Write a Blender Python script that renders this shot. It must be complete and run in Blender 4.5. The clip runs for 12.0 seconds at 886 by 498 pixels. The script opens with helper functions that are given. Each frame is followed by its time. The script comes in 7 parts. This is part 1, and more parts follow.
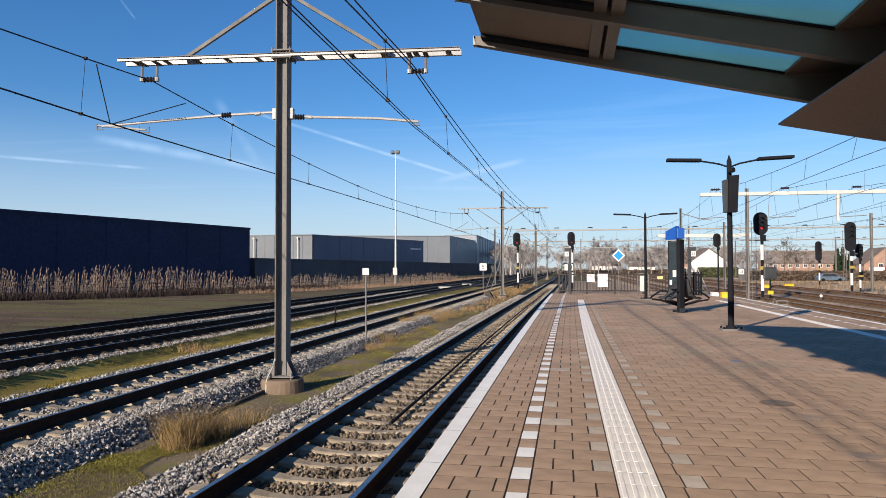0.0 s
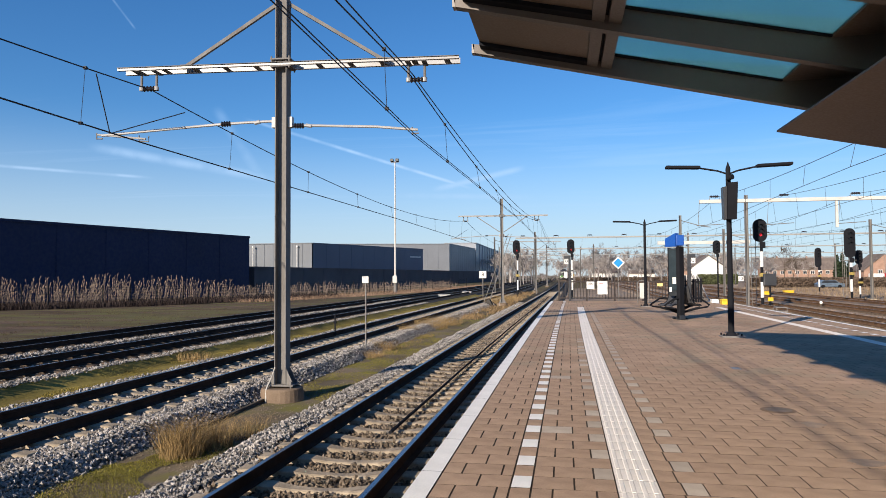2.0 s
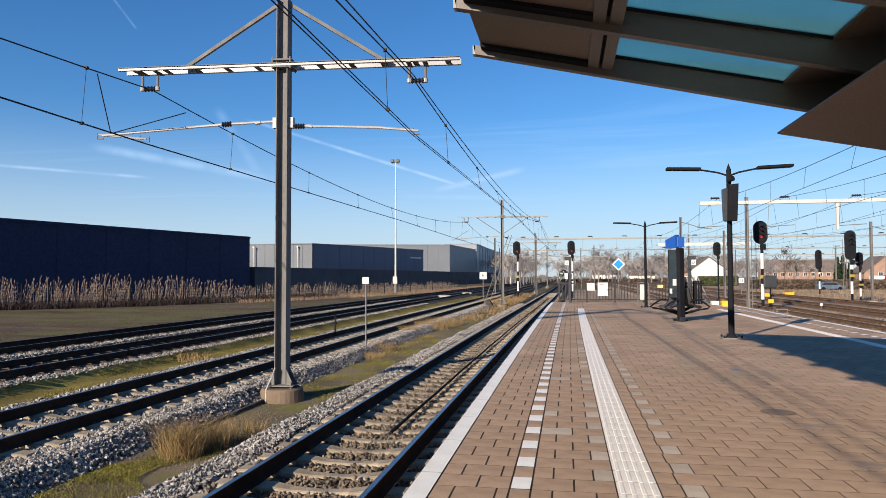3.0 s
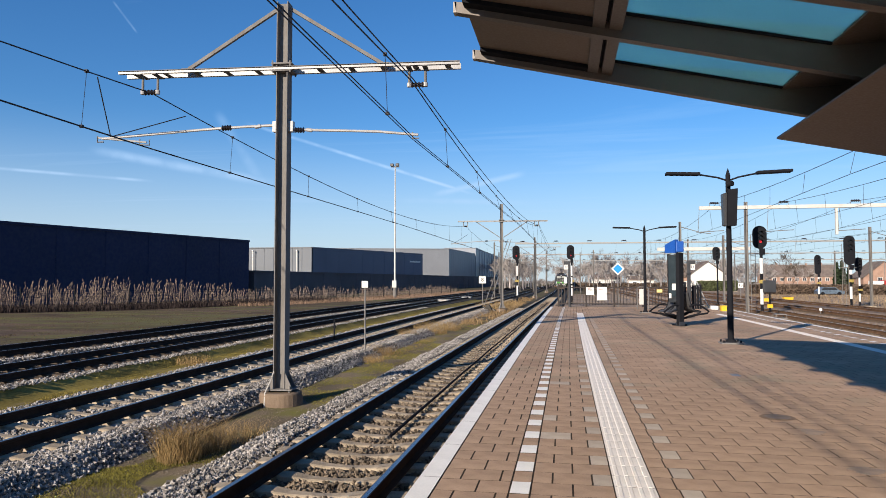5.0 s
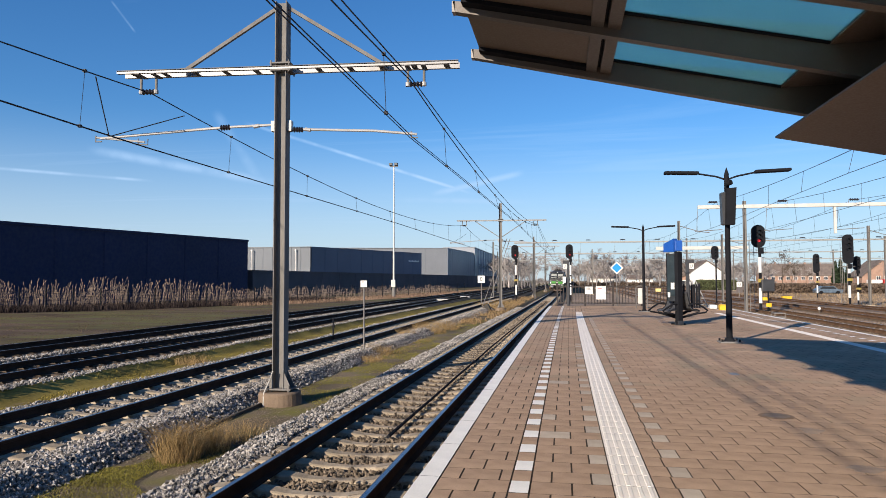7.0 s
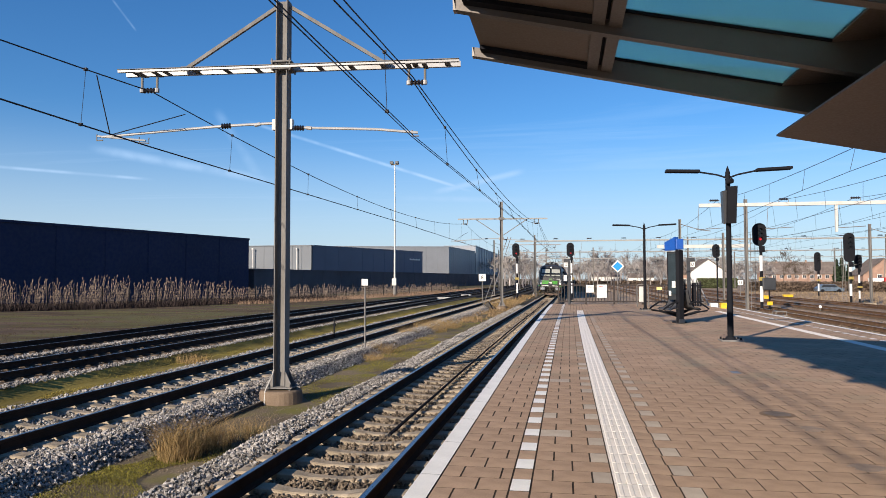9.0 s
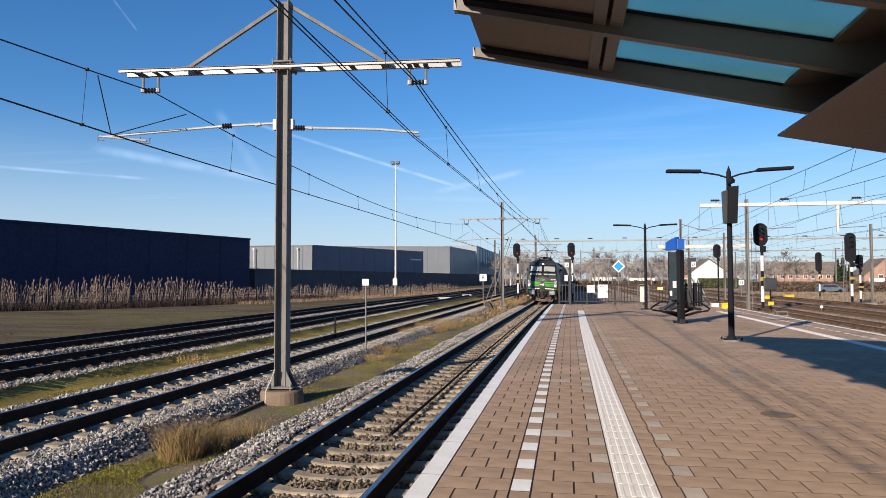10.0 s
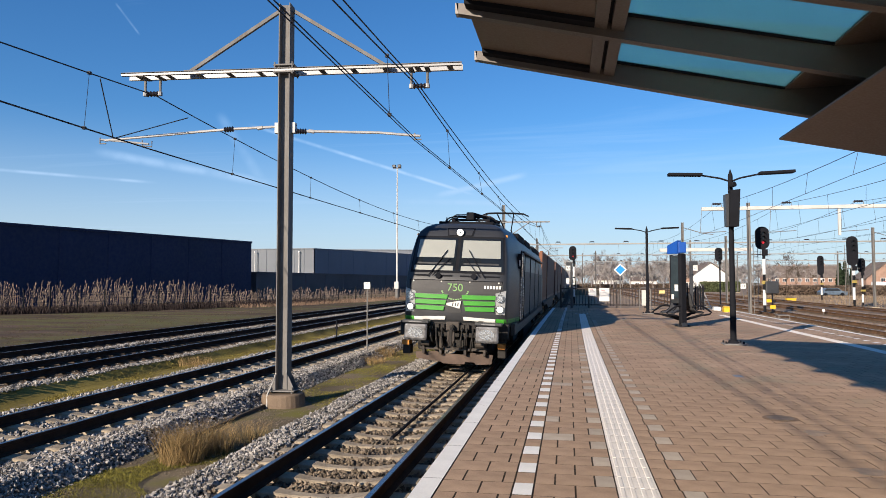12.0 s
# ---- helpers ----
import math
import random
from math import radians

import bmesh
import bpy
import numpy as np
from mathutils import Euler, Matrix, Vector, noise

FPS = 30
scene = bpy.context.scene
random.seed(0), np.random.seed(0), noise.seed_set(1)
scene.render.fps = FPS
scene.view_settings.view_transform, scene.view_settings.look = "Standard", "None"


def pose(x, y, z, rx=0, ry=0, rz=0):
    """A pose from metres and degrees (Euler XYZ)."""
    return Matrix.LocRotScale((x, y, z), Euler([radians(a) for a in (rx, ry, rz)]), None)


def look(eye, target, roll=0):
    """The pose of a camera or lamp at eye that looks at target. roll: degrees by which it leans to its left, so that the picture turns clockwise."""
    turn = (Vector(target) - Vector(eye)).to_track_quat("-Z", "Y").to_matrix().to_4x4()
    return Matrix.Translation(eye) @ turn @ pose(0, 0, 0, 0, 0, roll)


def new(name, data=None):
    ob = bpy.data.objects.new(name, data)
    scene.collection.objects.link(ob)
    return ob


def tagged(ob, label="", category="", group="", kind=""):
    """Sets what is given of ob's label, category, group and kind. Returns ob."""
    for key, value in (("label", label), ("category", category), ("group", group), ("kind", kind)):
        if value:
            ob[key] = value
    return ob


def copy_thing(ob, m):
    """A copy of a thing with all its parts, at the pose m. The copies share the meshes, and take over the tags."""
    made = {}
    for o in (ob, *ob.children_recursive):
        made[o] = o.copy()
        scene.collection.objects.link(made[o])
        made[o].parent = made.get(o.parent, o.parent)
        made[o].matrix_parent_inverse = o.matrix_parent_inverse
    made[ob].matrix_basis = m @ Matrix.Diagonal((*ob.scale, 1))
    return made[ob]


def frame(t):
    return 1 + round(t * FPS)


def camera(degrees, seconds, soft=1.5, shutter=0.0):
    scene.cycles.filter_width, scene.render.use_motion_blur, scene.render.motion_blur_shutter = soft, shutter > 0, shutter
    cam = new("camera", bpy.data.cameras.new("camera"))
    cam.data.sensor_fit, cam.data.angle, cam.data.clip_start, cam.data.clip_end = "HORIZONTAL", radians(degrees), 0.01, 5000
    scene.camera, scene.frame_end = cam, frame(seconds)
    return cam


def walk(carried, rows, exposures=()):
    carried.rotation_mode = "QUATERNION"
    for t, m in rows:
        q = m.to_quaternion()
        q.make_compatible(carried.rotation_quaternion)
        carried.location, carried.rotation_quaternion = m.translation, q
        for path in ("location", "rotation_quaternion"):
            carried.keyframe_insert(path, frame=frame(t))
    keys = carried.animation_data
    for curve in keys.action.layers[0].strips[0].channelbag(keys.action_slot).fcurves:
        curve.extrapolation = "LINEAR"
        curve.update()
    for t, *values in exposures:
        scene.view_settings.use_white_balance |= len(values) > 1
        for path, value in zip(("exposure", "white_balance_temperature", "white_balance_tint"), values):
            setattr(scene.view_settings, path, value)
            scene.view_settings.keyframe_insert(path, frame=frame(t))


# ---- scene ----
# ---------------------------------------------------------------- camera
EYE = (0.0, 0.0, 1.40)
cam = camera(64.34, 12.0, soft=0.5)


def aim(turn, tilt, lean):
    """Handheld pose: turn to the left of the track, tilt upwards, lean, in degrees."""
    return Matrix.Translation(EYE) @ Euler((0, 0, radians(turn))).to_matrix().to_4x4() @ pose(0, 0, 0, 90 + tilt) @ pose(0, 0, 0, 0, 0, lean)


walk(cam, [(t, aim(a, b, c)) for t, a, b, c in (
    (0, 9.881, 1.511, -0.125), (0.5, 9.805, 1.613, -0.343), (1, 9.692, 1.816, -0.341), (1.5, 9.861, 2.019, -0.332),
    (2, 9.846, 2.15, -0.33), (2.5, 9.856, 2.218, -0.321), (3, 9.876, 2.227, -0.158), (5, 9.824, 2.557, -0.01),
    (5.5, 9.87, 2.547, -0.177), (6, 9.877, 2.445, -0.084), (6.5, 9.846, 2.456, -0.008), (7, 9.73, 2.507, -0.088),
    (9, 9.809, 2.378, -0.101), (9.5, 9.807, 2.447, -0.095), (10, 9.878, 2.377, -0.087), (10.5, 9.852, 2.388, 0.049),
    (11, 9.811, 2.49, -0.019), (11.5, 9.925, 2.58, -0.079), (12, 10.0, 2.647, -0.056))])

# ---------------------------------------------------------------- light
SUN = Vector((-1.17, -2.28, 1.0)).normalized()
scene.view_settings.exposure = 0.71
world = bpy.data.worlds.new("sky")
scene.world = world
world.use_nodes = True


def build_sky():
    n, l = world.node_tree.nodes, world.node_tree.links
    n.clear()
    out, bg, sky = n.new("ShaderNodeOutputWorld"), n.new("ShaderNodeBackground"), n.new("ShaderNodeTexSky")
    sky.sky_type, sky.sun_disc = "NISHITA", False
    sky.sun_elevation = math.asin(SUN.z)
    sky.sun_rotation = math.atan2(SUN.x, SUN.y)
    sky.altitude, sky.air_density, sky.dust_density, sky.ozone_density = 0, 1.0, 0.2, 2.0
    bg.inputs[1].default_value = 0.0645
    # thin streaks of high cloud on a flat layer far above
    tc, sep = n.new("ShaderNodeTexCoord"), n.new("ShaderNodeSeparateXYZ")
    l.new(tc.outputs["Generated"], sep.inputs[0])
    mx = n.new("ShaderNodeMath"); mx.operation = "MAXIMUM"; mx.inputs[1].default_value = 0.03
    l.new(sep.outputs[2], mx.inputs[0])
    flat = n.new("ShaderNodeCombineXYZ")
    for i in (0, 1):
        d = n.new("ShaderNodeMath"); d.operation = "DIVIDE"
        l.new(sep.outputs[i], d.inputs[0]); l.new(mx.outputs[0], d.inputs[1]); l.new(d.outputs[0], flat.inputs[i])
    mp = n.new("ShaderNodeMapping"); mp.inputs["Rotation"].default_value = (0, 0, radians(28)); mp.inputs["Scale"].default_value = (0.13, 0.62, 1)
    l.new(flat.outputs[0], mp.inputs[0])
    nz = n.new("ShaderNodeTexNoise"); nz.inputs["Scale"].default_value = 1.1; nz.inputs["Detail"].default_value = 8; nz.inputs["Roughness"].default_value = 0.62; nz.inputs["Distortion"].default_value = 1.1
    l.new(mp.outputs[0], nz.inputs["Vector"])
    rp = n.new("ShaderNodeValToRGB"); rp.color_ramp.elements[0].position, rp.color_ramp.elements[1].position = 0.54, 0.86
    rp.color_ramp.elements[1].color = (0.42, 0.42, 0.42, 1)
    l.new(nz.outputs[0], rp.inputs[0])
    mix = n.new("ShaderNodeMix"); mix.data_type = "RGBA"
    cover = rp.outputs[0]
    # old condensation trails: great circles, faint, broken and soft
    unit = n.new("ShaderNodeVectorMath"); unit.operation = "NORMALIZE"; l.new(tc.outputs["Generated"], unit.inputs[0])
    rag = n.new("ShaderNodeTexNoise"); rag.inputs["Scale"].default_value = 22; rag.inputs["Detail"].default_value = 5
    l.new(unit.outputs[0], rag.inputs["Vector"])
    for axis, middle, half, wide, amount in (
            ((-0.3158, 0.0764, -0.9458), (-0.2760, 0.9463, 0.1686), 0.98551, 0.0036, 0.75),
            ((-0.7533, -0.2650, -0.6019), (-0.5347, 0.7797, 0.3259), 0.99975, 0.002, 0.3),
            ((-0.1003, 0.0899, -0.9909), (-0.6110, 0.7804, 0.1327), 0.99448, 0.003, 0.6),
            ((0.2071, 0.1583, -0.9654), (-0.1200, 0.9835, 0.1355), 0.99745, 0.0065, 0.5),
            ((-0.1917, 0.0611, -0.9796), (-0.4923, 0.8574, 0.1498), 0.99233, 0.009, 0.5),
            ((-0.0389, 0.1072, -0.9935), (-0.1383, 0.9841, 0.1116), 0.99422, 0.006, 0.35),
            ((-0.7948, -0.2792, -0.5388), (-0.4315, 0.8843, 0.1782), 0.99813, 0.01, 0.22)):
        def band(v, lo, hi, a, b):
            r = n.new("ShaderNodeMapRange"); r.interpolation_type = "SMOOTHSTEP"
            for k, w in enumerate((lo, hi, a, b)):
                r.inputs[k + 1].default_value = w
            l.new(v, r.inputs[0])
            return r.outputs[0]

        def dot(v):
            d = n.new("ShaderNodeVectorMath"); d.operation = "DOT_PRODUCT"; d.inputs[1].default_value = v
            l.new(unit.outputs[0], d.inputs[0])
            return d.outputs["Value"]

        def op(kind, a, b=None):
            d = n.new("ShaderNodeMath"); d.operation = kind; l.new(a, d.inputs[0])
            if b is not None:
                l.new(b, d.inputs[1])
            return d.outputs[0]
        trail = op("MULTIPLY", band(op("ABSOLUTE", dot(axis)), 0.0, wide, amount, 0.0), band(dot(middle), half, half + (1 - half) * 0.6, 0.0, 1.0))
        trail = op("MULTIPLY", trail, band(rag.outputs[0], 0.36, 0.62, 0.35, 1.0))
        cover = op("MAXIMUM", cover, trail)
    l.new(cover, mix.inputs[0]); l.new(sky.outputs[0], mix.inputs[6]); mix.inputs[7].default_value = (7.6, 8.0, 8.4, 1)
    tint = n.new("ShaderNodeMix"); tint.data_type, tint.blend_type = "RGBA", "MULTIPLY"
    tint.inputs[0].default_value, tint.inputs[7].default_value = 1.0, (0.735, 0.985, 1.31, 1)
    sat = n.new("ShaderNodeHueSaturation"); sat.inputs["Saturation"].default_value = 1.12
    l.new(mix.outputs[2], tint.inputs[6]); l.new(tint.outputs[2], sat.inputs["Color"])
    # pale haze low over the horizon
    hz = n.new("ShaderNodeMapRange"); hz.interpolation_type = "SMOOTHSTEP"
    hz.inputs["From Min"].default_value, hz.inputs["From Max"].default_value, hz.inputs["To Min"].default_value, hz.inputs["To Max"].default_value = 0.0, 0.23, 0.70, 0.0
    l.new(sep.outputs[2], hz.inputs[0])
    haze = n.new("ShaderNodeMix"); haze.data_type = "RGBA"; haze.inputs[7].default_value = (5.5, 6.5, 8.0, 1)
    l.new(hz.outputs[0], haze.inputs[0]); l.new(sat.outputs[0], haze.inputs[6]); l.new(haze.outputs[2], bg.inputs[0]); l.new(bg.outputs[0], out.inputs[0])


build_sky()
sun = new("sun", bpy.data.lights.new("sun", "SUN"))
sun.data.energy, sun.data.angle, sun.data.color = 5.0, radians(0.53), (1.0, 0.855, 0.69)
sun.matrix_world = look(SUN * 50, (0, 0, 0))

# ---------------------------------------------------------------- materials
MATS = {}


def mat(name, color, rough=0.6, metal=0.0, vary=0.25, scale=3.0, fine=40.0, bump=0.15, dirt=None, dirt_at=0.55, island=0.0, obj=0.0, glow=0.0, coat=0.0, stretch=(1, 1, 1)):
    """A painted, stone, metal or plant surface: colour that varies at two scales, dirt patches, fine relief."""
    if name in MATS:
        return MATS[name]
    m = bpy.data.materials.new(name)
    m.use_nodes = True
    n, l = m.node_tree.nodes, m.node_tree.links
    p = n["Principled BSDF"]
    p.inputs["Metallic"].default_value = metal
    p.inputs["Coat Weight"].default_value = coat
    p.inputs["Specular IOR Level"].default_value = 0.08 if rough >= 0.85 else 0.5
    tc = n.new("ShaderNodeTexCoord")
    mp = n.new("ShaderNodeMapping"); mp.inputs["Scale"].default_value = stretch
    l.new(tc.outputs["Object"], mp.inputs[0])
    big, small = n.new("ShaderNodeTexNoise"), n.new("ShaderNodeTexNoise")
    for node, s, d in ((big, scale, 4), (small, fine, 3)):
        node.inputs["Scale"].default_value, node.inputs["Detail"].default_value = s, d
        l.new(mp.outputs[0], node.inputs["Vector"])

    def scaled(src, lo, hi):
        r = n.new("ShaderNodeMapRange"); r.inputs["From Min"].default_value, r.inputs["From Max"].default_value = 0.3, 0.7
        r.inputs["To Min"].default_value, r.inputs["To Max"].default_value = lo, hi
        l.new(src, r.inputs[0]); return r.outputs[0]

    def times(a, b):
        k = n.new("ShaderNodeMath"); k.operation = "MULTIPLY"; l.new(a, k.inputs[0]); l.new(b, k.inputs[1]); return k.outputs[0]
    f = times(scaled(big.outputs[0], 1 - vary, 1 + vary), scaled(small.outputs[0], 1 - vary * 0.6, 1 + vary * 0.6))
    for amount, kind, sock in ((island, "ShaderNodeNewGeometry", "Random Per Island"), (obj, "ShaderNodeObjectInfo", "Random")):
        if amount:
            r = n.new("ShaderNodeMapRange"); r.inputs["To Min"].default_value, r.inputs["To Max"].default_value = 1 - amount, 1 + amount
            l.new(n.new(kind).outputs[sock], r.inputs[0]); f = times(f, r.outputs[0])
    v = n.new("ShaderNodeVectorMath"); v.operation = "SCALE"; v.inputs[0].default_value = [c * 0.84 for c in color[:3]]
    l.new(f, v.inputs["Scale"])
    col = v.outputs[0]
    if dirt:
        third = n.new("ShaderNodeTexNoise"); third.inputs["Scale"].default_value = scale * 1.7; third.inputs["Detail"].default_value = 6
        l.new(mp.outputs[0], third.inputs["Vector"])
        r = n.new("ShaderNodeMapRange"); r.inputs["From Min"].default_value, r.inputs["From Max"].default_value = dirt_at, dirt_at + 0.2
        l.new(third.outputs[0], r.inputs[0])
        mix = n.new("ShaderNodeMix"); mix.data_type = "RGBA"
        l.new(r.outputs[0], mix.inputs[0]); l.new(col, mix.inputs[6]); mix.inputs[7].default_value = (*dirt, 1); col = mix.outputs[2]
    l.new(col, p.inputs["Base Color"])
    l.new(scaled(small.outputs[0], max(0.03, rough - 0.1), min(1, rough + 0.1)), p.inputs["Roughness"])
    if bump:
        b = n.new("ShaderNodeBump"); b.inputs["Strength"].default_value, b.inputs["Distance"].default_value = bump, 0.02
        l.new(small.outputs[0], b.inputs["Height"]); l.new(b.outputs[0], p.inputs["Normal"])
    if glow:
        p.inputs["Emission Color"].default_value, p.inputs["Emission Strength"].default_value = (*color[:3], 1), glow
    MATS[name] = m
    return m


GRASS = mat("dry_grass_ground", (0.10, 0.072, 0.055), 0.95, vary=0.5, scale=0.22, fine=5, bump=0.6, dirt=(0.11, 0.105, 0.045), dirt_at=0.42, stretch=(0.5, 1.6, 1))
# far darker than the stones: the shade in their gaps is in this colour
BALLAST = mat("ballast_bed_gap_shade", (0.062, 0.057, 0.052), 0.95, vary=0.4, scale=1.5, fine=22, bump=1.0)
STONE = mat("ballast_stone", (0.29, 0.272, 0.255), 0.85, vary=0.15, scale=1.0, fine=60, bump=0.3, island=0.72)
STONE_BROWN = mat("ballast_stone_rusty", (0.19, 0.152, 0.115), 0.9, vary=0.15, scale=1.0, fine=60, bump=0.3, island=0.5)
CONCRETE = mat("sleeper_concrete", (0.36, 0.30, 0.225), 0.9, vary=0.22, scale=4, fine=50, bump=0.3, obj=0.12, dirt=(0.17, 0.12, 0.08), dirt_at=0.58)
# left tracks show the rails' shaded side, and this dark colour includes that shade
RAIL_SHADED = mat("rusty_rail_shaded", (0.050, 0.030, 0.022), 0.9, metal=0.0, vary=0.3, scale=3, fine=60, bump=0.2)
RAILTOP = mat("polished_rail_head", (0.34, 0.34, 0.36), 0.32, metal=1.0, vary=0.15, scale=2, fine=60, bump=0.05)
# the same rusty steel for the yard, coloured lighter as its sunlit side
RAIL_SUNLIT = mat("rusty_rail_sunlit", (0.15, 0.09, 0.055), 0.85, vary=0.3, scale=3, fine=60, bump=0.2)
YARDBED = mat("yard_ballast", (0.31, 0.235, 0.175), 0.95, vary=0.3, scale=0.6, fine=9, bump=0.3)
WOOD = mat("sleeper_timber", (0.10, 0.075, 0.055), 0.9, vary=0.3, scale=3, fine=40, bump=0.3)
PAVER = mat("brown_paver", (0.42, 0.292, 0.203), 0.9, vary=0.18, scale=5, fine=90, bump=0.25, obj=0.06, dirt=(0.22, 0.165, 0.12), dirt_at=0.62)
PAVERS = mat("brown_pavers", (0.435, 0.302, 0.21), 0.9, vary=0.19, scale=0.7, fine=90, bump=0.25, island=0.10, dirt=(0.30, 0.235, 0.165), dirt_at=0.48)
TACTILE = mat("cream_tactile", (0.86, 0.79, 0.71), 0.75, vary=0.08, scale=4, fine=60, bump=0.15, dirt=(0.62, 0.54, 0.46), dirt_at=0.60)
JOINT = mat("paving_joint_sand", (0.055, 0.042, 0.032), 0.95, vary=0.3, scale=3, fine=60)
GREYPAVER = mat("grey_paver", (0.47, 0.395, 0.32), 0.9, vary=0.12, scale=5, fine=90, bump=0.2, obj=0.10)
WHITE = mat("white_marking", (0.86, 0.84, 0.80), 0.7, vary=0.07, scale=4, fine=60, bump=0.15, dirt=(0.62, 0.58, 0.52), dirt_at=0.64)
KERB = mat("platform_wall_concrete", (0.14, 0.125, 0.11), 0.9, vary=0.25, scale=2, fine=40, bump=0.3)
STEEL = mat("galvanised_steel", (0.20, 0.192, 0.185), 0.86, metal=0.0, vary=0.2, scale=2.5, fine=50, bump=0.08, dirt=(0.13, 0.10, 0.08), dirt_at=0.60, stretch=(1, 1, 0.25))
GALV = mat("bright_galvanised", (0.38, 0.378, 0.378), 0.5, metal=0.15, vary=0.15, scale=3, fine=50, bump=0.05, dirt=(0.32, 0.29, 0.26), dirt_at=0.6)
WIRE = mat("copper_wire", (0.028, 0.028, 0.034), 0.7, metal=0.2, bump=0, vary=0.08)
INSUL = mat("brown_porcelain", (0.024, 0.020, 0.022), 0.25, bump=0)
CREAM = mat("cream_steel", (0.58, 0.565, 0.53), 0.5, vary=0.1, scale=2, fine=40, bump=0.05, dirt=(0.42, 0.34, 0.27), dirt_at=0.66)
BLACK = mat("black_paint", (0.014, 0.015, 0.019), 0.86, vary=0.2, scale=3, fine=60, bump=0.05)
ANTHRA = mat("anthracite_paint", (0.035, 0.037, 0.042), 0.4, vary=0.2, scale=2, fine=60, bump=0.05)
SIGNWHITE = mat("white_sign", (0.78, 0.78, 0.76), 0.5, vary=0.05, scale=6, fine=60, bump=0.03)
BLUE = mat("blue_sign", (0.014, 0.085, 0.38), 0.35, vary=0.08, scale=4, fine=60, bump=0.02)
CYAN = mat("light_blue_sign", (0.01, 0.27, 0.78), 0.4, vary=0.05, scale=4, fine=60, bump=0.02)
YELLOW = mat("yellow_paint", (0.75, 0.47, 0.02), 0.5, vary=0.1, scale=4, fine=60, bump=0.05)
RED = mat("red_paint", (0.5, 0.03, 0.03), 0.45, vary=0.1, scale=4, fine=60, bump=0.05)
REDLAMP = mat("red_signal_lamp", (0.42, 0.012, 0.02), 0.3, glow=0.5, bump=0)
LENS = mat("dark_lens", (0.01, 0.01, 0.012), 0.1, bump=0)
SOFFIT = mat("bronze_soffit", (0.17, 0.125, 0.092), 0.55, metal=0.0, vary=0.08, scale=0.8, fine=40, bump=0.03)
FASCIA = mat("bronze_rib", (0.13, 0.108, 0.092), 0.5, metal=0.0, vary=0.08, scale=0.8, fine=40, bump=0.03)
NAVY = mat("navy_cladding", (0.007, 0.015, 0.062), 0.75, vary=0.12, scale=0.15, fine=3, bump=0.05)
GREYCLAD = mat("grey_cladding", (0.205, 0.222, 0.25), 0.5, vary=0.08, scale=0.1, fine=2, bump=0.04)
SLATECLAD = mat("slate_blue_cladding", (0.090, 0.115, 0.18), 0.5, vary=0.1, scale=0.1, fine=2, bump=0.04)
DARKWALL = mat("dark_plinth_wall", (0.085, 0.074, 0.086), 0.8, vary=0.2, scale=0.2, fine=4)
REED = mat("dry_reed", (0.145, 0.117, 0.10), 0.9, vary=0.2, scale=1, fine=8, bump=0, island=0.4)
TUFT = mat("dry_tuft", (0.34, 0.235, 0.11), 0.9, vary=0.2, scale=1, fine=8, bump=0, island=0.4)
GREENGRASS = mat("green_blade", (0.20, 0.18, 0.040), 0.9, vary=0.3, scale=1, fine=8, bump=0, island=0.4)
BARK = mat("bark", (0.10, 0.08, 0.065), 0.95, vary=0.3, scale=2, fine=20, bump=0.3)
# paler and greyer than real twigs: distance haze is mixed into the colour
HAZETWIG = mat("bare_twigs_hazed", (0.31, 0.285, 0.275), 0.95, vary=0.2, scale=0.5, fine=5, bump=0, island=0.35)
EVERGREEN = mat("evergreen", (0.07, 0.08, 0.04), 0.9, vary=0.4, scale=2, fine=20, bump=0.2, island=0.4)
BRICKWALL = mat("red_brick_wall", (0.36, 0.235, 0.18), 0.9, vary=0.18, scale=0.6, fine=12, bump=0.2)
ROOFTILE = mat("brown_roof_tiles", (0.17, 0.14, 0.125), 0.85, vary=0.2, scale=0.6, fine=9, bump=0.4)
PLASTER = mat("white_plaster", (0.75, 0.74, 0.71), 0.8, vary=0.06, scale=0.6, fine=12)
PANE = mat("dark_window", (0.03, 0.035, 0.045), 0.08, vary=0.1, bump=0)


def frosted(name, color, through_color):
    """Tinted roof glass that lets light through, partly scattered."""
    m = bpy.data.materials.new(name)
    m.use_nodes = True
    n, l = m.node_tree.nodes, m.node_tree.links
    out = n["Material Output"]
    n.remove(n["Principled BSDF"])
    tl, gl, mx = n.new("ShaderNodeBsdfTranslucent"), n.new("ShaderNodeBsdfGlass"), n.new("ShaderNodeMixShader")
    tl.inputs[0].default_value = (*through_color, 1)
    gl.inputs["Color"].default_value, gl.inputs["Roughness"].default_value, gl.inputs["IOR"].default_value = (*color, 1), 0.06, 1.12
    mx.inputs[0].default_value = 0.6
    l.new(gl.outputs[0], mx.inputs[1]); l.new(tl.outputs[0], mx.inputs[2]); l.new(mx.outputs[0], out.inputs[0])
    return m


BLUEGLASS = frosted("blue_roof_glass", (0.56, 0.85, 0.87), (0.19, 0.38, 0.42))


# ---------------------------------------------------------------- mesh helpers
def mesh_object(name, bm, material, parent=None, label="", smooth=False):
    me = bpy.data.meshes.new(name)
    bm.to_mesh(me)
    bm.free()
    for m in (material if isinstance(material, (list, tuple)) else [material]):
        me.materials.append(m)
    if smooth:
        me.polygons.foreach_set("use_smooth", [True] * len(me.polygons))
    ob = new(name, me)
    if parent:
        ob.parent = parent
    if label:
        ob["label"] = label
    return ob


def part(name, bm, material, parent, label="", smooth=False):
    return mesh_object(name, bm, material, parent, label, smooth)


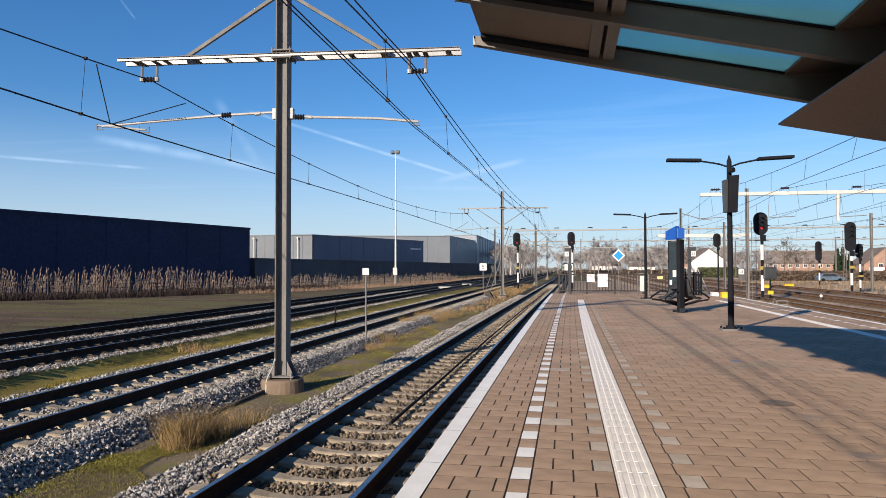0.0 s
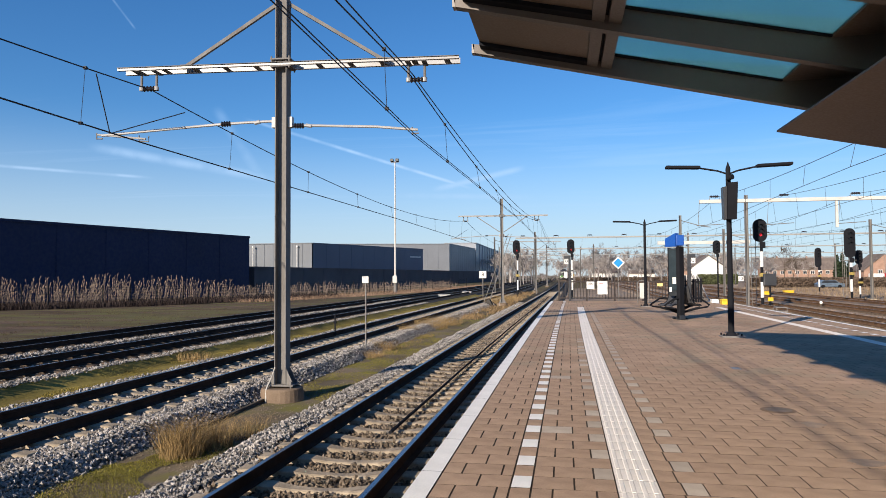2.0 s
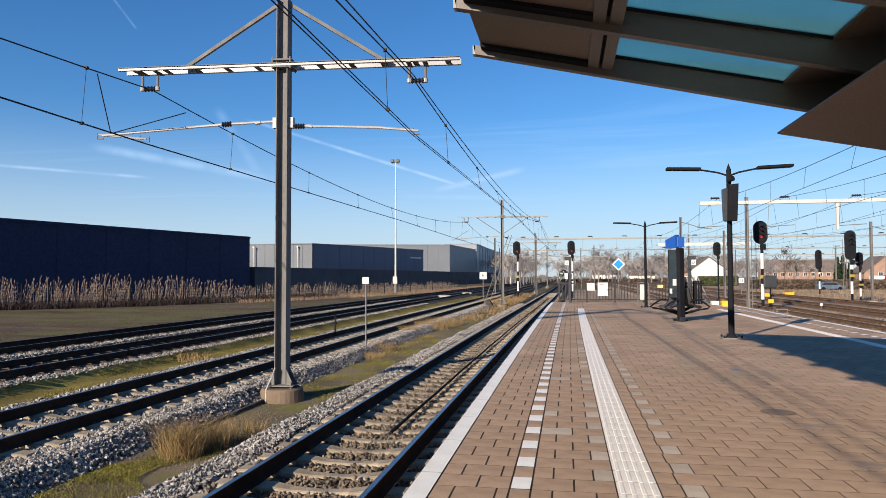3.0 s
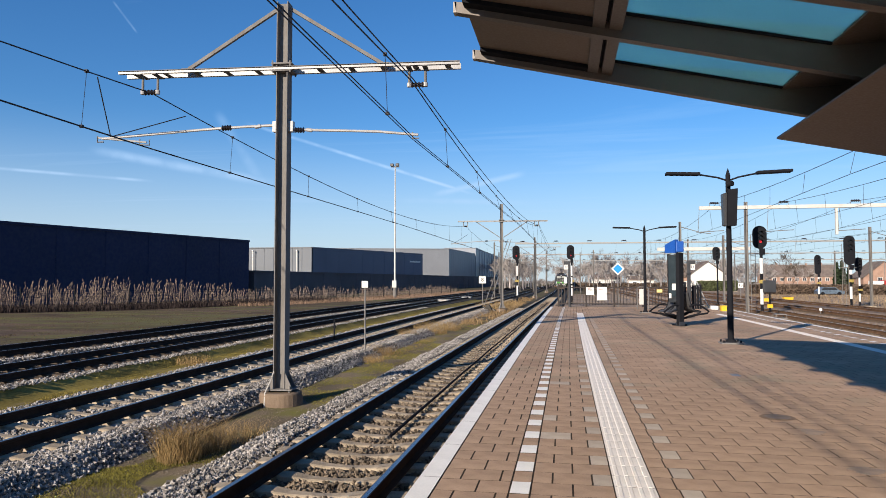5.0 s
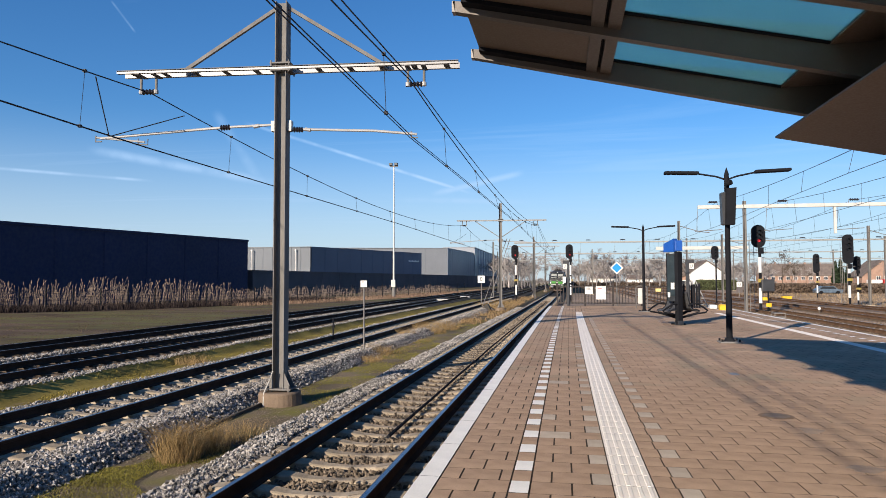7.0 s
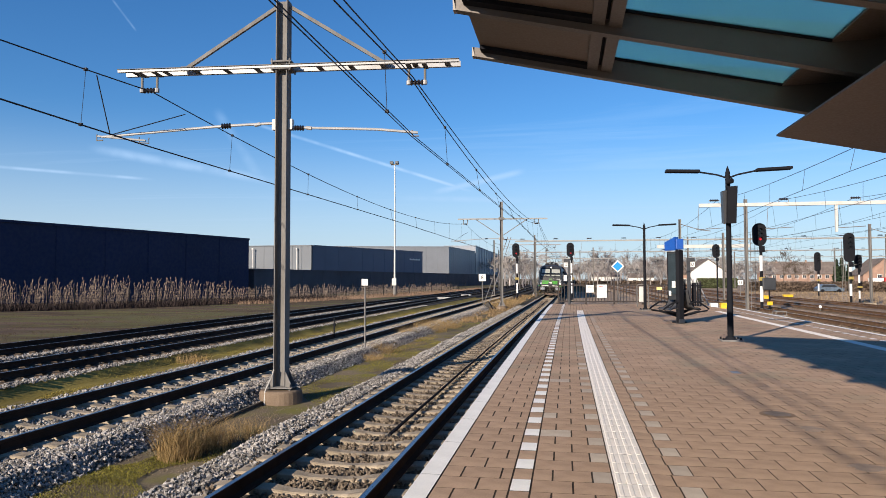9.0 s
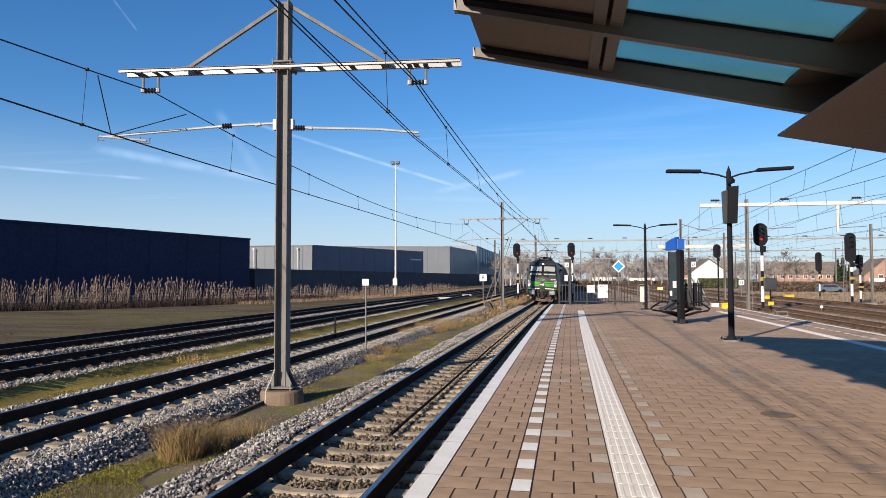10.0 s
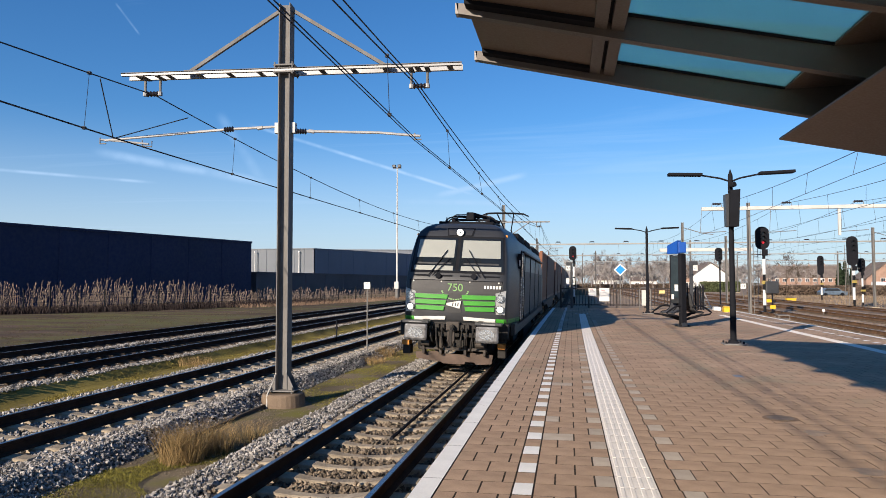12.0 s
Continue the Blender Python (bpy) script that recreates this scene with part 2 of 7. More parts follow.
def thing(name, label, category, at=(0, 0, 0), rz=0.0, group="", kind=""):
    e = new(name)
    e.matrix_basis = pose(*at, 0, 0, rz)
    return tagged(e, label, category, group, kind)


def box(x0, x1, y0, y1, z0, z1, bevel=0.0, bm=None, m=None, mi=0):
    bm = bm or bmesh.new()
    r = bmesh.ops.create_cube(bm, size=1, matrix=(m or Matrix()) @ Matrix.Translation(((x0 + x1) / 2, (y0 + y1) / 2, (z0 + z1) / 2)) @ Matrix.Diagonal((x1 - x0, y1 - y0, z1 - z0, 1)))
    faces = {f for v in r["verts"] for f in v.link_faces}
    for f in faces:
        f.material_index = mi
    if bevel:
        bmesh.ops.bevel(bm, geom=list({e for v in r["verts"] for e in v.link_edges}), offset=bevel, segments=2, affect="EDGES", profile=0.5)
    return bm


def rod(a, b, r0, r1=None, seg=10, bm=None, mi=0):
    """A round bar from a to b."""
    bm = bm or bmesh.new()
    a, b = Vector(a), Vector(b)
    d = b - a
    m = Matrix.Translation((a + b) / 2) @ d.to_track_quat("Z", "Y").to_matrix().to_4x4()
    r = bmesh.ops.create_cone(bm, segments=seg, radius1=r0, radius2=r0 if r1 is None else r1, depth=d.length, cap_ends=True, matrix=m)
    if mi:
        for f in {f for v in r["verts"] for f in v.link_faces}:
            f.material_index = mi
    return bm


def beam(a, b, w, h, bm=None, bevel=0.0):
    """A square bar from a to b, w wide and h high."""
    bm = bm or bmesh.new()
    a, b = Vector(a), Vector(b)
    d = b - a
    m = Matrix.Translation((a + b) / 2) @ d.to_track_quat("Y", "Z").to_matrix().to_4x4()
    return box(-w / 2, w / 2, -d.length / 2, d.length / 2, -h / 2, h / 2, bevel, bm, m)


def path_tube(points, r, seg=6, bm=None):
    """One continuous round tube along the points."""
    bm = bm or bmesh.new()
    pts = [Vector(p) for p in points]
    rings = []
    for i, p in enumerate(pts):
        d = (pts[min(i + 1, len(pts) - 1)] - pts[max(i - 1, 0)]).normalized()
        u = d.cross(Vector((0.31, 0.27, 0.91))).normalized()
        v = d.cross(u)
        rings.append([bm.verts.new(p + u * r * math.cos(6.2832 * k / seg) + v * r * math.sin(6.2832 * k / seg)) for k in range(seg)])
    fs = [bm.faces.new(rings[0]), bm.faces.new(rings[-1][::-1])]
    for a, b in zip(rings, rings[1:]):
        fs += [bm.faces.new((a[k], b[k], b[(k + 1) % seg], a[(k + 1) % seg])) for k in range(seg)]
    bmesh.ops.recalc_face_normals(bm, faces=fs)
    return bm


def lathe(a, b, radii, seg=12):
    """Rings of the given radii, evenly spaced from a to b, as one closed body."""
    bm = bmesh.new()
    a, b = Vector(a), Vector(b)
    d = (b - a).normalized()
    u = d.cross(Vector((0.31, 0.27, 0.91))).normalized()
    v = d.cross(u)
    rings = []
    for i, r in enumerate(radii):
        p = a + (b - a) * i / (len(radii) - 1)
        rings.append([bm.verts.new(p + u * r * math.cos(6.2832 * k / seg) + v * r * math.sin(6.2832 * k / seg)) for k in range(seg)])
    bm.faces.new(rings[0]); bm.faces.new(rings[-1][::-1])
    for p, q in zip(rings, rings[1:]):
        for k in range(seg):
            bm.faces.new((p[k], q[k], q[(k + 1) % seg], p[(k + 1) % seg]))
    bmesh.ops.recalc_face_normals(bm, faces=bm.faces[:])
    return bm


DISCS = [0.03, 0.065, 0.035, 0.065, 0.035, 0.065, 0.035, 0.065, 0.03]


def prism(outline, y0, y1, bm=None, axis="Y"):
    """An outline in (x, z) drawn out from y0 to y1 (axis Y), or (y, z) from x0 to x1 (axis X), or (x, y) from z0 to z1 (axis Z)."""
    bm = bm or bmesh.new()
    put = {"Y": lambda u, v, w: (u, w, v), "X": lambda u, v, w: (w, u, v), "Z": lambda u, v, w: (u, v, w)}[axis]
    a = [bm.verts.new(put(u, v, y0)) for u, v in outline]
    b = [bm.verts.new(put(u, v, y1)) for u, v in outline]
    n = len(outline)
    fs = [bm.faces.new(a), bm.faces.new(b[::-1])] + [bm.faces.new((a[i], b[i], b[(i + 1) % n], a[(i + 1) % n])) for i in range(n)]
    bmesh.ops.recalc_face_normals(bm, faces=fs)
    return bm


def swept(profile, line, bm=None, closed=True):
    """A profile of (offset, z) swept along a line of (x, y)."""
    bm = bm or bmesh.new()
    rings = []
    for i, (x, y) in enumerate(line):
        (xa, ya), (xb, yb) = line[max(0, i - 1)], line[min(len(line) - 1, i + 1)]
        k = math.hypot(xb - xa, yb - ya)
        nx, ny = (yb - ya) / k, -(xb - xa) / k
        rings.append([bm.verts.new((x + o * nx, y + o * ny, z)) for o, z in profile])
    n = len(profile)
    for a, b in zip(rings, rings[1:]):
        for i in range(n if closed else n - 1):
            bm.faces.new((a[i], b[i], b[(i + 1) % n], a[(i + 1) % n]))
    bmesh.ops.recalc_face_normals(bm, faces=bm.faces[:])
    return bm


def soup(name, verts, faces, material, smooth=False):
    """One object from numpy arrays of vertices (n,3) and triangles (m,3)."""
    me = bpy.data.meshes.new(name)
    nv, nf = len(verts), len(faces)
    me.vertices.add(nv); me.loops.add(nf * 3); me.polygons.add(nf)
    me.vertices.foreach_set("co", np.asarray(verts, dtype=np.float32).ravel())
    me.loops.foreach_set("vertex_index", np.asarray(faces, dtype=np.int32).ravel())
    me.polygons.foreach_set("loop_start", np.arange(0, nf * 3, 3, dtype=np.int32))
    me.update(calc_edges=True)
    me.materials.append(material)
    me.polygons.foreach_set("use_smooth", [smooth] * nf)
    return new(name, me)


# ---------------------------------------------------------------- the plan
BEND = 0.00018
TOE, SHOULDER = 2.2, 1.72
ZR, ZG = -0.755, -1.20           # rail head, ground


def bend(y):
    """Sideways drift of the tracks: straight at first, an easy curve, then straight again."""
    if y <= 0:
        return 0.0
    if y < 45:
        return BEND * y * y
    return BEND * 2025 + 0.0162 * (y - 45) - 0.00005 * (min(y, 150) - 45) ** 2 - max(0, y - 150) * 0.0105


def smooth(u):
    u = min(1.0, max(0.0, u))
    return u * u * (3 - 2 * u)


# centre lines: x at a given y
TRACKS = {
    "platform_track": lambda y: -2.75 + bend(y),
    "second_track": lambda y: -8.24 + 0.5 * bend(y),
    "third_track": lambda y: -13.57 + 0.3 * bend(y),
    "fourth_track": lambda y: -18.0 + 0.012 * y,
    "far_platform_track": lambda y: 9.3 + bend(y),
    "sixth_track": lambda y: 13.9 + bend(y),
    "seventh_track": lambda y: 18.3 + bend(y),
    "eighth_track": lambda y: 23.0 + bend(y),
}
LENGTHS = {"platform_track": (-40, 420), "second_track": (-40, 420), "third_track": (-40, 260), "fourth_track": (-40, 260),
           "far_platform_track": (-40, 300), "sixth_track": (-40, 300), "seventh_track": (-40, 300), "eighth_track": (-40, 300)}


YARD_KEYS = ("far_platform_track", "sixth_track", "seventh_track", "eighth_track")


def stations(y0, y1):
    ys, y = [], y0
    while y < y1:
        ys.append(y)
        y += 2.0 if y < 60 else 6.0
    return ys + [y1]


def hollow(x, y):
    """How far the land beyond the yard lies below the railway."""
    return 1.5 * smooth((y - 195) / 70) * smooth((x - 15) / 40)


def build_ground():
    xs = sorted({*np.linspace(-60, 60, 41).round(2).tolist(), -900, -400, -200, -120, 80, 120, 200, 400, 900})
    ys = sorted({*np.linspace(-20, 120, 57).round(2).tolist(), -600, -200, -60, 160, 190, 210, 230, 250, 270, 300, 350, 450, 700, 1100, 2000})
    bm = bmesh.new()
    grid = [[bm.verts.new((x, y, ZG - hollow(x, y) + 0.05 * noise.noise((x * 0.35, y * 0.35, 3.0)) + (0.04 * noise.noise((x * 1.3, y * 1.3, 7.0))))) for x in xs] for y in ys]
    for i in range(len(ys) - 1):
        for j in range(len(xs) - 1):
            bm.faces.new((grid[i][j], grid[i][j + 1], grid[i + 1][j + 1], grid[i + 1][j]))
    g = mesh_object("ground", bm, GRASS, smooth=True)
    tagged(g, "winter grass ground, dry brown and dull green", "ground", kind="structure")


build_ground()

RAIL_PROFILE = [(-0.075, -0.172), (0.075, -0.172), (0.075, -0.160), (0.012, -0.135), (0.012, -0.05), (0.036, -0.038), (0.036, -0.004), (0.028, 0.0), (-0.028, 0.0), (-0.036, -0.004), (-0.036, -0.038), (-0.012, -0.05), (-0.012, -0.135), (-0.075, -0.160)]


def build_bed(name):
    """Ballast bed of one track: a trapezoid with sloping shoulders."""
    line = [(TRACKS[name](y), y) for y in stations(*LENGTHS[name])]
    prof = [(-TOE, ZG - 0.1), (-SHOULDER, ZR - 0.22), (-0.9, ZR - 0.25), (0.9, ZR - 0.25), (SHOULDER, ZR - 0.22), (TOE, ZG - 0.1)]
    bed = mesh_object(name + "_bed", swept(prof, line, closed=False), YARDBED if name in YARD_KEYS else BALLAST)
    tagged(bed, "grey crushed-stone ballast bed under the rails", "track bed", kind="structure")


def build_rails(name):
    y0, y1 = LENGTHS[name]
    for side in (-0.7535, 0.7535):
        line = [(TRACKS[name](y) + side, y) for y in stations(y0, y1)]
        rail = mesh_object("rail", swept([(o, ZR + z) for o, z in RAIL_PROFILE], line), [RAIL_SUNLIT if name in YARD_KEYS else RAIL_SHADED, RAILTOP])
        for f in rail.data.polygons:
            if f.normal.z > 0.98 and f.center.z > ZR - 0.01:
                f.material_index = 1
        tagged(rail, "rusty steel rail with a polished running surface", "rail", "rails", kind="structure")


for key in TRACKS:
    build_bed(key)
    build_rails(key)


def sleeper_mesh():
    """Concrete sleeper: deep rail seats at both ends, a lower waist between."""
    bm = bmesh.new()
    rings = []
    for x, w, z in ((-1.26, 0.13, -0.05), (-1.22, 0.145, 0.0), (-0.98, 0.15, 0.005), (-0.56, 0.145, 0.0), (-0.30, 0.115, -0.035), (0, 0.10, -0.045),
                    (0.30, 0.115, -0.035), (0.56, 0.145, 0.0), (0.98, 0.15, 0.005), (1.22, 0.145, 0.0), (1.26, 0.13, -0.05)):
        rings.append([bm.verts.new((x, o, zz)) for o, zz in ((-w, -0.2), (-w + 0.02, z - 0.012), (-w + 0.045, z), (w - 0.045, z), (w - 0.02, z - 0.012), (w, -0.2))])
    for a, b in zip(rings, rings[1:]):
        for i in range(5):
            bm.faces.new((a[i], a[i + 1], b[i + 1], b[i]))
    bm.faces.new(rings[0][::-1]); bm.faces.new(rings[-1])
    bmesh.ops.recalc_face_normals(bm, faces=bm.faces[:])
    me = bpy.data.meshes.new("sleeper")
    bm.to_mesh(me); bm.free()
    me.materials.append(CONCRETE)
    return me


SLEEPER = sleeper_mesh()


TIMBER = SLEEPER.copy()
TIMBER.materials[0] = WOOD


def build_sleepers(name, y0, y1, phase=0.0, mesh=SLEEPER):
    y = y0 + phase
    while y < y1:
        x = TRACKS[name](y)
        s = new("sleeper", mesh)
        slope = (TRACKS[name](y + 0.5) - TRACKS[name](y - 0.5))
        s.matrix_basis = pose(x, y, ZR - 0.178, 0, 0, -math.degrees(math.atan(slope)) + random.uniform(-0.4, 0.4))
        tagged(s, "weathered concrete sleeper half sunk in ballast" if mesh is SLEEPER else "dark timber sleeper half sunk in ballast", "sleeper", "sleepers", kind="structure")
        y += 0.6


build_sleepers("platform_track", -8.0, 100.0)
build_sleepers("second_track", -6.0, 90.0)
for key in ("third_track", "fourth_track", "far_platform_track", "sixth_track", "seventh_track"):
    build_sleepers(key, 14.0, 60.0, mesh=TIMBER)

# ---------------------------------------------------------------- the platform
PX0, PX1, PY0, PY1 = -1.04, 7.6, -14.0, 38.4


def build_platform():
    """Platform body with its two edges, following the bend of the track."""
    bm = bmesh.new()
    ys = np.linspace(PY0, PY1, 40)
    rows = []
    for y in ys:
        b = bend(y)
        rows.append([bm.verts.new((x + b, y, z)) for x, z in ((PX0 + 0.12, ZG - 0.2), (PX0 + 0.12, -0.16), (PX0 + 0.02, -0.15), (PX0 + 0.02, -0.004), (PX1 - 0.02, -0.004), (PX1 - 0.02, -0.15), (PX1 - 0.12, -0.16), (PX1 - 0.12, ZG - 0.2))])
    for a, b in zip(rows, rows[1:]):
        for i in range(7):
            f = bm.faces.new((a[i], a[i + 1], b[i + 1], b[i]))
            f.material_index = 1 if i == 3 else 0
    bm.faces.new(rows[0]); bm.faces.new(rows[-1][::-1])
    bmesh.ops.recalc_face_normals(bm, faces=bm.faces[:])
    p = mesh_object("platform", bm, [KERB, JOINT])
    return tagged(p, "long station platform paved with brown concrete pavers", "platform", kind="structure")


platform = build_platform()

# ---------------------------------------------------------------- canopy
RIBS = [8.46 - 1.5 * i for i in range(0, 13)]


def canopy_z(x):
    """Underside of the ribs: falls from the platform edges to a valley in the middle."""
    xm = 3.05
    return 4.08 - 0.219 * (x + 1.08) if x < xm else 3.17 + 0.219 * (x - xm)


def build_canopy():
    c = thing("platform_canopy", "bronze steel butterfly canopy with blue glass panels over the platform", "canopy")
    for y in RIBS:
        outline = [(-1.06, 4.10), (3.05, canopy_z(3.05)), (7.1, canopy_z(7.1)), (7.1, canopy_z(7.1) + 0.13), (3.05, canopy_z(3.05) + 0.50), (-1.08, 4.21)]
        part("rib", prism(outline, y - 0.055, y + 0.055), FASCIA, c)
        part("rib_tip", box(-1.09, -1.06, y - 0.055, y + 0.055, 4.10, 4.21), mat("dull_end_plate", (0.36, 0.33, 0.30), 0.6, vary=0.15, scale=6, fine=60), c, "dull grey end plate")
    for ya, yb in zip(RIBS[1:], RIBS):
        def plate(x0, x1, dz, th):
            return prism([(x0, canopy_z(x0) + dz), (x1, canopy_z(x1) + dz), (x1, canopy_z(x1) + dz + th), (x0, canopy_z(x0) + dz + th)], ya + 0.055, yb - 0.055)
        part("soffit_panel", plate(-0.98, 0.28, 0.13, 0.05), SOFFIT, c)
        part("crossbar", plate(0.28, 0.40, 0.09, 0.21), FASCIA, c)
        part("crossbar", plate(0.44, 0.56, 0.09, 0.21), FASCIA, c)
        # added black strip: keeps sun out of the gap and makes it dark
        part("crossbar_web", plate(0.40, 0.44, 0.16, 0.10), BLACK, c)
        g = part("glass_panel", plate(0.56, 2.43, 0.27, 0.02), BLUEGLASS, c, "pale blue roof glass")
        part("soffit_trim", prism([(-0.98, canopy_z(-0.98) + 0.085), (0.28, canopy_z(0.28) + 0.085), (0.28, canopy_z(0.28) + 0.13), (-0.98, canopy_z(-0.98) + 0.13)], yb - 0.20, yb - 0.056), BLACK, c)
        part("soffit_panel", plate(2.43, 3.9, 0.25, 0.05), SOFFIT, c)
        part("soffit_panel", plate(3.9, 7.0, 0.16, 0.05), SOFFIT, c)
        part("glazing_bar", prism([(0.56, canopy_z(0.56) + 0.245), (2.43, canopy_z(2.43) + 0.25), (2.43, canopy_z(2.43) + 0.29), (0.56, canopy_z(0.56) + 0.29)], yb - 0.09, yb - 0.056), BLACK, c)
    # the lower closed soffit along the valley
    outline = [(2.39, 3.01), (3.52, 2.78), (6.0, 2.95), (6.0, 3.15), (3.05, 3.12), (2.39, 3.03)]
    part("valley_soffit", prism(outline, RIBS[-1], 8.5), SOFFIT, c)
    for y in (4.1, -3.6):
        part("column", rod((4.6, y, 0), (4.6, y, 3.0), 0.14, seg=20), ANTHRA, c)
    return c


build_canopy()

# ---------------------------------------------------------------- overhead line
MASTX = -5.90


def h_mast(z0, z1):
    """A broad-flanged steel section, open to the front and the back."""
    outline = [(-0.122, -0.15), (-0.104, -0.15), (-0.104, -0.01), (0.104, -0.01), (0.104, -0.15), (0.122, -0.15), (0.122, 0.15), (0.104, 0.15), (0.104, 0.005), (-0.104, 0.005), (-0.104, 0.15), (-0.122, 0.15)]
    return prism(outline, z0, z1, axis="Z")


def build_mast(y, lift=0.0):
    """A mast with a crossarm to both sides; lift: how much higher the crossarm sits, its struts then below it."""
    x = MASTX + bend(y) * 1.36
    t = thing("catenary_mast", "grey galvanised catenary mast on a round concrete footing beside the track", "catenary mast", (x, y, ZG), 4.0, group="catenary masts on the left")
    top = 7.3 - ZG + lift
    bm = bmesh.new()
    bmesh.ops.create_cone(bm, segments=28, radius1=0.47, radius2=0.43, depth=0.38, cap_ends=True, matrix=Matrix.Translation((0, 0, 0.11)))
    bmesh.ops.bevel(bm, geom=[e for e in bm.edges if e.verts[0].co.z > 0.2 and e.verts[1].co.z > 0.2], offset=0.05, segments=3, affect="EDGES", profile=0.5)
    part("footing", bm, mat("footing_concrete", (0.20, 0.15, 0.11), 0.9, vary=0.2, scale=3, fine=40, bump=0.3), t, "stained concrete footing")
    bm = box(-0.30, 0.30, -0.24, 0.24, 0.34, 0.365)
    for sx in (-0.24, 0.24):
        for sy in (-0.18, 0.18):
            rod((sx, sy, 0.28), (sx, sy, 0.43), 0.022, seg=8, bm=bm)
    part("base_plate", bm, STEEL, t)
    part("post", h_mast(0.36, top), STEEL, t)
    for s in (-1, 1):
        for g0 in (-0.13, 0.115):
            part("gusset", prism([(s * 0.124, 0.365), (s * 0.28, 0.365), (s * 0.124, 0.70)], g0, g0 + 0.015), STEEL, t)
    za = 5.83 - ZG + lift
    # two channels, their backs turned to the front, the front one lower
    for s, hh in ((-0.17, 0.06), (0.17, 0.115)):
        bm = prism([(s - 0.03, za), (s + 0.045, za), (s + 0.045, za + 0.01), (s - 0.02, za + 0.01), (s - 0.02, za + hh - 0.01), (s + 0.045, za + hh - 0.01), (s + 0.045, za + hh), (s - 0.03, za + hh)], -3.60, 3.76, axis="X")
        part("crossarm", bm, GALV, t)
    part("crossarm_lip", box(-3.60, 3.76, -0.225, -0.202, za + 0.052, za + 0.062), STEEL, t)
    for i in range(11):
        xx = -3.3 + i * 0.68
        part("batten", box(xx - 0.06, xx + 0.06, -0.15, 0.15, za + 0.022, za + 0.03), STEEL, t)
    for s in (-1, 1):
        if lift:
            part("brace", beam((s * 0.16, 0, 4.95 - ZG), (s * 2.1, 0, za), 0.06, 0.06), STEEL, t)
        else:
            part("brace", beam((s * 0.16, 0, 7.17 - ZG), (s * 2.14, 0, za + 0.10), 0.07, 0.07), STEEL, t)
            part("brace_plate", box(s * 2.14 - 0.12, s * 2.14 + 0.12, -0.05, 0.05, za + 0.05, za + 0.13), STEEL, t)
        for dy in (-0.185, 0.185):
            part("clamp_bolt", rod((s * 0.19, dy, za - 0.06), (s * 0.19, dy, za + 0.19), 0.016, seg=6), STEEL, t)
    bm = box(-0.22, 0.22, -0.19, 0.19, za - 0.03, za + 0.0)
    box(-0.22, 0.22, -0.19, 0.19, za + 0.12, za + 0.15, bm=bm)
    part("clamp", bm, STEEL, t)
    for s, xi in ((-1, -2.98), (1, 2.86)):
        for dx in (-0.17, 0.17):
            part("hanger", rod((xi + dx, 0, za), (xi + dx, 0, za - 0.36), 0.028, seg=8), STEEL, t)
            part("hanger_strap", box(xi + dx - 0.05, xi + dx + 0.05, -0.2, 0.2, za - 0.02, za), STEEL, t)
            part("hanger_end", rod((xi + dx, 0, za - 0.40), (xi + dx, 0, za - 0.32), 0.05, seg=8), GALV, t)
        part("insulator", lathe((xi - 0.15, 0, za - 0.36), (xi + 0.15, 0, za - 0.36), DISCS), INSUL, t)
    zs = 4.56 - ZG
    # steady arms to both tracks
    for s, x1, zz in ((1, 2.88, 4.38 - ZG), (-1, -4.05, 4.44 - ZG)):
        ends = [(0.15, 0, zs + 0.03), (2.0, 0, zs - 0.05), (x1, 0, zz + 0.04)] if s > 0 else [(-0.15, 0, zs + 0.13), (-1.2, 0, zs + 0.10), (-1.9, 0, zs + 0.06), (x1, 0, zz + 0.04)]
        part("steady_arm", path_tube(ends, 0.029, 8), GALV, t)
        ia, zi = (0.24, zs + 0.02) if s > 0 else (-1.14, zs + 0.10)
        part("arm_insulator", lathe((ia, 0, zi), (ia + s * 0.22, 0, zi - 0.01), DISCS), INSUL, t)
        part("wire_clip", path_tube([(x1 - 0.12, 0, zz + 0.1), (x1 - 0.12, 0, zz - 0.03), (x1 + 0.02, 0, zz - 0.03)], 0.015, 6), STEEL, t)
    part("registration_arm", path_tube([(-4.15, 0, zs - 0.06), (-3.05, 0, zs - 0.18)], 0.022, 6), GALV, t)
    part("drop_bracket", path_tube([(-3.9, 0, zs - 0.05), (-2.9, 1.5, zs + 0.74)], 0.012, 6), WIRE, t)
    for s, x1 in ((1, 0.17), (-1, -0.17)):
        part("arm_bracket", box(x1 - 0.05, x1 + 0.05, -0.07, 0.07, zs - 0.02, zs + 0.20), GALV, t)
        part("arm_fork", path_tube([(s * 0.5, 0, zs + 0.02 + (s < 0) * 0.1), (s * 0.62, 0, zs + (s < 0) * 0.1)], 0.042, 8), GALV, t)
    part("registration_clip", path_tube([(-3.2, 0, zs - 0.10), (-3.2, 0, zs - 0.22), (-2.98, 0, zs - 0.24), (-2.98, 0, zs - 0.12)], 0.014, 6), STEEL, t)
    part("cable", path_tube([(-0.10, -0.16, 0.72), (-0.16, -0.22, 0.5), (-0.22, -0.34, 0.3), (-0.20, -0.43, 0.02)], 0.018, 6), mat("grey_cable", (0.42, 0.40, 0.37), 0.6, bump=0), t)
    part("number_plate", box(-0.025, 0.025, 0.02, 0.03, 1.75, 1.80), CREAM, t)
    part("number_plate", box(-0.025, 0.025, 0.02, 0.03, 1.92, 1.97), CREAM, t)
    return t


MASTS_Y = (-38.0, 14.0, 58.0, 104.0, 150.0)
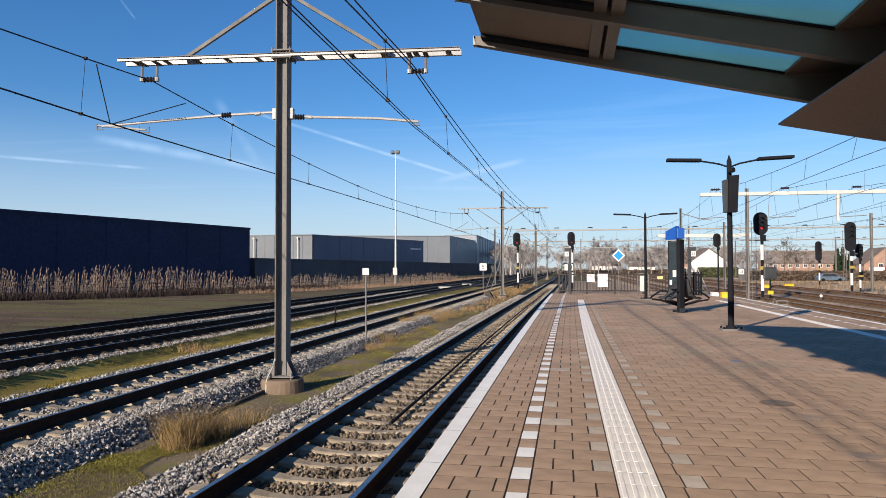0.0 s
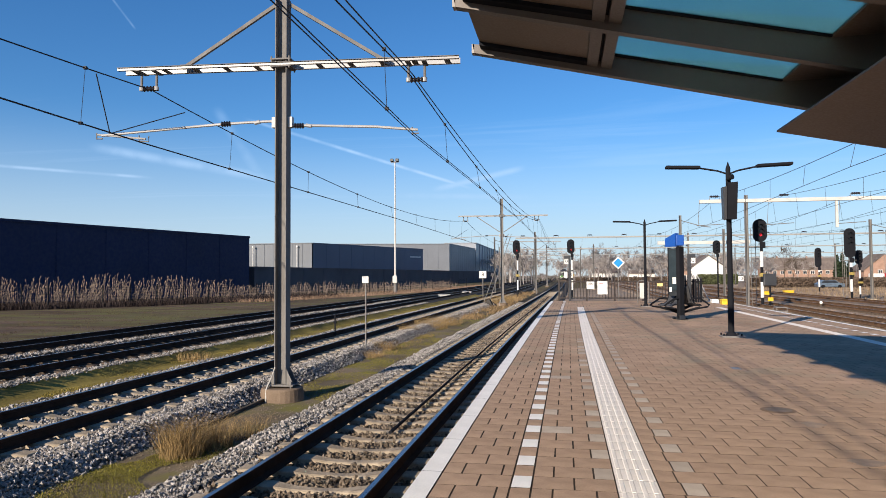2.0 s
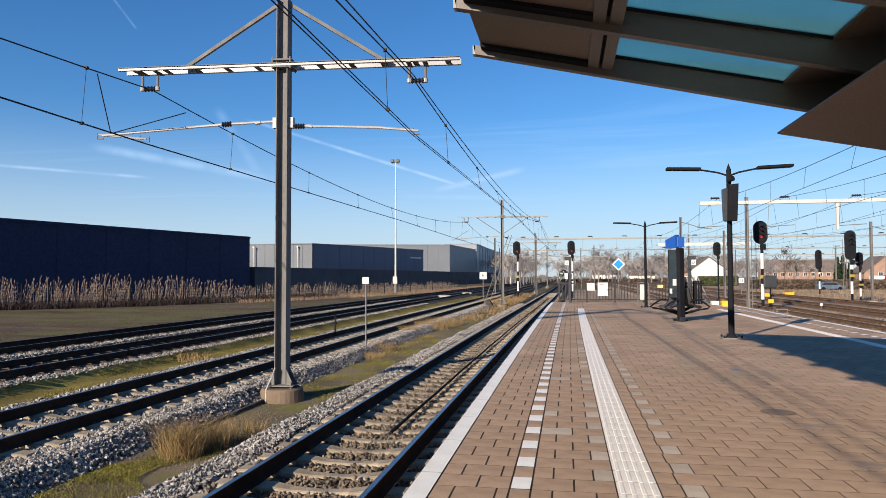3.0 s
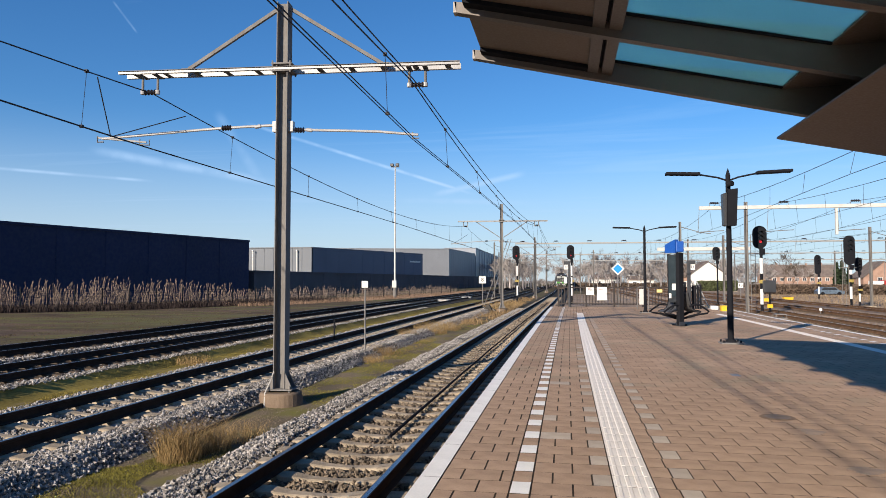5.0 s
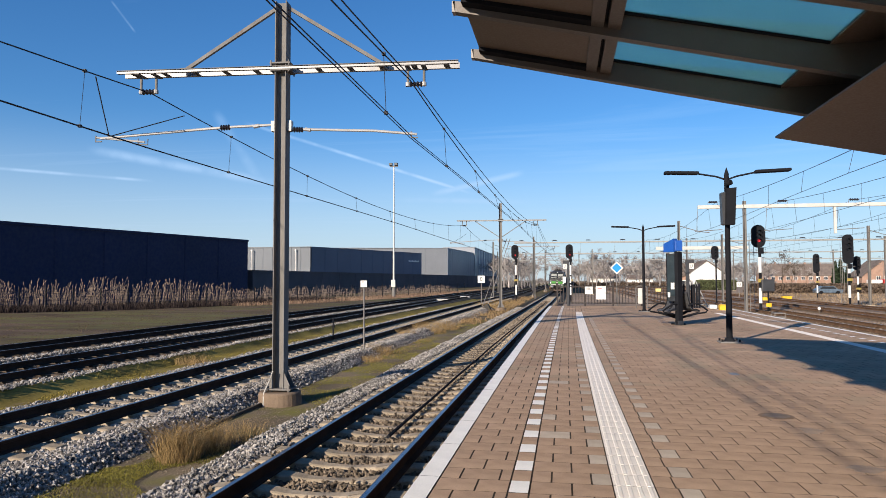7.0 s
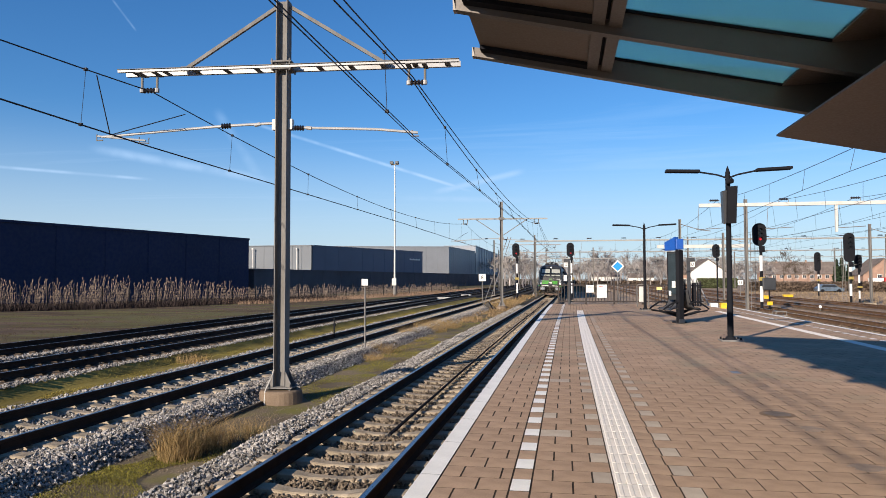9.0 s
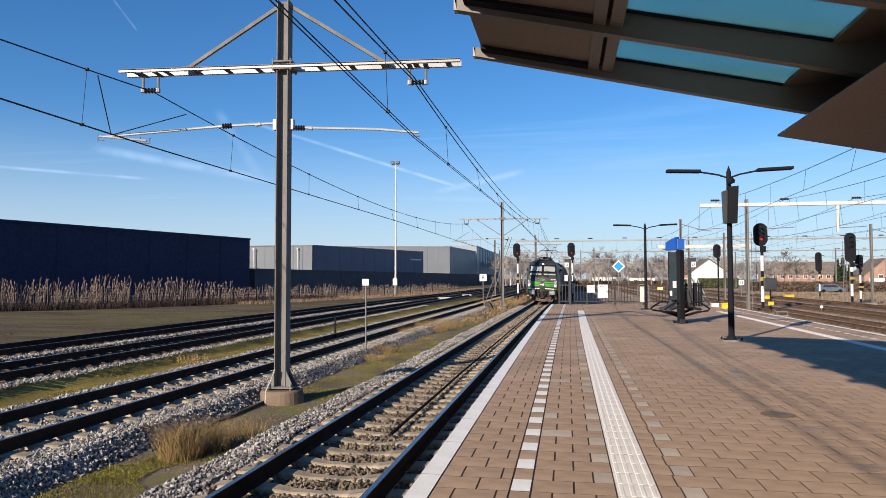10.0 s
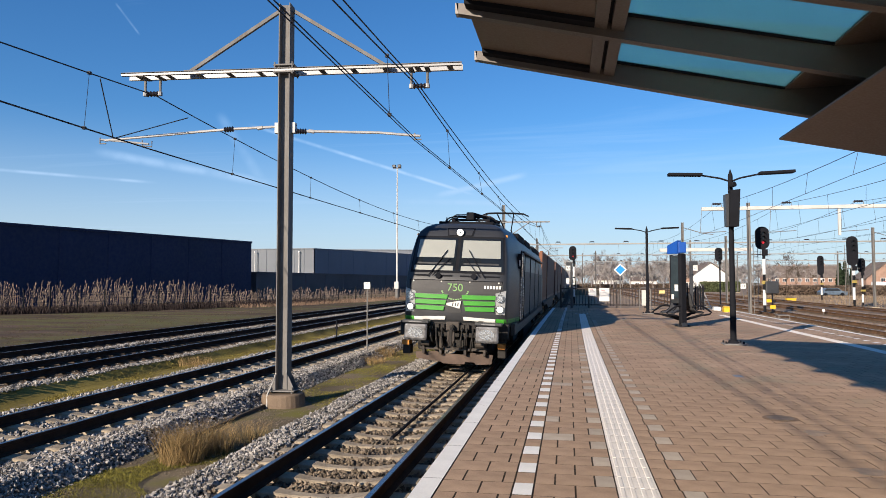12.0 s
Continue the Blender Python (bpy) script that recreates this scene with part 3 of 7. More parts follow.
for my in MASTS_Y[1:]:
    build_mast(my, 0.0 if my < 20 else 0.42)


def catenary(xs, ends, offs, twin, lead=0.0):
    """Messenger wire sagging from mast to mast, level contact wires and droppers for one track; twin: a second messenger above."""
    t = thing("overhead_wire", "dark copper overhead line with contact wire and droppers", "overhead wire", group="overhead wires")
    for (ya, za), (yb, zb) in zip(ends, ends[1:]):
        pts, high, low = [], [], []
        k = 24
        for i in range(k + 1):
            y = ya + (yb - ya) * i / k
            u = i / k
            bow = 1 - (2 * u - 1) ** 2
            z = za + (zb - za) * u - 0.88 * bow
            pts.append((xs(y), y, z)); high.append((xs(y) + 0.04 + 0.12 * bow, y, z + 0.03 + 0.10 * bow)); low.append((xs(y) + lead + 0.10 * (1 - 2 * abs(2 * u - 1)), y, 4.31))
            if 0 < i < k and i % 3 == 2:
                part("dropper", rod(pts[-1], low[-1], 0.006, seg=4), WIRE, t)
                for p in (pts[-1], low[-1]):
                    part("dropper_clip", box(p[0] - 0.03, p[0] + 0.03, y - 0.03, y + 0.03, p[2] - 0.025, p[2] + 0.03), WIRE, t)
        part("messenger_wire", path_tube(pts, 0.013, 5), WIRE, t)
        if twin:
            part("messenger_wire", path_tube(high, 0.012, 5), WIRE, t)
        for off in offs:
            part("contact_wire", path_tube([(x + off, y, z) for x, y, z in low], 0.009, 5), WIRE, t)
    return t


MAST_Z = ((-38.0, 5.50), (14.0, 5.50), (58.0, 5.93), (104.0, 5.95), (150.0, 5.95))
catenary(lambda y: -3.08 + 0.0223 * min(44.0, max(0.0, y - 14.0)) + max(0.0, bend(y) - bend(58.0)), MAST_Z, (-0.03, 0.03), True, 0.13)
w2 = catenary(lambda y: -8.9 + 0.0173 * min(44.0, max(0.0, y - 14.0)) + 0.5 * max(0.0, bend(y) - bend(58.0)), MAST_Z, (-0.02, 0.02), False)
part("jumper", path_tube([(-8.9, 12.15, 5.34), (-9.70, 13.72, 4.52)], 0.012, 5), WIRE, w2)

# ---------------------------------------------------------------- far buildings on the left
def wall_block(name, label, corners, z1, material, rib=0.0, z0=ZG - 0.2, category="warehouse", fat=0.07):
    """A hall on a plan of corners, with a parapet and upright cladding seams."""
    t = thing(name, label, category)
    part("wall", prism(corners, z0, z1, axis="Z"), material, t)
    edge = bmesh.new()
    n = len(corners)
    for i in range(n):
        a, b = Vector(corners[i]), Vector(corners[(i + 1) % n])
        beam((a.x, a.y, z1), (b.x, b.y, z1), 0.3, 0.25, edge)
        if rib:
            k = max(1, int((b - a).length / rib))
            for j in range(1, k):
                p = a + (b - a) * j / k
                part("cladding_seam", rod((p.x, p.y, z0), (p.x, p.y, z1 - 0.1), fat, seg=4), material, t)
    part("parapet", edge, material, t)
    return t


wall_block("navy_warehouse", "long dark navy metal-clad warehouse behind dry reeds", [(-72, -14), (-53.3, 59), (-44.3, 94), (-110, 115), (-130, 0)], 7.0, NAVY, 6.0)
wall_block("grey_warehouse", "light grey metal-clad warehouse with white downpipes", [(-110, 176), (-64.9, 174.5), (-70, 230), (-110, 230)], 10.0, mat("blue_grey_cladding", (0.125, 0.143, 0.17), 0.6, vary=0.08, scale=0.1, fine=2, bump=0.04), 2.6)
wall_block("slate_warehouse", "slate blue metal-clad warehouse with a wordmark", [(-64.7, 174.8), (-45.8, 225.6), (-60, 240), (-69, 226)], 10.0, SLATECLAD, 5.0)
wall_block("pale_grey_warehouse", "pale grey warehouse with upright seams", [(-90, 256), (-44.2, 269), (-40.7, 321), (-90, 330)], 13.6, GREYCLAD, 4.0)
wall_block("ribbed_grey_hall", "blue-grey ribbed hall at the end of the row", [(-55, 322), (-40.5, 323), (-42.3, 464), (-90, 464)], 16.4, mat("pale_blue_cladding", (0.28, 0.305, 0.345), 0.45, vary=0.08, scale=0.1, fine=2, bump=0.04), 12.0, fat=0.45)
wall_block("dark_low_wall", "dark low boundary building along the yard", [(-44.9, 97), (-28.7, 301), (-34, 301), (-50, 97)], 2.75, DARKWALL, 8.0, category="wall")
for x in (-81.0, -68.8):
    pipe = thing("downpipe", "white downpipe on the grey warehouse wall", "pipe", (x, 174.1, 0), group="downpipes")
    part("pipe", rod((0, 0, ZG), (0, 0, 9.2), 0.10, seg=10), PLASTER, pipe)
    part("hopper", box(-0.18, 0.18, -0.18, 0.18, 9.0, 9.4, 0.03), PLASTER, pipe)
t_name = thing("wall_lettering", "pale unreadable lettering on the slate warehouse wall", "lettering")
for i in range(10):
    u = 0.86 + i * 0.0115
    px_, py_ = -64.7 + 18.9 * u, 174.8 + 50.8 * u
    part("letter_bar", box(-0.22, 0.22, -0.06, 0.06, 7.15, 7.55 + 0.12 * (i % 3 == 0), m=pose(px_ + 0.1, py_ - 0.04, 0, 0, 0, 69.6)), SIGNWHITE, t_name)

# ---------------------------------------------------------------- platform end and far right: blocks
def build_lamp_post(x, y, h, head):
    t = thing("platform_lamp", "black double-armed platform lamp post with a loudspeaker box", "lamp post", (x, y, 0), group="platform lamps")
    part("base_plate", box(-0.23, 0.23, -0.20, 0.20, 0.0, 0.035, 0.008), STEEL, t)
    part("collar", rod((0, 0, 0.035), (0, 0, 0.10), 0.125, 0.095, seg=18), BLACK, t)
    for sx in (-0.18, 0.18):
        for sy in (-0.15, 0.15):
            part("bolt", rod((sx, sy, 0.03), (sx, sy, 0.085), 0.022, seg=8), BLACK, t)
    bm = rod((0, 0, 0.0), (0, 0, 1.0), 0.066, seg=20)
    rod((0, 0, 1.0), (0, 0, h - 0.15), 0.060, 0.052, seg=20, bm=bm)
    rod((0, 0, h - 0.15), (0, 0, h), 0.052, 0.005, seg=20, bm=bm)
    part("pole", bm, BLACK, t, smooth=False)
    for s in (-1, 1):
        part("arm", path_tube([(0, 0, h - 0.28), (s * 0.22, 0, h - 0.20), (s * 0.64, 0, h - 0.12)], 0.020, 10), BLACK, t)
        part("lamp_head", box(-0.37, 0.37, -0.11, 0.11, -0.032, 0.032, 0.015, m=pose(s * 0.97, 0, h - 0.10, 0, -s * 2, 0)), BLACK, t)
    if head:
        part("loudspeaker", prism([(-0.08, h - 1.30), (0.11, h - 1.30), (0.15, h - 0.48), (-0.06, h - 0.50)], -0.26, -0.08), BLACK, t, "tapered dark loudspeaker box")
        part("loudspeaker", prism([(-0.13, h - 1.28), (-0.075, h - 1.30), (-0.055, h - 0.56), (-0.15, h - 0.58)], -0.16, 0.06), ANTHRA, t, "slim loudspeaker box with a grille")
        part("camera", rod((-0.03, -0.1, h - 0.38), (0.05, -0.2, h - 0.36), 0.06, seg=12), BLACK, t)
    return t


build_lamp_post(3.60, 16.5, 3.90, True)
build_lamp_post(3.41, 31.6, 3.80, False)
# ---------------------------------------------------------------- the train
LOCO = mat("loco_dark_grey", (0.031, 0.033, 0.038), 0.45, vary=0.12, scale=1.2, fine=50, bump=0.03, dirt=(0.045, 0.04, 0.036), dirt_at=0.62)
LOCOPANEL = mat("loco_front_panel", (0.030, 0.030, 0.032), 0.62, vary=0.12, scale=2, fine=50, bump=0.03)
GREEN = mat("loco_green", (0.052, 0.30, 0.028), 0.4, vary=0.08, scale=2, fine=50, bump=0.02)
LIME = mat("loco_lime_figures", (0.20, 0.40, 0.13), 0.5, vary=0.05, bump=0)
BLIND = mat("cab_sun_blind", (0.31, 0.32, 0.29), 0.45, vary=0.04, scale=3, fine=40, bump=0.0, coat=0.6)
CABDARK = mat("windscreen_glass", (0.012, 0.015, 0.018), 0.05, vary=0.1, bump=0)
LOCOWHITE = mat("loco_white", (0.72, 0.70, 0.66), 0.5, vary=0.06, bump=0.02)
HEADLAMP = mat("lit_headlamp", (1.0, 0.97, 0.88), 0.2, glow=0.9, bump=0, vary=0.02)
CHROME = mat("lamp_reflector", (0.55, 0.56, 0.58), 0.25, metal=0.8, bump=0)
UNDER = mat("sooty_underframe", (0.020, 0.017, 0.015), 0.8, vary=0.35, scale=3, fine=40, bump=0.3)
BUFFER = mat("buffer_plate", (0.20, 0.20, 0.21), 0.5, metal=0.4, vary=0.35, scale=6, fine=60, bump=0.1, dirt=(0.05, 0.045, 0.04), dirt_at=0.52)
AMBER = mat("amber_block", (0.55, 0.20, 0.015), 0.5, bump=0.05)
BOXRED = mat("container_red_brown", (0.085, 0.034, 0.027), 0.6, vary=0.2, scale=0.8, fine=20, bump=0.1, dirt=(0.07, 0.04, 0.03), dirt_at=0.58)
BOXORANGE = mat("container_orange", (0.22, 0.075, 0.03), 0.6, vary=0.2, scale=0.8, fine=20, bump=0.1)
BOXGREY = mat("container_grey", (0.13, 0.12, 0.12), 0.6, vary=0.2, scale=0.8, fine=20, bump=0.1)
BOXBLUE = mat("container_blue", (0.04, 0.06, 0.12), 0.6, vary=0.2, scale=0.8, fine=20, bump=0.1)
BOXWHITE = mat("container_white", (0.55, 0.55, 0.53), 0.6, vary=0.15, scale=0.8, fine=20, bump=0.1)

LEVELS = [(1.05, 1.46, 0.50), (1.22, 1.49, 0.44), (1.40, 1.495, 0.42), (1.90, 1.495, 0.42), (2.12, 1.495, 0.45), (2.32, 1.49, 0.53), (2.80, 1.455, 0.74), (3.28, 1.36, 0.98),
          (3.46, 1.27, 1.10), (3.58, 1.14, 1.26), (3.68, 0.94, 1.55), (3.73, 0.66, 1.95)]
LLEN = 18.98


def level(z, k):
    for a, b in zip(LEVELS, LEVELS[1:]):
        if a[0] <= z <= b[0]:
            u = (z - a[0]) / (b[0] - a[0])
            return a[k] + (b[k] - a[k]) * u
    return LEVELS[0][k] if z < LEVELS[0][0] else LEVELS[-1][k]


def nose(x, z):
    """How far the cab front lies behind the buffers at x, z."""
    w = level(z, 1)
    u = min(1.0, abs(x) / w)
    return level(z, 2) + 0.10 * u ** 2 + 1.70 * (max(0, u - 0.85) / 0.15) ** 1.35


def loco_body():
    bm = bmesh.new()
    us = [-1, -0.98, -0.96, -0.94, -0.92, -0.90, -0.88, -0.86, -0.84, -0.7, -0.45, -0.2, 0, 0.2, 0.45, 0.7, 0.84, 0.86, 0.88, 0.90, 0.92, 0.94, 0.96, 0.98, 1]
    loops = []
    for z, w, _ in LEVELS:
        front = [(u * w, nose(u * w, z), z) for u in us]
        rear = [(x, LLEN - y, z) for x, y, z in reversed(front)]
        loops.append([bm.verts.new(p) for p in front + rear])
    n = len(loops[0])
    for a, b in zip(loops, loops[1:]):
        for i in range(n):
            bm.faces.new((a[i], a[(i + 1) % n], b[(i + 1) % n], b[i]))
    bm.faces.new(loops[0][::-1]); bm.faces.new(loops[-1])
    bmesh.ops.recalc_face_normals(bm, faces=bm.faces[:])
    return bm


def nose_patch(corners, off, nx=8, nz=4, bm=None):
    """A thin plate bent to the cab front; corners: bottom left, bottom right, top right, top left in (x, z)."""
    bm = bm or bmesh.new()
    (ax, az), (bx, bz), (cx, cz), (dx, dz) = corners
    g = []
    for j in range(nz + 1):
        v = j / nz
        row = []
        for i in range(nx + 1):
            u = i / nx
            x = (ax + (bx - ax) * u) * (1 - v) + (dx + (cx - dx) * u) * v
            z = (az + (bz - az) * u) * (1 - v) + (dz + (cz - dz) * u) * v
            row.append((x, nose(x, z), z))
        g.append(row)
    out = [[bm.verts.new((x, y - off, z)) for x, y, z in r] for r in g]
    back = [[bm.verts.new((x, y + 0.02, z)) for x, y, z in r] for r in g]
    for j in range(nz):
        for i in range(nx):
            bm.faces.new((out[j][i], out[j][i + 1], out[j + 1][i + 1], out[j + 1][i]))
    rim = [(0, i) for i in range(nx)] + [(j, nx) for j in range(nz)] + [(nz, i) for i in range(nx, 0, -1)] + [(j, 0) for j in range(nz, 0, -1)]
    for a, b in zip(rim, rim[1:] + rim[:1]):
        bm.faces.new((out[a[0]][a[1]], back[a[0]][a[1]], back[b[0]][b[1]], out[b[0]][b[1]]))
    bmesh.ops.recalc_face_normals(bm, faces=bm.faces[:])
    return bm


def rect(x0, x1, z0, z1):
    return [(x0, z0), (x1, z0), (x1, z1), (x0, z1)]


def figures(name, text, size, material, parent, m, label=""):
    """Raised characters from the built-in font, as a mesh."""
    cu = bpy.data.curves.new(name, "FONT")
    cu.body, cu.size, cu.extrude, cu.align_x, cu.align_y = text, size, 0.004, "CENTER", "CENTER"
    tmp = bpy.data.objects.new("tmp", cu)
    scene.collection.objects.link(tmp)
    dg = bpy.context.evaluated_depsgraph_get()
    me = bpy.data.meshes.new_from_object(tmp.evaluated_get(dg))
    bpy.data.objects.remove(tmp)
    me.materials.clear(); me.materials.append(material)
    ob = new(name, me)
    ob.parent = parent
    ob.matrix_basis = m
    if label:
        ob["label"] = label
    return ob


def wheel(x, y, r, parent):
    s = 1 if x > 0 else -1
    bm = lathe((-0.075 * s, 0, 0), (0.075 * s, 0, 0), [r + 0.025, r + 0.025, r, r, r, r - 0.06, 0.14], 28)
    ob = part("wheel", bm, UNDER, parent)
    ob.location = (x, y, r)
    return ob


DRIVEN = []


def build_loco():
    t = thing("locomotive", "dark grey electric freight locomotive with bright green stripes on its nose", "locomotive")
    body = part("body", loco_body(), LOCO, t, smooth=False)
    for f in body.data.polygons:
        f.use_smooth = abs(f.normal.z) < 0.98
    part("window_surround", nose_patch([(-1.20, 2.37), (1.20, 2.37), (1.14, 3.32), (-1.14, 3.32)], 0.012, 12, 5), BLACK, t)
    for s in (-1, 1):
        xi, xb, xt = s * 0.045, s * 1.18, s * 1.11
        c = [(xi, 2.42), (xb, 2.42), (xt, 3.27), (xi, 3.27)]
        pane = part("windscreen", nose_patch(c, 0.018), CABDARK, t, "dark cab windscreen")
        part("sun_blind", nose_patch([(s * 0.10, 2.76), (s * 1.08, 2.76), (s * 1.05, 3.22), (s * 0.10, 3.22)], 0.022), BLIND, pane, "cream sun blind pulled down")
        part("dashboard_edge", nose_patch([(s * 0.10, 2.43), (s * 1.12, 2.43), (s * 1.11, 2.55), (s * 0.10, 2.55)], 0.021), BLIND, pane, "pale lower blind")
        part("wiper", rod((s * 0.28, nose(0.3, 2.95) - 0.06, 2.95), (s * 0.72, nose(0.7, 2.3) - 0.06, 2.27), 0.014, seg=6), BLACK, t)
        part("wiper", rod((s * 0.20, nose(0.2, 2.75) - 0.07, 2.75), (s * 0.60, nose(0.6, 2.3) - 0.07, 2.29), 0.012, seg=6), BLACK, t)
        part("wiper_pivot", rod((s * 0.45, nose(0.4, 2.3) - 0.08, 2.29), (s * 0.45, nose(0.4, 2.3) + 0.02, 2.29), 0.07, seg=14), BLACK, t)
        for zz, xo, xin in ((1.72, 1.01, 0.17), (1.575, 1.00, 0.21), (1.43, 0.99, 0.25)):
            part("green_bar", nose_patch([(s * (xin + 0.03), zz), (s * xo, zz + 0.01), (s * (xo + 0.005), zz + 0.115), (s * xin, zz + 0.105)], 0.035), GREEN, t, "bright green nose bar")
        part("green_bar", nose_patch([(s * 1.03, 1.15), (s * 1.42, 1.15), (s * 1.43, 1.26), (s * 1.03, 1.26)], 0.012), GREEN, t)
        part("white_bar", nose_patch([(s * 0.24, 1.20), (s * 1.02, 1.17), (s * 1.025, 1.255), (s * 0.22, 1.29)], 0.038), LOCOWHITE, t)
        hx = s * 1.13
        lamp = part("headlamp", nose_patch([(s * 1.03, 1.37), (s * 1.25, 1.37), (s * 1.27, 1.97), (s * 1.01, 1.89)], 0.02, 4, 4), mat("lamp_housing", (0.36, 0.365, 0.37), 0.25, metal=0.1, bump=0, coat=0.8, vary=0.1), t, "headlamp cluster behind a clear cover")
        for zz, mm in ((1.50, HEADLAMP), (1.77, CHROME)):
            part("lamp_ring", rod((hx, nose(hx, zz) - 0.055, zz), (hx, nose(hx, zz) + 0.05, zz), 0.108, seg=20), CHROME, lamp)
            part("lamp_well", rod((hx, nose(hx, zz) - 0.058, zz), (hx, nose(hx, zz) + 0.05, zz), 0.096, seg=20), BLACK, lamp)
            part("lamp", rod((hx, nose(hx, zz) - 0.065, zz), (hx, nose(hx, zz) + 0.05, zz), 0.078 if mm is HEADLAMP else 0.085, seg=18), mm, lamp)
        # buffers
        b = part("buffer", box(s * 0.88 - 0.285, s * 0.88 + 0.285, -0.02, 0.05, 0.70, 1.10, 0.05), BUFFER, t, "worn rectangular buffer plate")
        part("buffer_ring", prism([(s * 0.88 + 0.19 * math.cos(i * 0.3927), 0.90 + 0.13 * math.sin(i * 0.3927)) for i in range(16)], -0.028, -0.018), CHROME, b)
        part("buffer_stem", rod((s * 0.88, 0.04, 0.91), (s * 0.88, 0.62, 0.91), 0.13, seg=18), UNDER, b)
        part("buffer_step", box(s * 0.88 - 0.28, s * 0.88 + 0.28, 0.10, 0.45, 1.085, 1.105), BLACK, t)
        part("guard", box(s * 1.20 - 0.09, s * 1.20 + 0.09, 0.35, 0.65, 0.54, 0.66), AMBER, t, "amber step block")
        part("step_ladder", box(s * 1.20 - 0.10, s * 1.20 + 0.10, 0.5, 0.8, 0.30, 0.54, 0.02), UNDER, t)
        part("door", box(s * 1.492 - 0.012, s * 1.492 + 0.012, 2.3, 3.0, 1.15, 3.0), LOCOPANEL, t)
        part("side_window", box(s * 1.485 - 0.02, s * 1.485 + 0.02, 2.38, 2.92, 2.35, 2.9), CABDARK, t)
        part("door_rail", rod((s * 1.51, 2.2, 1.2), (s * 1.51, 2.2, 2.3), 0.014, seg=8), CHROME, t)
        part("door_rail", rod((s * 1.51, 3.1, 1.2), (s * 1.51, 3.1, 2.3), 0.014, seg=8), CHROME, t)
        part("door_seam", box(s * 1.494 - 0.014, s * 1.494 + 0.014, 2.28, 2.31, 1.12, 3.05), BLACK, t)
        part("door_seam", box(s * 1.494 - 0.014, s * 1.494 + 0.014, 2.99, 3.02, 1.12, 3.05), BLACK, t)
        part("rear_view_camera", box(s * 1.46 - 0.04, s * 1.46 + 0.04, 2.05, 2.16, 2.55, 2.95, 0.01), BLACK, t)
        part("camera_lens", box(s * 1.47 - 0.02, s * 1.47 + 0.02, 2.04, 2.05, 2.62, 2.78), LOCOWHITE, t)
        part("side_rail", box(s * 1.47 - 0.05, s * 1.47 + 0.05, 3.3, 16.0, 3.02, 3.07), LOCOPANEL, t)
        for yy in (3.7, 6.5, 9.5, 12.5):
            part("panel_joint", box(s * 1.5 - 0.012, s * 1.5 + 0.012, yy - 0.012, yy + 0.012, 1.14, 2.98), BLACK, t)
        part("side_stripe", nose_patch([(s * 1.43, 1.15), (s * 1.485, 1.15), (s * 1.485, 1.26), (s * 1.44, 1.26)], 0.012, 4, 2), GREEN, t)
        part("side_skirt", box(s * 1.40 - 0.05, s * 1.40 + 0.05, 1.2, 17.8, 0.82, 1.12), LOCO, t)
        for yy in (5.0, 8.0, 11.0, 14.0):
            part("side_panel", box(s * 1.495 - 0.008, s * 1.495 + 0.008, yy - 1.3, yy + 1.3, 1.25, 2.5), LOCOPANEL, t)
        for yy in (4.2, 7.4, 11.6, 14.8):
            part("roof_grille", box(s * 1.25 - 0.09, s * 1.25 + 0.09, yy - 1.2, yy + 1.2, 3.36, 3.56, 0.02), BLACK, t)
    # nose panel, lamp over the windscreen, logo
    part("nose_panel", nose_patch([(-1.16, 1.86), (1.16, 1.86), (1.20, 2.17), (-1.20, 2.17)], 0.014, 10, 3), LOCOPANEL, t)
    part("nose_panel", nose_patch([(-0.17, 1.38), (0.17, 1.38), (0.15, 1.86), (-0.15, 1.86)], 0.016, 4, 3), LOCOPANEL, t)
    part("logo_shape", nose_patch([(-0.20, 1.565), (0.13, 1.49), (0.17, 1.69), (-0.20, 1.615)], 0.04, 4, 2), LOCOWHITE, t, "pale logo plate")
    for lx, lm in ((-0.06, ANTHRA), (0.01, ANTHRA), (0.07, ANTHRA)):
        part("logo_bar", nose_patch([(lx, 1.545), (lx + 0.025, 1.545), (lx + 0.04, 1.635), (lx + 0.015, 1.635)], 0.044, 1, 1), lm, t)
    for k in range(16):
        a = radians(190 + k * 10.7)
        x, z = 0.33 * math.cos(a), 1.95 + 0.30 * math.sin(a) * 0.8
        part("garland_leaf", nose_patch(rect(x - 0.02, x + 0.02, z - 0.014, z + 0.014), 0.02, 1, 1), LIME, t)
    figures("anniversary_figures", "750", 0.27, LIME, t, pose(0, nose(0, 2.0) - 0.02, 2.0, 90, 0, 0), "lime green figures on the nose")
    for k in range(6):
        part("running_number_bar", nose_patch(rect(0.72 + k * 0.075, 0.77 + k * 0.075, 2.0, 2.075), 0.02, 1, 1), LOCOWHITE, t)
    part("lamp_panel_rim", nose_patch([(-0.33, 3.33), (0.33, 3.33), (0.37, 3.55), (-0.37, 3.55)], 0.016, 4, 3), BLACK, t)
    part("lamp_panel", nose_patch([(-0.29, 3.35), (0.29, 3.35), (0.33, 3.53), (-0.33, 3.53)], 0.024, 4, 3), LOCO, t)
    part("top_lamp_ring", rod((0, nose(0, 3.42) - 0.10, 3.42), (0, nose(0, 3.42) + 0.1, 3.42), 0.10, seg=20), BLACK, t)
    part("top_lamp", rod((0, nose(0, 3.40) - 0.13, 3.42), (0, nose(0, 3.40) + 0.1, 3.42), 0.085, seg=18), HEADLAMP, t, "lit white top lamp")
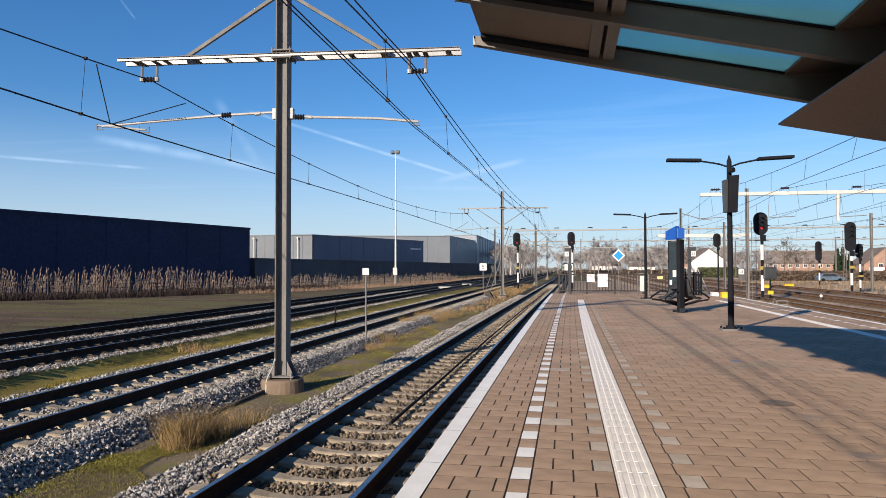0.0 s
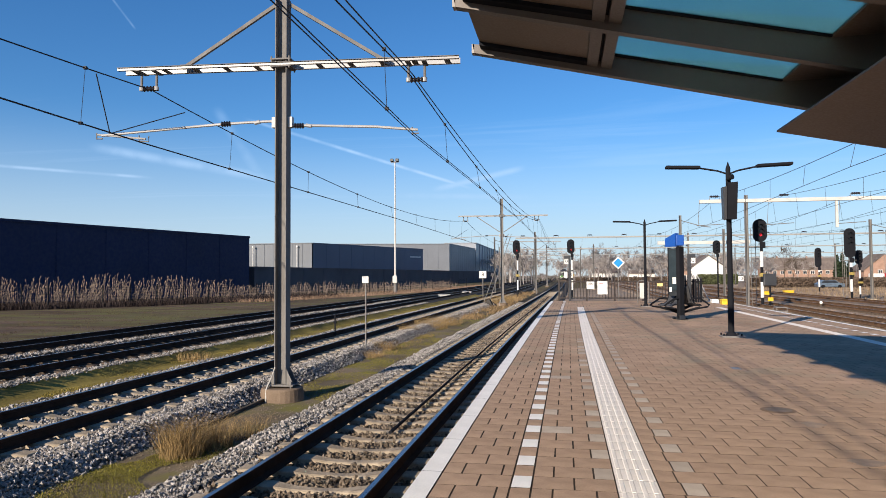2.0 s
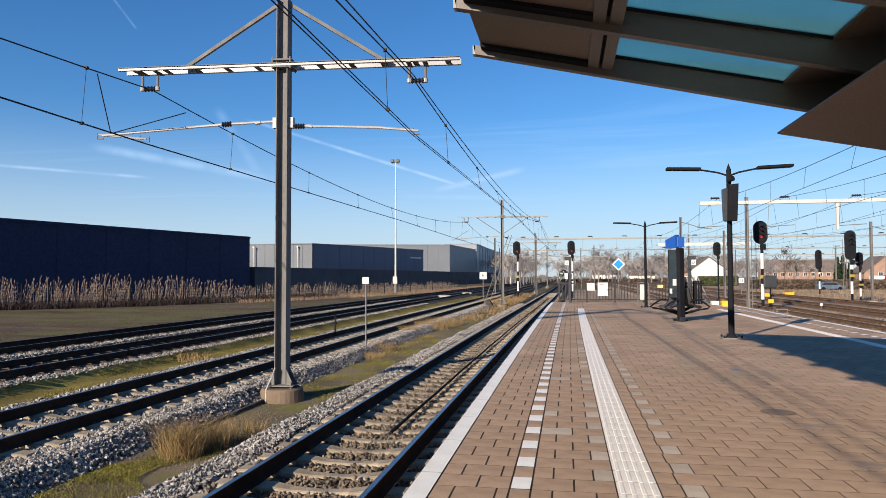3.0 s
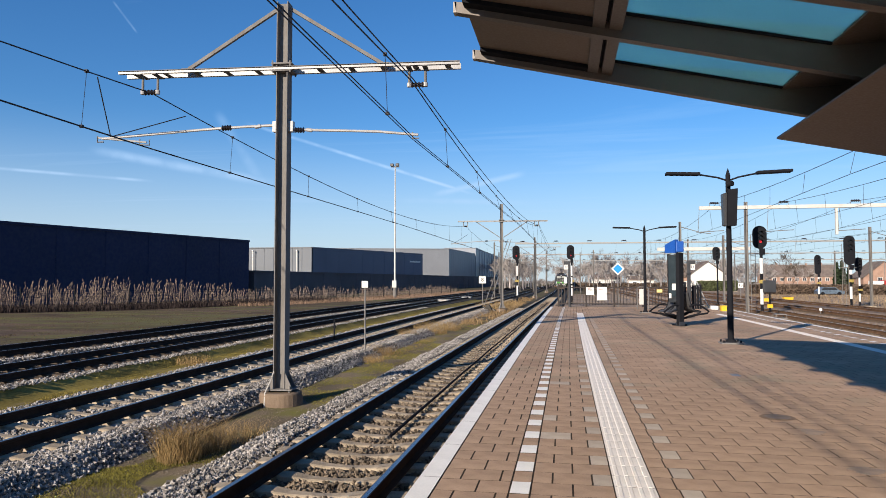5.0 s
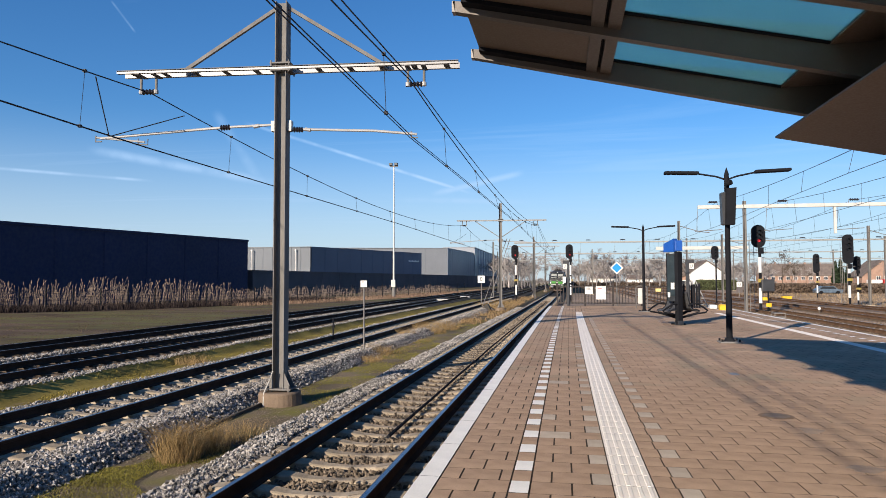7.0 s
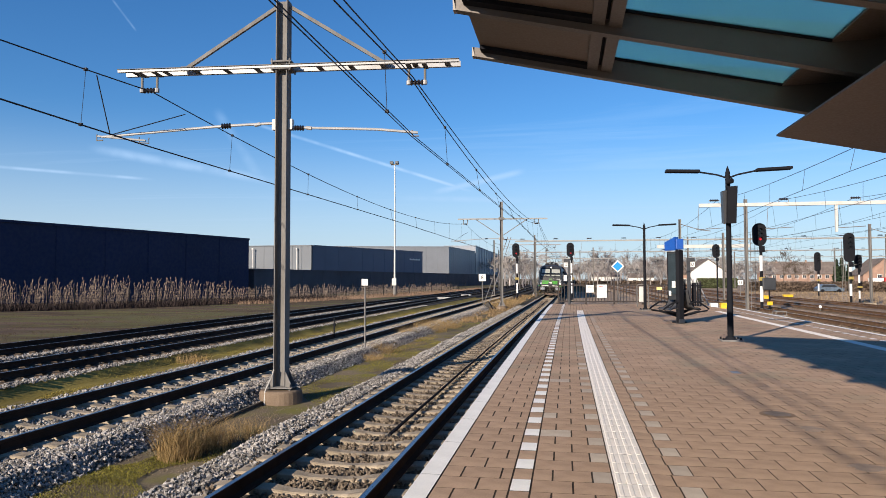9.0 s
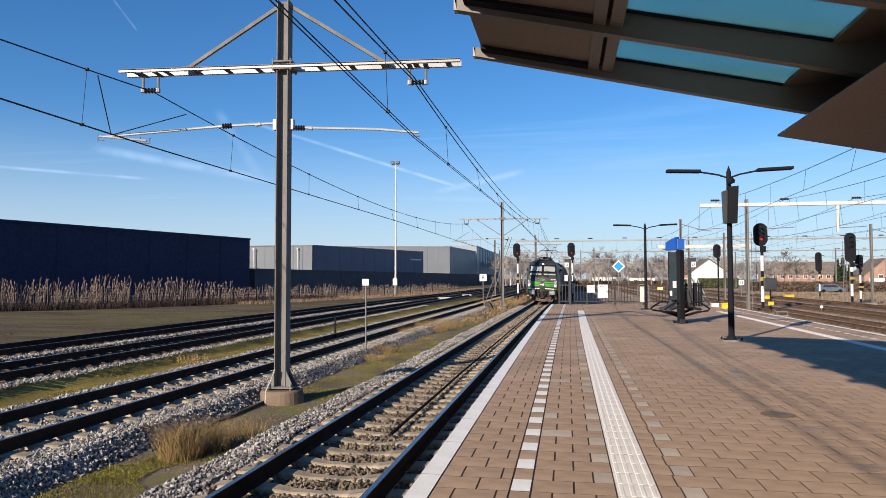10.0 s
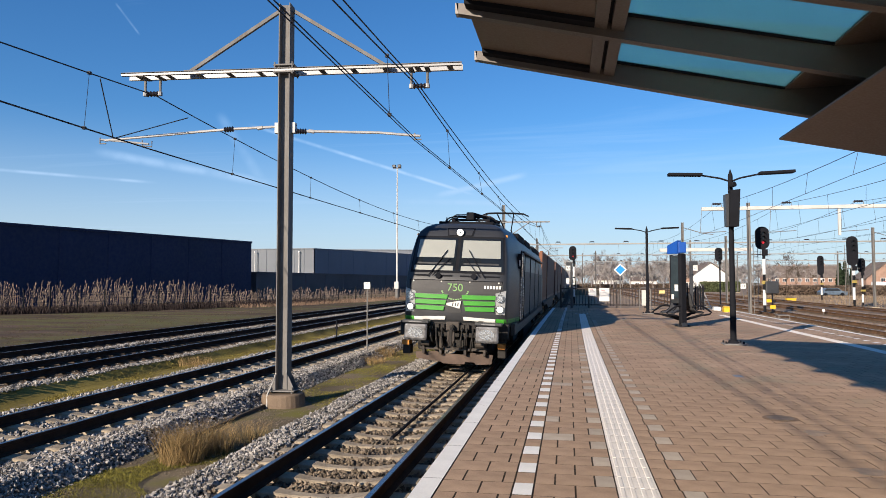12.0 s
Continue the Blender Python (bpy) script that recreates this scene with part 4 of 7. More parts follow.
    part("top_lamp_core", rod((0, nose(0, 3.40) - 0.135, 3.42), (0, nose(0, 3.40), 3.42), 0.022, seg=12), LENS, t)
    # seams of the nose panel, with its screws
    for a, b in (((-1.17, 2.18), (1.17, 2.18)), ((-1.17, 2.18), (-1.12, 1.86)), ((1.17, 2.18), (1.12, 1.86))):
        q = [(a[0] + (b[0] - a[0]) * i / 8, a[1] + (b[1] - a[1]) * i / 8) for i in range(9)]
        part("panel_seam", path_tube([(x, nose(x, z) - 0.016, z) for x, z in q], 0.010, 5), BLACK, t)
    for x in (-1.08, -0.36, 0.36, 1.08):
        part("panel_screw", rod((x, nose(x, 2.15) - 0.022, 2.15), (x, nose(x, 2.15) + 0.01, 2.15), 0.018, seg=8), LOCOWHITE, t)
    for s in (-1, 1):
        for x0, x1 in ((0.10, 0.42), (0.72, 1.10)):
            part("grab_slot", nose_patch([(s * x0, 2.28), (s * x1, 2.28), (s * x1, 2.315), (s * x0, 2.315)], 0.020, 3, 1), BLACK, t)
        part("cab_shelf", nose_patch([(s * 0.16, 2.59), (s * 1.05, 2.59), (s * 1.04, 2.63), (s * 0.16, 2.63)], 0.0195, 4, 1), LOCOPANEL, t)
        part("buffer_cap", box(s * 0.90 - 0.33, s * 0.90 + 0.33, 0.04, 0.42, 1.11, 1.18, 0.015), LOCO, t)
        part("maker_bar", box(s * 0.90 - 0.17, s * 0.90 + 0.17, 0.034, 0.04, 1.13, 1.16), BUFFER, t)
        part("marker_lamp", rod((s * 1.16, nose(1.16, 3.36) - 0.03, 3.36), (s * 1.16, nose(1.16, 3.36) + 0.05, 3.36), 0.04, seg=10), AMBER, t)
    PIPE = mat("greasy_brown_pipe", (0.048, 0.038, 0.031), 0.7, vary=0.4, scale=5, fine=40, bump=0.2)
    for x in (-0.68, 0.68):
        part("air_tank", rod((x - 0.10, 0.30, 0.62), (x + 0.10, 0.30, 0.62), 0.075, seg=12), PIPE, t)
        part("multiple_socket", box(x - 0.07, x + 0.07, 0.22, 0.40, 1.02, 1.20, 0.015), PIPE, t)
    part("screw_coupling", path_tube([(-0.06, 0.02, 0.94), (-0.07, 0.0, 0.72), (0.0, 0.03, 0.58), (0.07, 0.0, 0.72), (0.06, 0.02, 0.94)], 0.032, 8), PIPE, t)
    part("draw_gear", box(-0.17, 0.17, 0.22, 0.42, 0.94, 1.17, 0.03), PIPE, t)
    for x in (-0.75, -0.32, 0.30, 0.78):
        part("gear_bracket", box(x - 0.035, x + 0.035, 0.40, 0.60, 0.34, 0.92, 0.01), PIPE, t)
    part("lower_beam", box(-0.85, 0.85, 0.44, 0.54, 0.44, 0.52, 0.015), PIPE, t)
    # coupling and hoses
    part("buffer_beam", box(-1.36, 1.36, 0.40, 0.62, 0.78, 1.14, 0.02), UNDER, t)
    part("coupling_hook", path_tube([(0, 0.4, 1.05), (0, 0.08, 1.05), (0, 0.02, 0.98), (0, 0.05, 0.6)], 0.055, 10), UNDER, t)
    for x, d in ((-0.55, 0.3), (-0.40, 0.42), (-0.26, 0.36), (0.24, 0.40), (0.36, 0.34), (0.52, 0.44)):
        part("brake_hose", path_tube([(x, 0.38, 1.02), (x, 0.16, 0.98), (x * 0.95, 0.12, 0.98 - d * 0.6), (x * 0.9, 0.2, 0.98 - d), (x * 0.86, 0.32, 0.92 - d)], 0.026, 8), UNDER, t)
        part("hose_valve", box(x - 0.05, x + 0.05, 0.26, 0.38, 0.95, 1.10, 0.01), UNDER, t)
    bm = prism([(-0.95, 0.20), (-0.34, 0.14), (-0.27, 0.10), (0.27, 0.10), (0.30, 0.16), (0.52, 0.16), (0.56, 0.10), (0.95, 0.14), (0.98, 0.36), (0.45, 0.40), (0.3, 0.34), (-0.3, 0.34), (-0.45, 0.40), (-0.98, 0.36)], 0.55, 0.62)
    part("rail_guard", bm, mat("rusty_plough", (0.10, 0.068, 0.052), 0.8, vary=0.35, scale=3, fine=40, bump=0.2), t, "rusty brown snow plough")
    part("front_gear", box(-0.95, 0.95, 0.62, 1.2, 0.42, 0.9, 0.04), UNDER, t)
    # underframe and bogies
    part("underframe", box(-1.2, 1.2, 1.2, 17.8, 0.55, 1.12, 0.04), UNDER, t)
    part("transformer_case", box(-1.28, 1.28, 7.2, 11.8, 0.3, 0.95, 0.05), UNDER, t)
    for yc in (4.2, 14.78):
        for s in (-1, 1):
            part("bogie_frame", prism([(yc - 2.3, 0.62), (yc - 1.6, 0.55), (yc - 0.6, 0.42), (yc + 0.6, 0.42), (yc + 1.6, 0.55), (yc + 2.3, 0.62), (yc + 2.3, 0.82), (yc - 2.3, 0.82)], s * 1.12 - 0.1, s * 1.12 + 0.1, axis="X"), UNDER, t)
            for dy in (-1.5, 1.5):
                DRIVEN.append(wheel(s * 0.76, yc + dy, 0.625, t))
                part("axle_box", rod((s * 1.0, yc + dy, 0.625), (s * 1.3, yc + dy, 0.625), 0.17, seg=16), UNDER, t)
    # roof: pantographs, insulators, bars
    part("roof_deck", box(-0.75, 0.75, 1.9, 17.0, 3.70, 3.78, 0.02), BLACK, t)
    for k, yy in enumerate((5.6, 7.0, 8.4, 9.8, 11.2, 12.6)):
        part("roof_box", box(-0.6 + 0.1 * (k % 2), 0.6, yy - 0.5, yy + 0.5, 3.76, 3.98, 0.03), ANTHRA, t)
    part("roof_conductor", path_tube([(0.45, 3.2, 4.0), (0.45, 8.5, 4.05), (0.3, 13.0, 4.0)], 0.02, 6), WIRE, t)
    for yy in (3.0, 4.4, 13.4, 15.2):
        for s in (-0.45, 0.45):
            part("roof_insulator", rod((s, yy, 3.76), (s, yy, 3.98), 0.055, 0.04, seg=10), INSUL, t)

    def pantograph(y):
        p = part("pantograph", box(-0.5, 0.5, y - 0.7, y + 0.7, 3.96, 4.02), BLACK, t, "raised pantograph")
        top, k = 5.07, 1.0
        knee = (0, y + 1.0, 4.45)
        for s in (-0.35, 0.35):
            part("lower_arm", rod((s, y - 0.5, 4.02), (s * 0.4, knee[1], knee[2]), 0.035, seg=8), BLACK, p)
            part("upper_arm", rod((s * 0.4, knee[1], knee[2]), (s, y - 0.35, top - 0.05), 0.025, seg=8), BLACK, p)
        for dy in (-0.5, -0.15):
            part("collector_strip", path_tube([(-k * 0.98, y + dy, top - 0.12), (-k * 0.76, y + dy, top - 0.02), (-k * 0.4, y + dy, top), (k * 0.4, y + dy, top), (k * 0.76, y + dy, top - 0.02), (k * 0.98, y + dy, top - 0.12)], 0.024, 8), BLACK, p)
        return p
    low = part("pantograph", box(-0.55, 0.55, 2.75, 2.85, 3.87, 3.93, 0.01), BLACK, t, "folded pantograph")
    part("pantograph_rail", box(-0.55, -0.47, 2.8, 4.6, 3.87, 3.93, 0.01), BLACK, low)
    part("pantograph_rail", box(0.47, 0.55, 2.8, 4.6, 3.87, 3.93, 0.01), BLACK, low)
    part("drive_box", box(-0.10, 0.12, 2.55, 3.0, 3.88, 4.10, 0.03), BLACK, low)
    part("drive_arm", beam((0.10, 2.7, 4.06), (0.7, 3.9, 3.93), 0.05, 0.08), BLACK, low)
    part("lower_arm", path_tube([(-0.05, 2.7, 4.07), (0.10, 3.4, 4.05), (0.0, 4.6, 4.02)], 0.04, 8), BLACK, low)
    for sx in (-0.3, 0.3):
        part("upper_arm", path_tube([(sx * 0.3, 4.6, 4.02), (sx, 3.7, 4.04), (sx * 1.2, 2.95, 4.01)], 0.022, 6), BLACK, low)
        part("insulator", lathe((sx * 1.6, 2.8, 3.72), (sx * 1.6, 2.8, 3.88), [0.05, 0.08, 0.05, 0.08, 0.05, 0.08, 0.05], 10), INSUL, low)
    for y in (2.85, 3.2):
        part("collector_strip", path_tube([(-0.74, y, 3.86), (-0.62, y, 3.96), (-0.4, y, 4.01), (0.4, y, 4.01), (0.62, y, 3.96), (0.74, y, 3.86)], 0.020, 6), BLACK, low)
    part("arc_hoop", path_tube([(-0.6, 3.0, 3.98), (-0.45, 3.0, 4.06), (0.1, 3.0, 4.08), (0.5, 3.1, 4.04), (0.62, 3.2, 3.98)], 0.014, 6), STEEL, low)
    pantograph(13.4)
    part("antenna", rod((-0.55, 2.0, 3.70), (-0.55, 2.0, 3.90), 0.06, 0.008, seg=8), BLACK, t)
    return t


loco = build_loco()
TRAIN = [(loco, 0.0)]


def build_wagon():
    t = thing("flat_wagon", "dark flat container wagon on four-wheel bogies", "wagon", group="wagons of the train")
    part("deck", box(-1.3, 1.3, 0.6, 19.2, 0.95, 1.15, 0.02), UNDER, t)
    for s in (-1, 1):
        part("side_sill", prism([(0.6, 1.12), (0.6, 0.95), (4.5, 0.95), (6.5, 0.62), (13.3, 0.62), (15.3, 0.95), (19.2, 0.95), (19.2, 1.12)], s * 1.28 - 0.05, s * 1.28 + 0.05, axis="X"), UNDER, t)
        for y in (0.05, 19.7):
            part("buffer", rod((s * 0.875, y, 1.05), (s * 0.875, y + 0.05, 1.05), 0.2, seg=16), UNDER, t)
            part("buffer_stem", rod((s * 0.875, y, 1.05), (s * 0.875, 0.65 if y < 5 else 19.15, 1.05), 0.09, seg=10), UNDER, t)
        for yc in (3.0, 16.8):
            part("bogie_frame", box(s * 1.05 - 0.07, s * 1.05 + 0.07, yc - 1.3, yc + 1.3, 0.42, 0.7, 0.03), UNDER, t)
            for dy in (-0.9, 0.9):
                wheel(s * 0.76, yc + dy, 0.46, t)
    return t


def build_container(length, height, material, label):
    """Corrugated steel box with corner posts, rails and door end."""
    t = thing("freight_container", label, "container", group="containers on the train")
    w = 1.22
    bm = bmesh.new()
    outline = []
    k = int(length / 0.28)
    for s in (-1, 1):
        pts = []
        for i in range(k + 1):
            y = 0.12 + (length - 0.24) * i / k
            x = s * (w - (0.0 if i % 2 else 0.04))
            pts.append((x, y))
        outline += pts if s < 0 else pts[::-1]
    prism(outline, 0.14, height - 0.06, bm, axis="Z")
    part("wall", bm, material, t)
    for s in (-1, 1):
        part("bottom_rail", box(s * 1.17 - 0.05, s * 1.17 + 0.05, 0.1, length - 0.1, 0.0, 0.16), material, t)
        part("top_rail", box(s * 1.19 - 0.035, s * 1.19 + 0.035, 0.1, length - 0.1, height - 0.08, height), material, t)
        for y in (0.08, length - 0.08):
            part("corner_post", box(s * 1.16 - 0.07, s * 1.16 + 0.07, y - 0.08, y + 0.08, 0.0, height), material, t)
        for y in (-0.02, length + 0.0):
            part("lock_bar", rod((s * 0.35, y, 0.1), (s * 0.35, y, height - 0.1), 0.02, seg=8), CHROME, t)
    return t


WAGONS = 13
CARGO = [(BOXORANGE, "orange corrugated freight container on a wagon"), (BOXRED, "red-brown corrugated freight container on a wagon"), (BOXGREY, "grey corrugated freight container on a wagon"),
         (BOXBLUE, "dark blue corrugated freight container on a wagon"), (BOXWHITE, "white corrugated freight container on a wagon")]
ORDER = [(1, 0.0), (1, 0.0), (1, 0.0), (2, 0.0), (1, 0.0), (3, 0.0), (4, -0.4), (2, 0.0), (1, 0.0), (1, 0.0), (3, 0.0), (4, 0.0), (2, 0.0)]


def build_consist():
    first = build_wagon()
    boxes = {}
    for i in range(WAGONS):
        wagon = first if i == 0 else copy_thing(first, Matrix())
        start = LLEN + 0.0 + i * 19.75
        TRAIN.append((wagon, start))
        kind = ORDER[i][0]
        material, label = CARGO[kind]
        for j, (length, dy) in enumerate(((6.06, 0.75), (12.19, 6.95))):
            if i == 0 and j == 0:
                material2, label2 = CARGO[0]
            else:
                material2, label2 = material, label
            key = (length, material2.name)
            if key not in boxes:
                boxes[key] = ob = build_container(length, 2.62, material2, label2)
            else:
                ob = copy_thing(boxes[key], Matrix())
            TRAIN.append((ob, start + dy, 1.15))


build_consist()
# ---------------------------------------------------------------- platform furniture
def build_fence():
    t = thing("platform_end_fence", "dark brown upright-bar steel fence across the platform end", "fence")
    x0, x1, y = -0.35, 6.9, 38.25
    paint = mat("fence_paint", (0.022, 0.014, 0.011), 0.5, vary=0.2, bump=0.05)
    for z in (0.16, 1.02):
        part("rail", box(x0, x1, y - 0.02, y + 0.02, z - 0.03, z + 0.03), paint, t)
    n = 45
    for i in range(n + 1):
        x = x0 + (x1 - x0) * i / n
        big = i % 9 == 0
        w = 0.045 if big else 0.017
        part("post" if big else "bar", box(x - w, x + w, y - w, y + w, 0.0 if big else 0.10, 1.24 if big else 1.13), paint, t)
    return t


def board(name, label, at, w, h, material, post=None, text="", bars=0, rz=0, postr=0.025, tsize=None, parent_mat=STEEL):
    """A sign board, on a post where it has one."""
    t = thing(name, label, "sign", (at[0], at[1], 0), rz)
    z = at[2]
    part("plate", box(-w / 2, w / 2, -0.012, 0.012, z - h / 2, z + h / 2, 0.004), material, t)
    part("rim", box(-w / 2 - 0.008, w / 2 + 0.008, -0.004, 0.016, z - h / 2 - 0.008, z + h / 2 + 0.008), BLACK, t)
    if post is not None:
        part("post", rod((0, 0.04, post), (0, 0.04, z + h / 2 - 0.02), postr, seg=10), parent_mat, t)
    if text:
        figures("characters", text, tsize or h * 0.8, BLACK, t, pose(0, -0.018, z, 90, 0, 0), "black characters")
    for i in range(bars):
        part("text_bar", box(-w * 0.32, w * (0.1 + 0.2 * ((i * 7) % 3) / 2), -0.017, -0.012, z + h * (0.32 - 0.11 * i), z + h * (0.36 - 0.11 * i)), RED if i == 0 else ANTHRA, t)
    return t


build_fence()
board("track_sign", "white square sign on a slim post beside the track", (-6.64, 22.94, 1.27), 0.22, 0.22, SIGNWHITE, ZG, bars=2)
board("stopping_sign", "white sign with a black eight on a post", (-7.2, 62.0, 1.45), 0.62, 0.62, SIGNWHITE, ZG, "8", postr=0.04)
board("warning_board", "white notice with a black pictogram on the fence", (1.30, 38.2, 0.83), 0.40, 0.40, SIGNWHITE, bars=3)
board("notice_board", "white notice board with red heading on the fence", (1.92, 38.2, 0.70), 0.52, 0.70, SIGNWHITE, bars=1)
board("yellow_notice", "small pale yellow notice on the fence", (4.85, 38.2, 0.85), 0.28, 0.16, mat("pale_yellow", (0.75, 0.62, 0.25), 0.5), bars=1)
board("number_boards", "white track number board beside the fence", (0.02, 38.05, 1.40), 0.17, 0.32, SIGNWHITE, bars=1)
board("number_boards", "white track number board with a figure beside the fence", (0.27, 38.05, 1.40), 0.22, 0.34, SIGNWHITE, 0.0, "3", tsize=0.3)
p = board("letter_sign", "dark post with a small white letter sign", (0.06, 38.0, 2.10), 0.22, 0.24, SIGNWHITE, None, "U")
part("post", box(0.10, 0.21, -0.05, 0.06, 0.0, 2.42, 0.01), ANTHRA, p, "dark square post")
part("post_head", box(-0.12, 0.22, -0.06, 0.06, 2.25, 2.42, 0.01), ANTHRA, p)
p = board("letter_sign", "dark post with a small white letter sign", (6.14, 36.0, 2.05), 0.24, 0.26, SIGNWHITE, None, "U")
part("post", box(-0.26, -0.10, -0.05, 0.06, 0.0, 2.36, 0.01), ANTHRA, p, "dark square post")
part("post_head", box(-0.26, 0.12, -0.06, 0.06, 2.20, 2.38, 0.01), ANTHRA, p)


def build_diamond():
    t = thing("diamond_sign", "light blue diamond sign with a white rim on a post", "sign", (2.95, 41.0, 0))
    for k, (r, m, y) in enumerate(((0.36, SIGNWHITE, 0.0), (0.27, CYAN, -0.012))):
        part("plate" if k else "rim", prism([(-r, 2.06), (0, 2.06 - r), (r, 2.06), (0, 2.06 + r)], y - 0.01, y + 0.01), m, t)
    part("post", rod((0, 0.04, ZG), (0, 0.04, 2.2), 0.035, seg=10), STEEL, t)


build_diamond()


def build_totem():
    """Information totem: glazed timetable case, blue name box on top, a curved double bench round its foot."""
    t = thing("information_totem", "dark timetable totem with a blue sign box on top", "totem", (3.46, 22.55, 0), -56)
    part("upright", box(-0.06, 0.08, -0.10, 0.10, 0.0, 2.25, 0.02), BLACK, t)
    part("upright", box(-0.48, -0.42, -0.05, 0.05, 0.75, 2.22, 0.01), BLACK, t)
    part("display_case", box(-0.42, -0.05, -0.06, 0.06, 0.72, 2.20, 0.015), mat("display_back", (0.03, 0.034, 0.038), 0.5), t)
    part("display_glass", box(-0.40, -0.07, -0.072, -0.062, 0.90, 2.15), mat("timetable_glass", (0.035, 0.05, 0.06), 0.06, vary=0.2, scale=3, bump=0, coat=0.6), t)
    part("notice", box(-0.24, -0.09, -0.080, -0.074, 1.10, 1.30), SIGNWHITE, t)
    part("notice", box(-0.38, -0.28, -0.080, -0.074, 0.85, 1.0), SIGNWHITE, t)
    part("foot", prism([(-0.07, 0.0), (0.09, 0.0), (0.10, 0.03), (0.083, 0.14), (-0.063, 0.14), (-0.08, 0.03)], -0.10, 0.10), ANTHRA, t)
    s = part("sign_box", prism([(-0.50, 2.25), (-0.05, 2.25), (-0.05, 2.66), (-0.50, 2.51)], -0.12, 0.02), BLUE, t, "blue station sign box")
    part("sign_box", box(-0.04, 0.06, -0.10, 0.13, 2.27, 2.60, 0.02, m=pose(0, 0, 0, 0, 0, -30)), BLUE, t, "blue station sign box")
    b = thing("curved_bench", "dark perforated metal double bench with tubular arms round the totem", "bench", (3.50, 22.95, 0), 22)
    mesh_steel = mat("perforated_steel", (0.06, 0.061, 0.066), 0.6, vary=0.35, scale=30, fine=120, bump=0.4)
    for s in (-1, 1):
        pts = [(0.10, 1.02), (0.15, 0.84), (0.22, 0.66), (0.30, 0.54), (0.42, 0.48), (0.60, 0.47), (0.70, 0.43), (0.69, 0.405), (0.59, 0.44), (0.41, 0.45), (0.275, 0.51), (0.19, 0.65), (0.12, 0.83), (0.07, 1.01)]
        for y0, y1 in ((-0.40, -0.02), (0.02, 0.40)):
            seat = part("seat_shell", prism([(s * x * 0.72, z) for x, z in pts], y0, y1), mesh_steel, b)
            part("seat_rim", path_tube([(s * x * 0.72, y0, z) for x, z in pts[:7]], 0.016, 6), BLACK, seat)
            part("seat_rim", path_tube([(s * x * 0.72, y1, z) for x, z in pts[:7]], 0.016, 6), BLACK, seat)
        for yy in (-0.42, 0.42):
            part("armrest", path_tube([(s * 0.12, yy * 0.9, 0.60), (s * 0.26, yy, 0.66), (s * 0.44, yy, 0.64), (s * 0.62, yy, 0.54), (s * 0.76, yy, 0.44), (s * 0.70, yy, 0.39), (s * 0.46, yy, 0.36), (s * 0.2, yy * 0.6, 0.30)], 0.028, 8), BLACK, b)
            part("leg", path_tube([(0, yy * 0.2, 0.20), (s * 0.22, yy * 0.5, 0.28), (s * 0.5, yy * 0.8, 0.37)], 0.04, 8), BLACK, b)
    part("bench_foot", rod((0, 0, 0.04), (0, 0, 0.42), 0.085, seg=14), BLACK, b)
    part("foot_disc", rod((0, 0, 0), (0, 0, 0.04), 0.22, seg=18), BLACK, b)


build_totem()


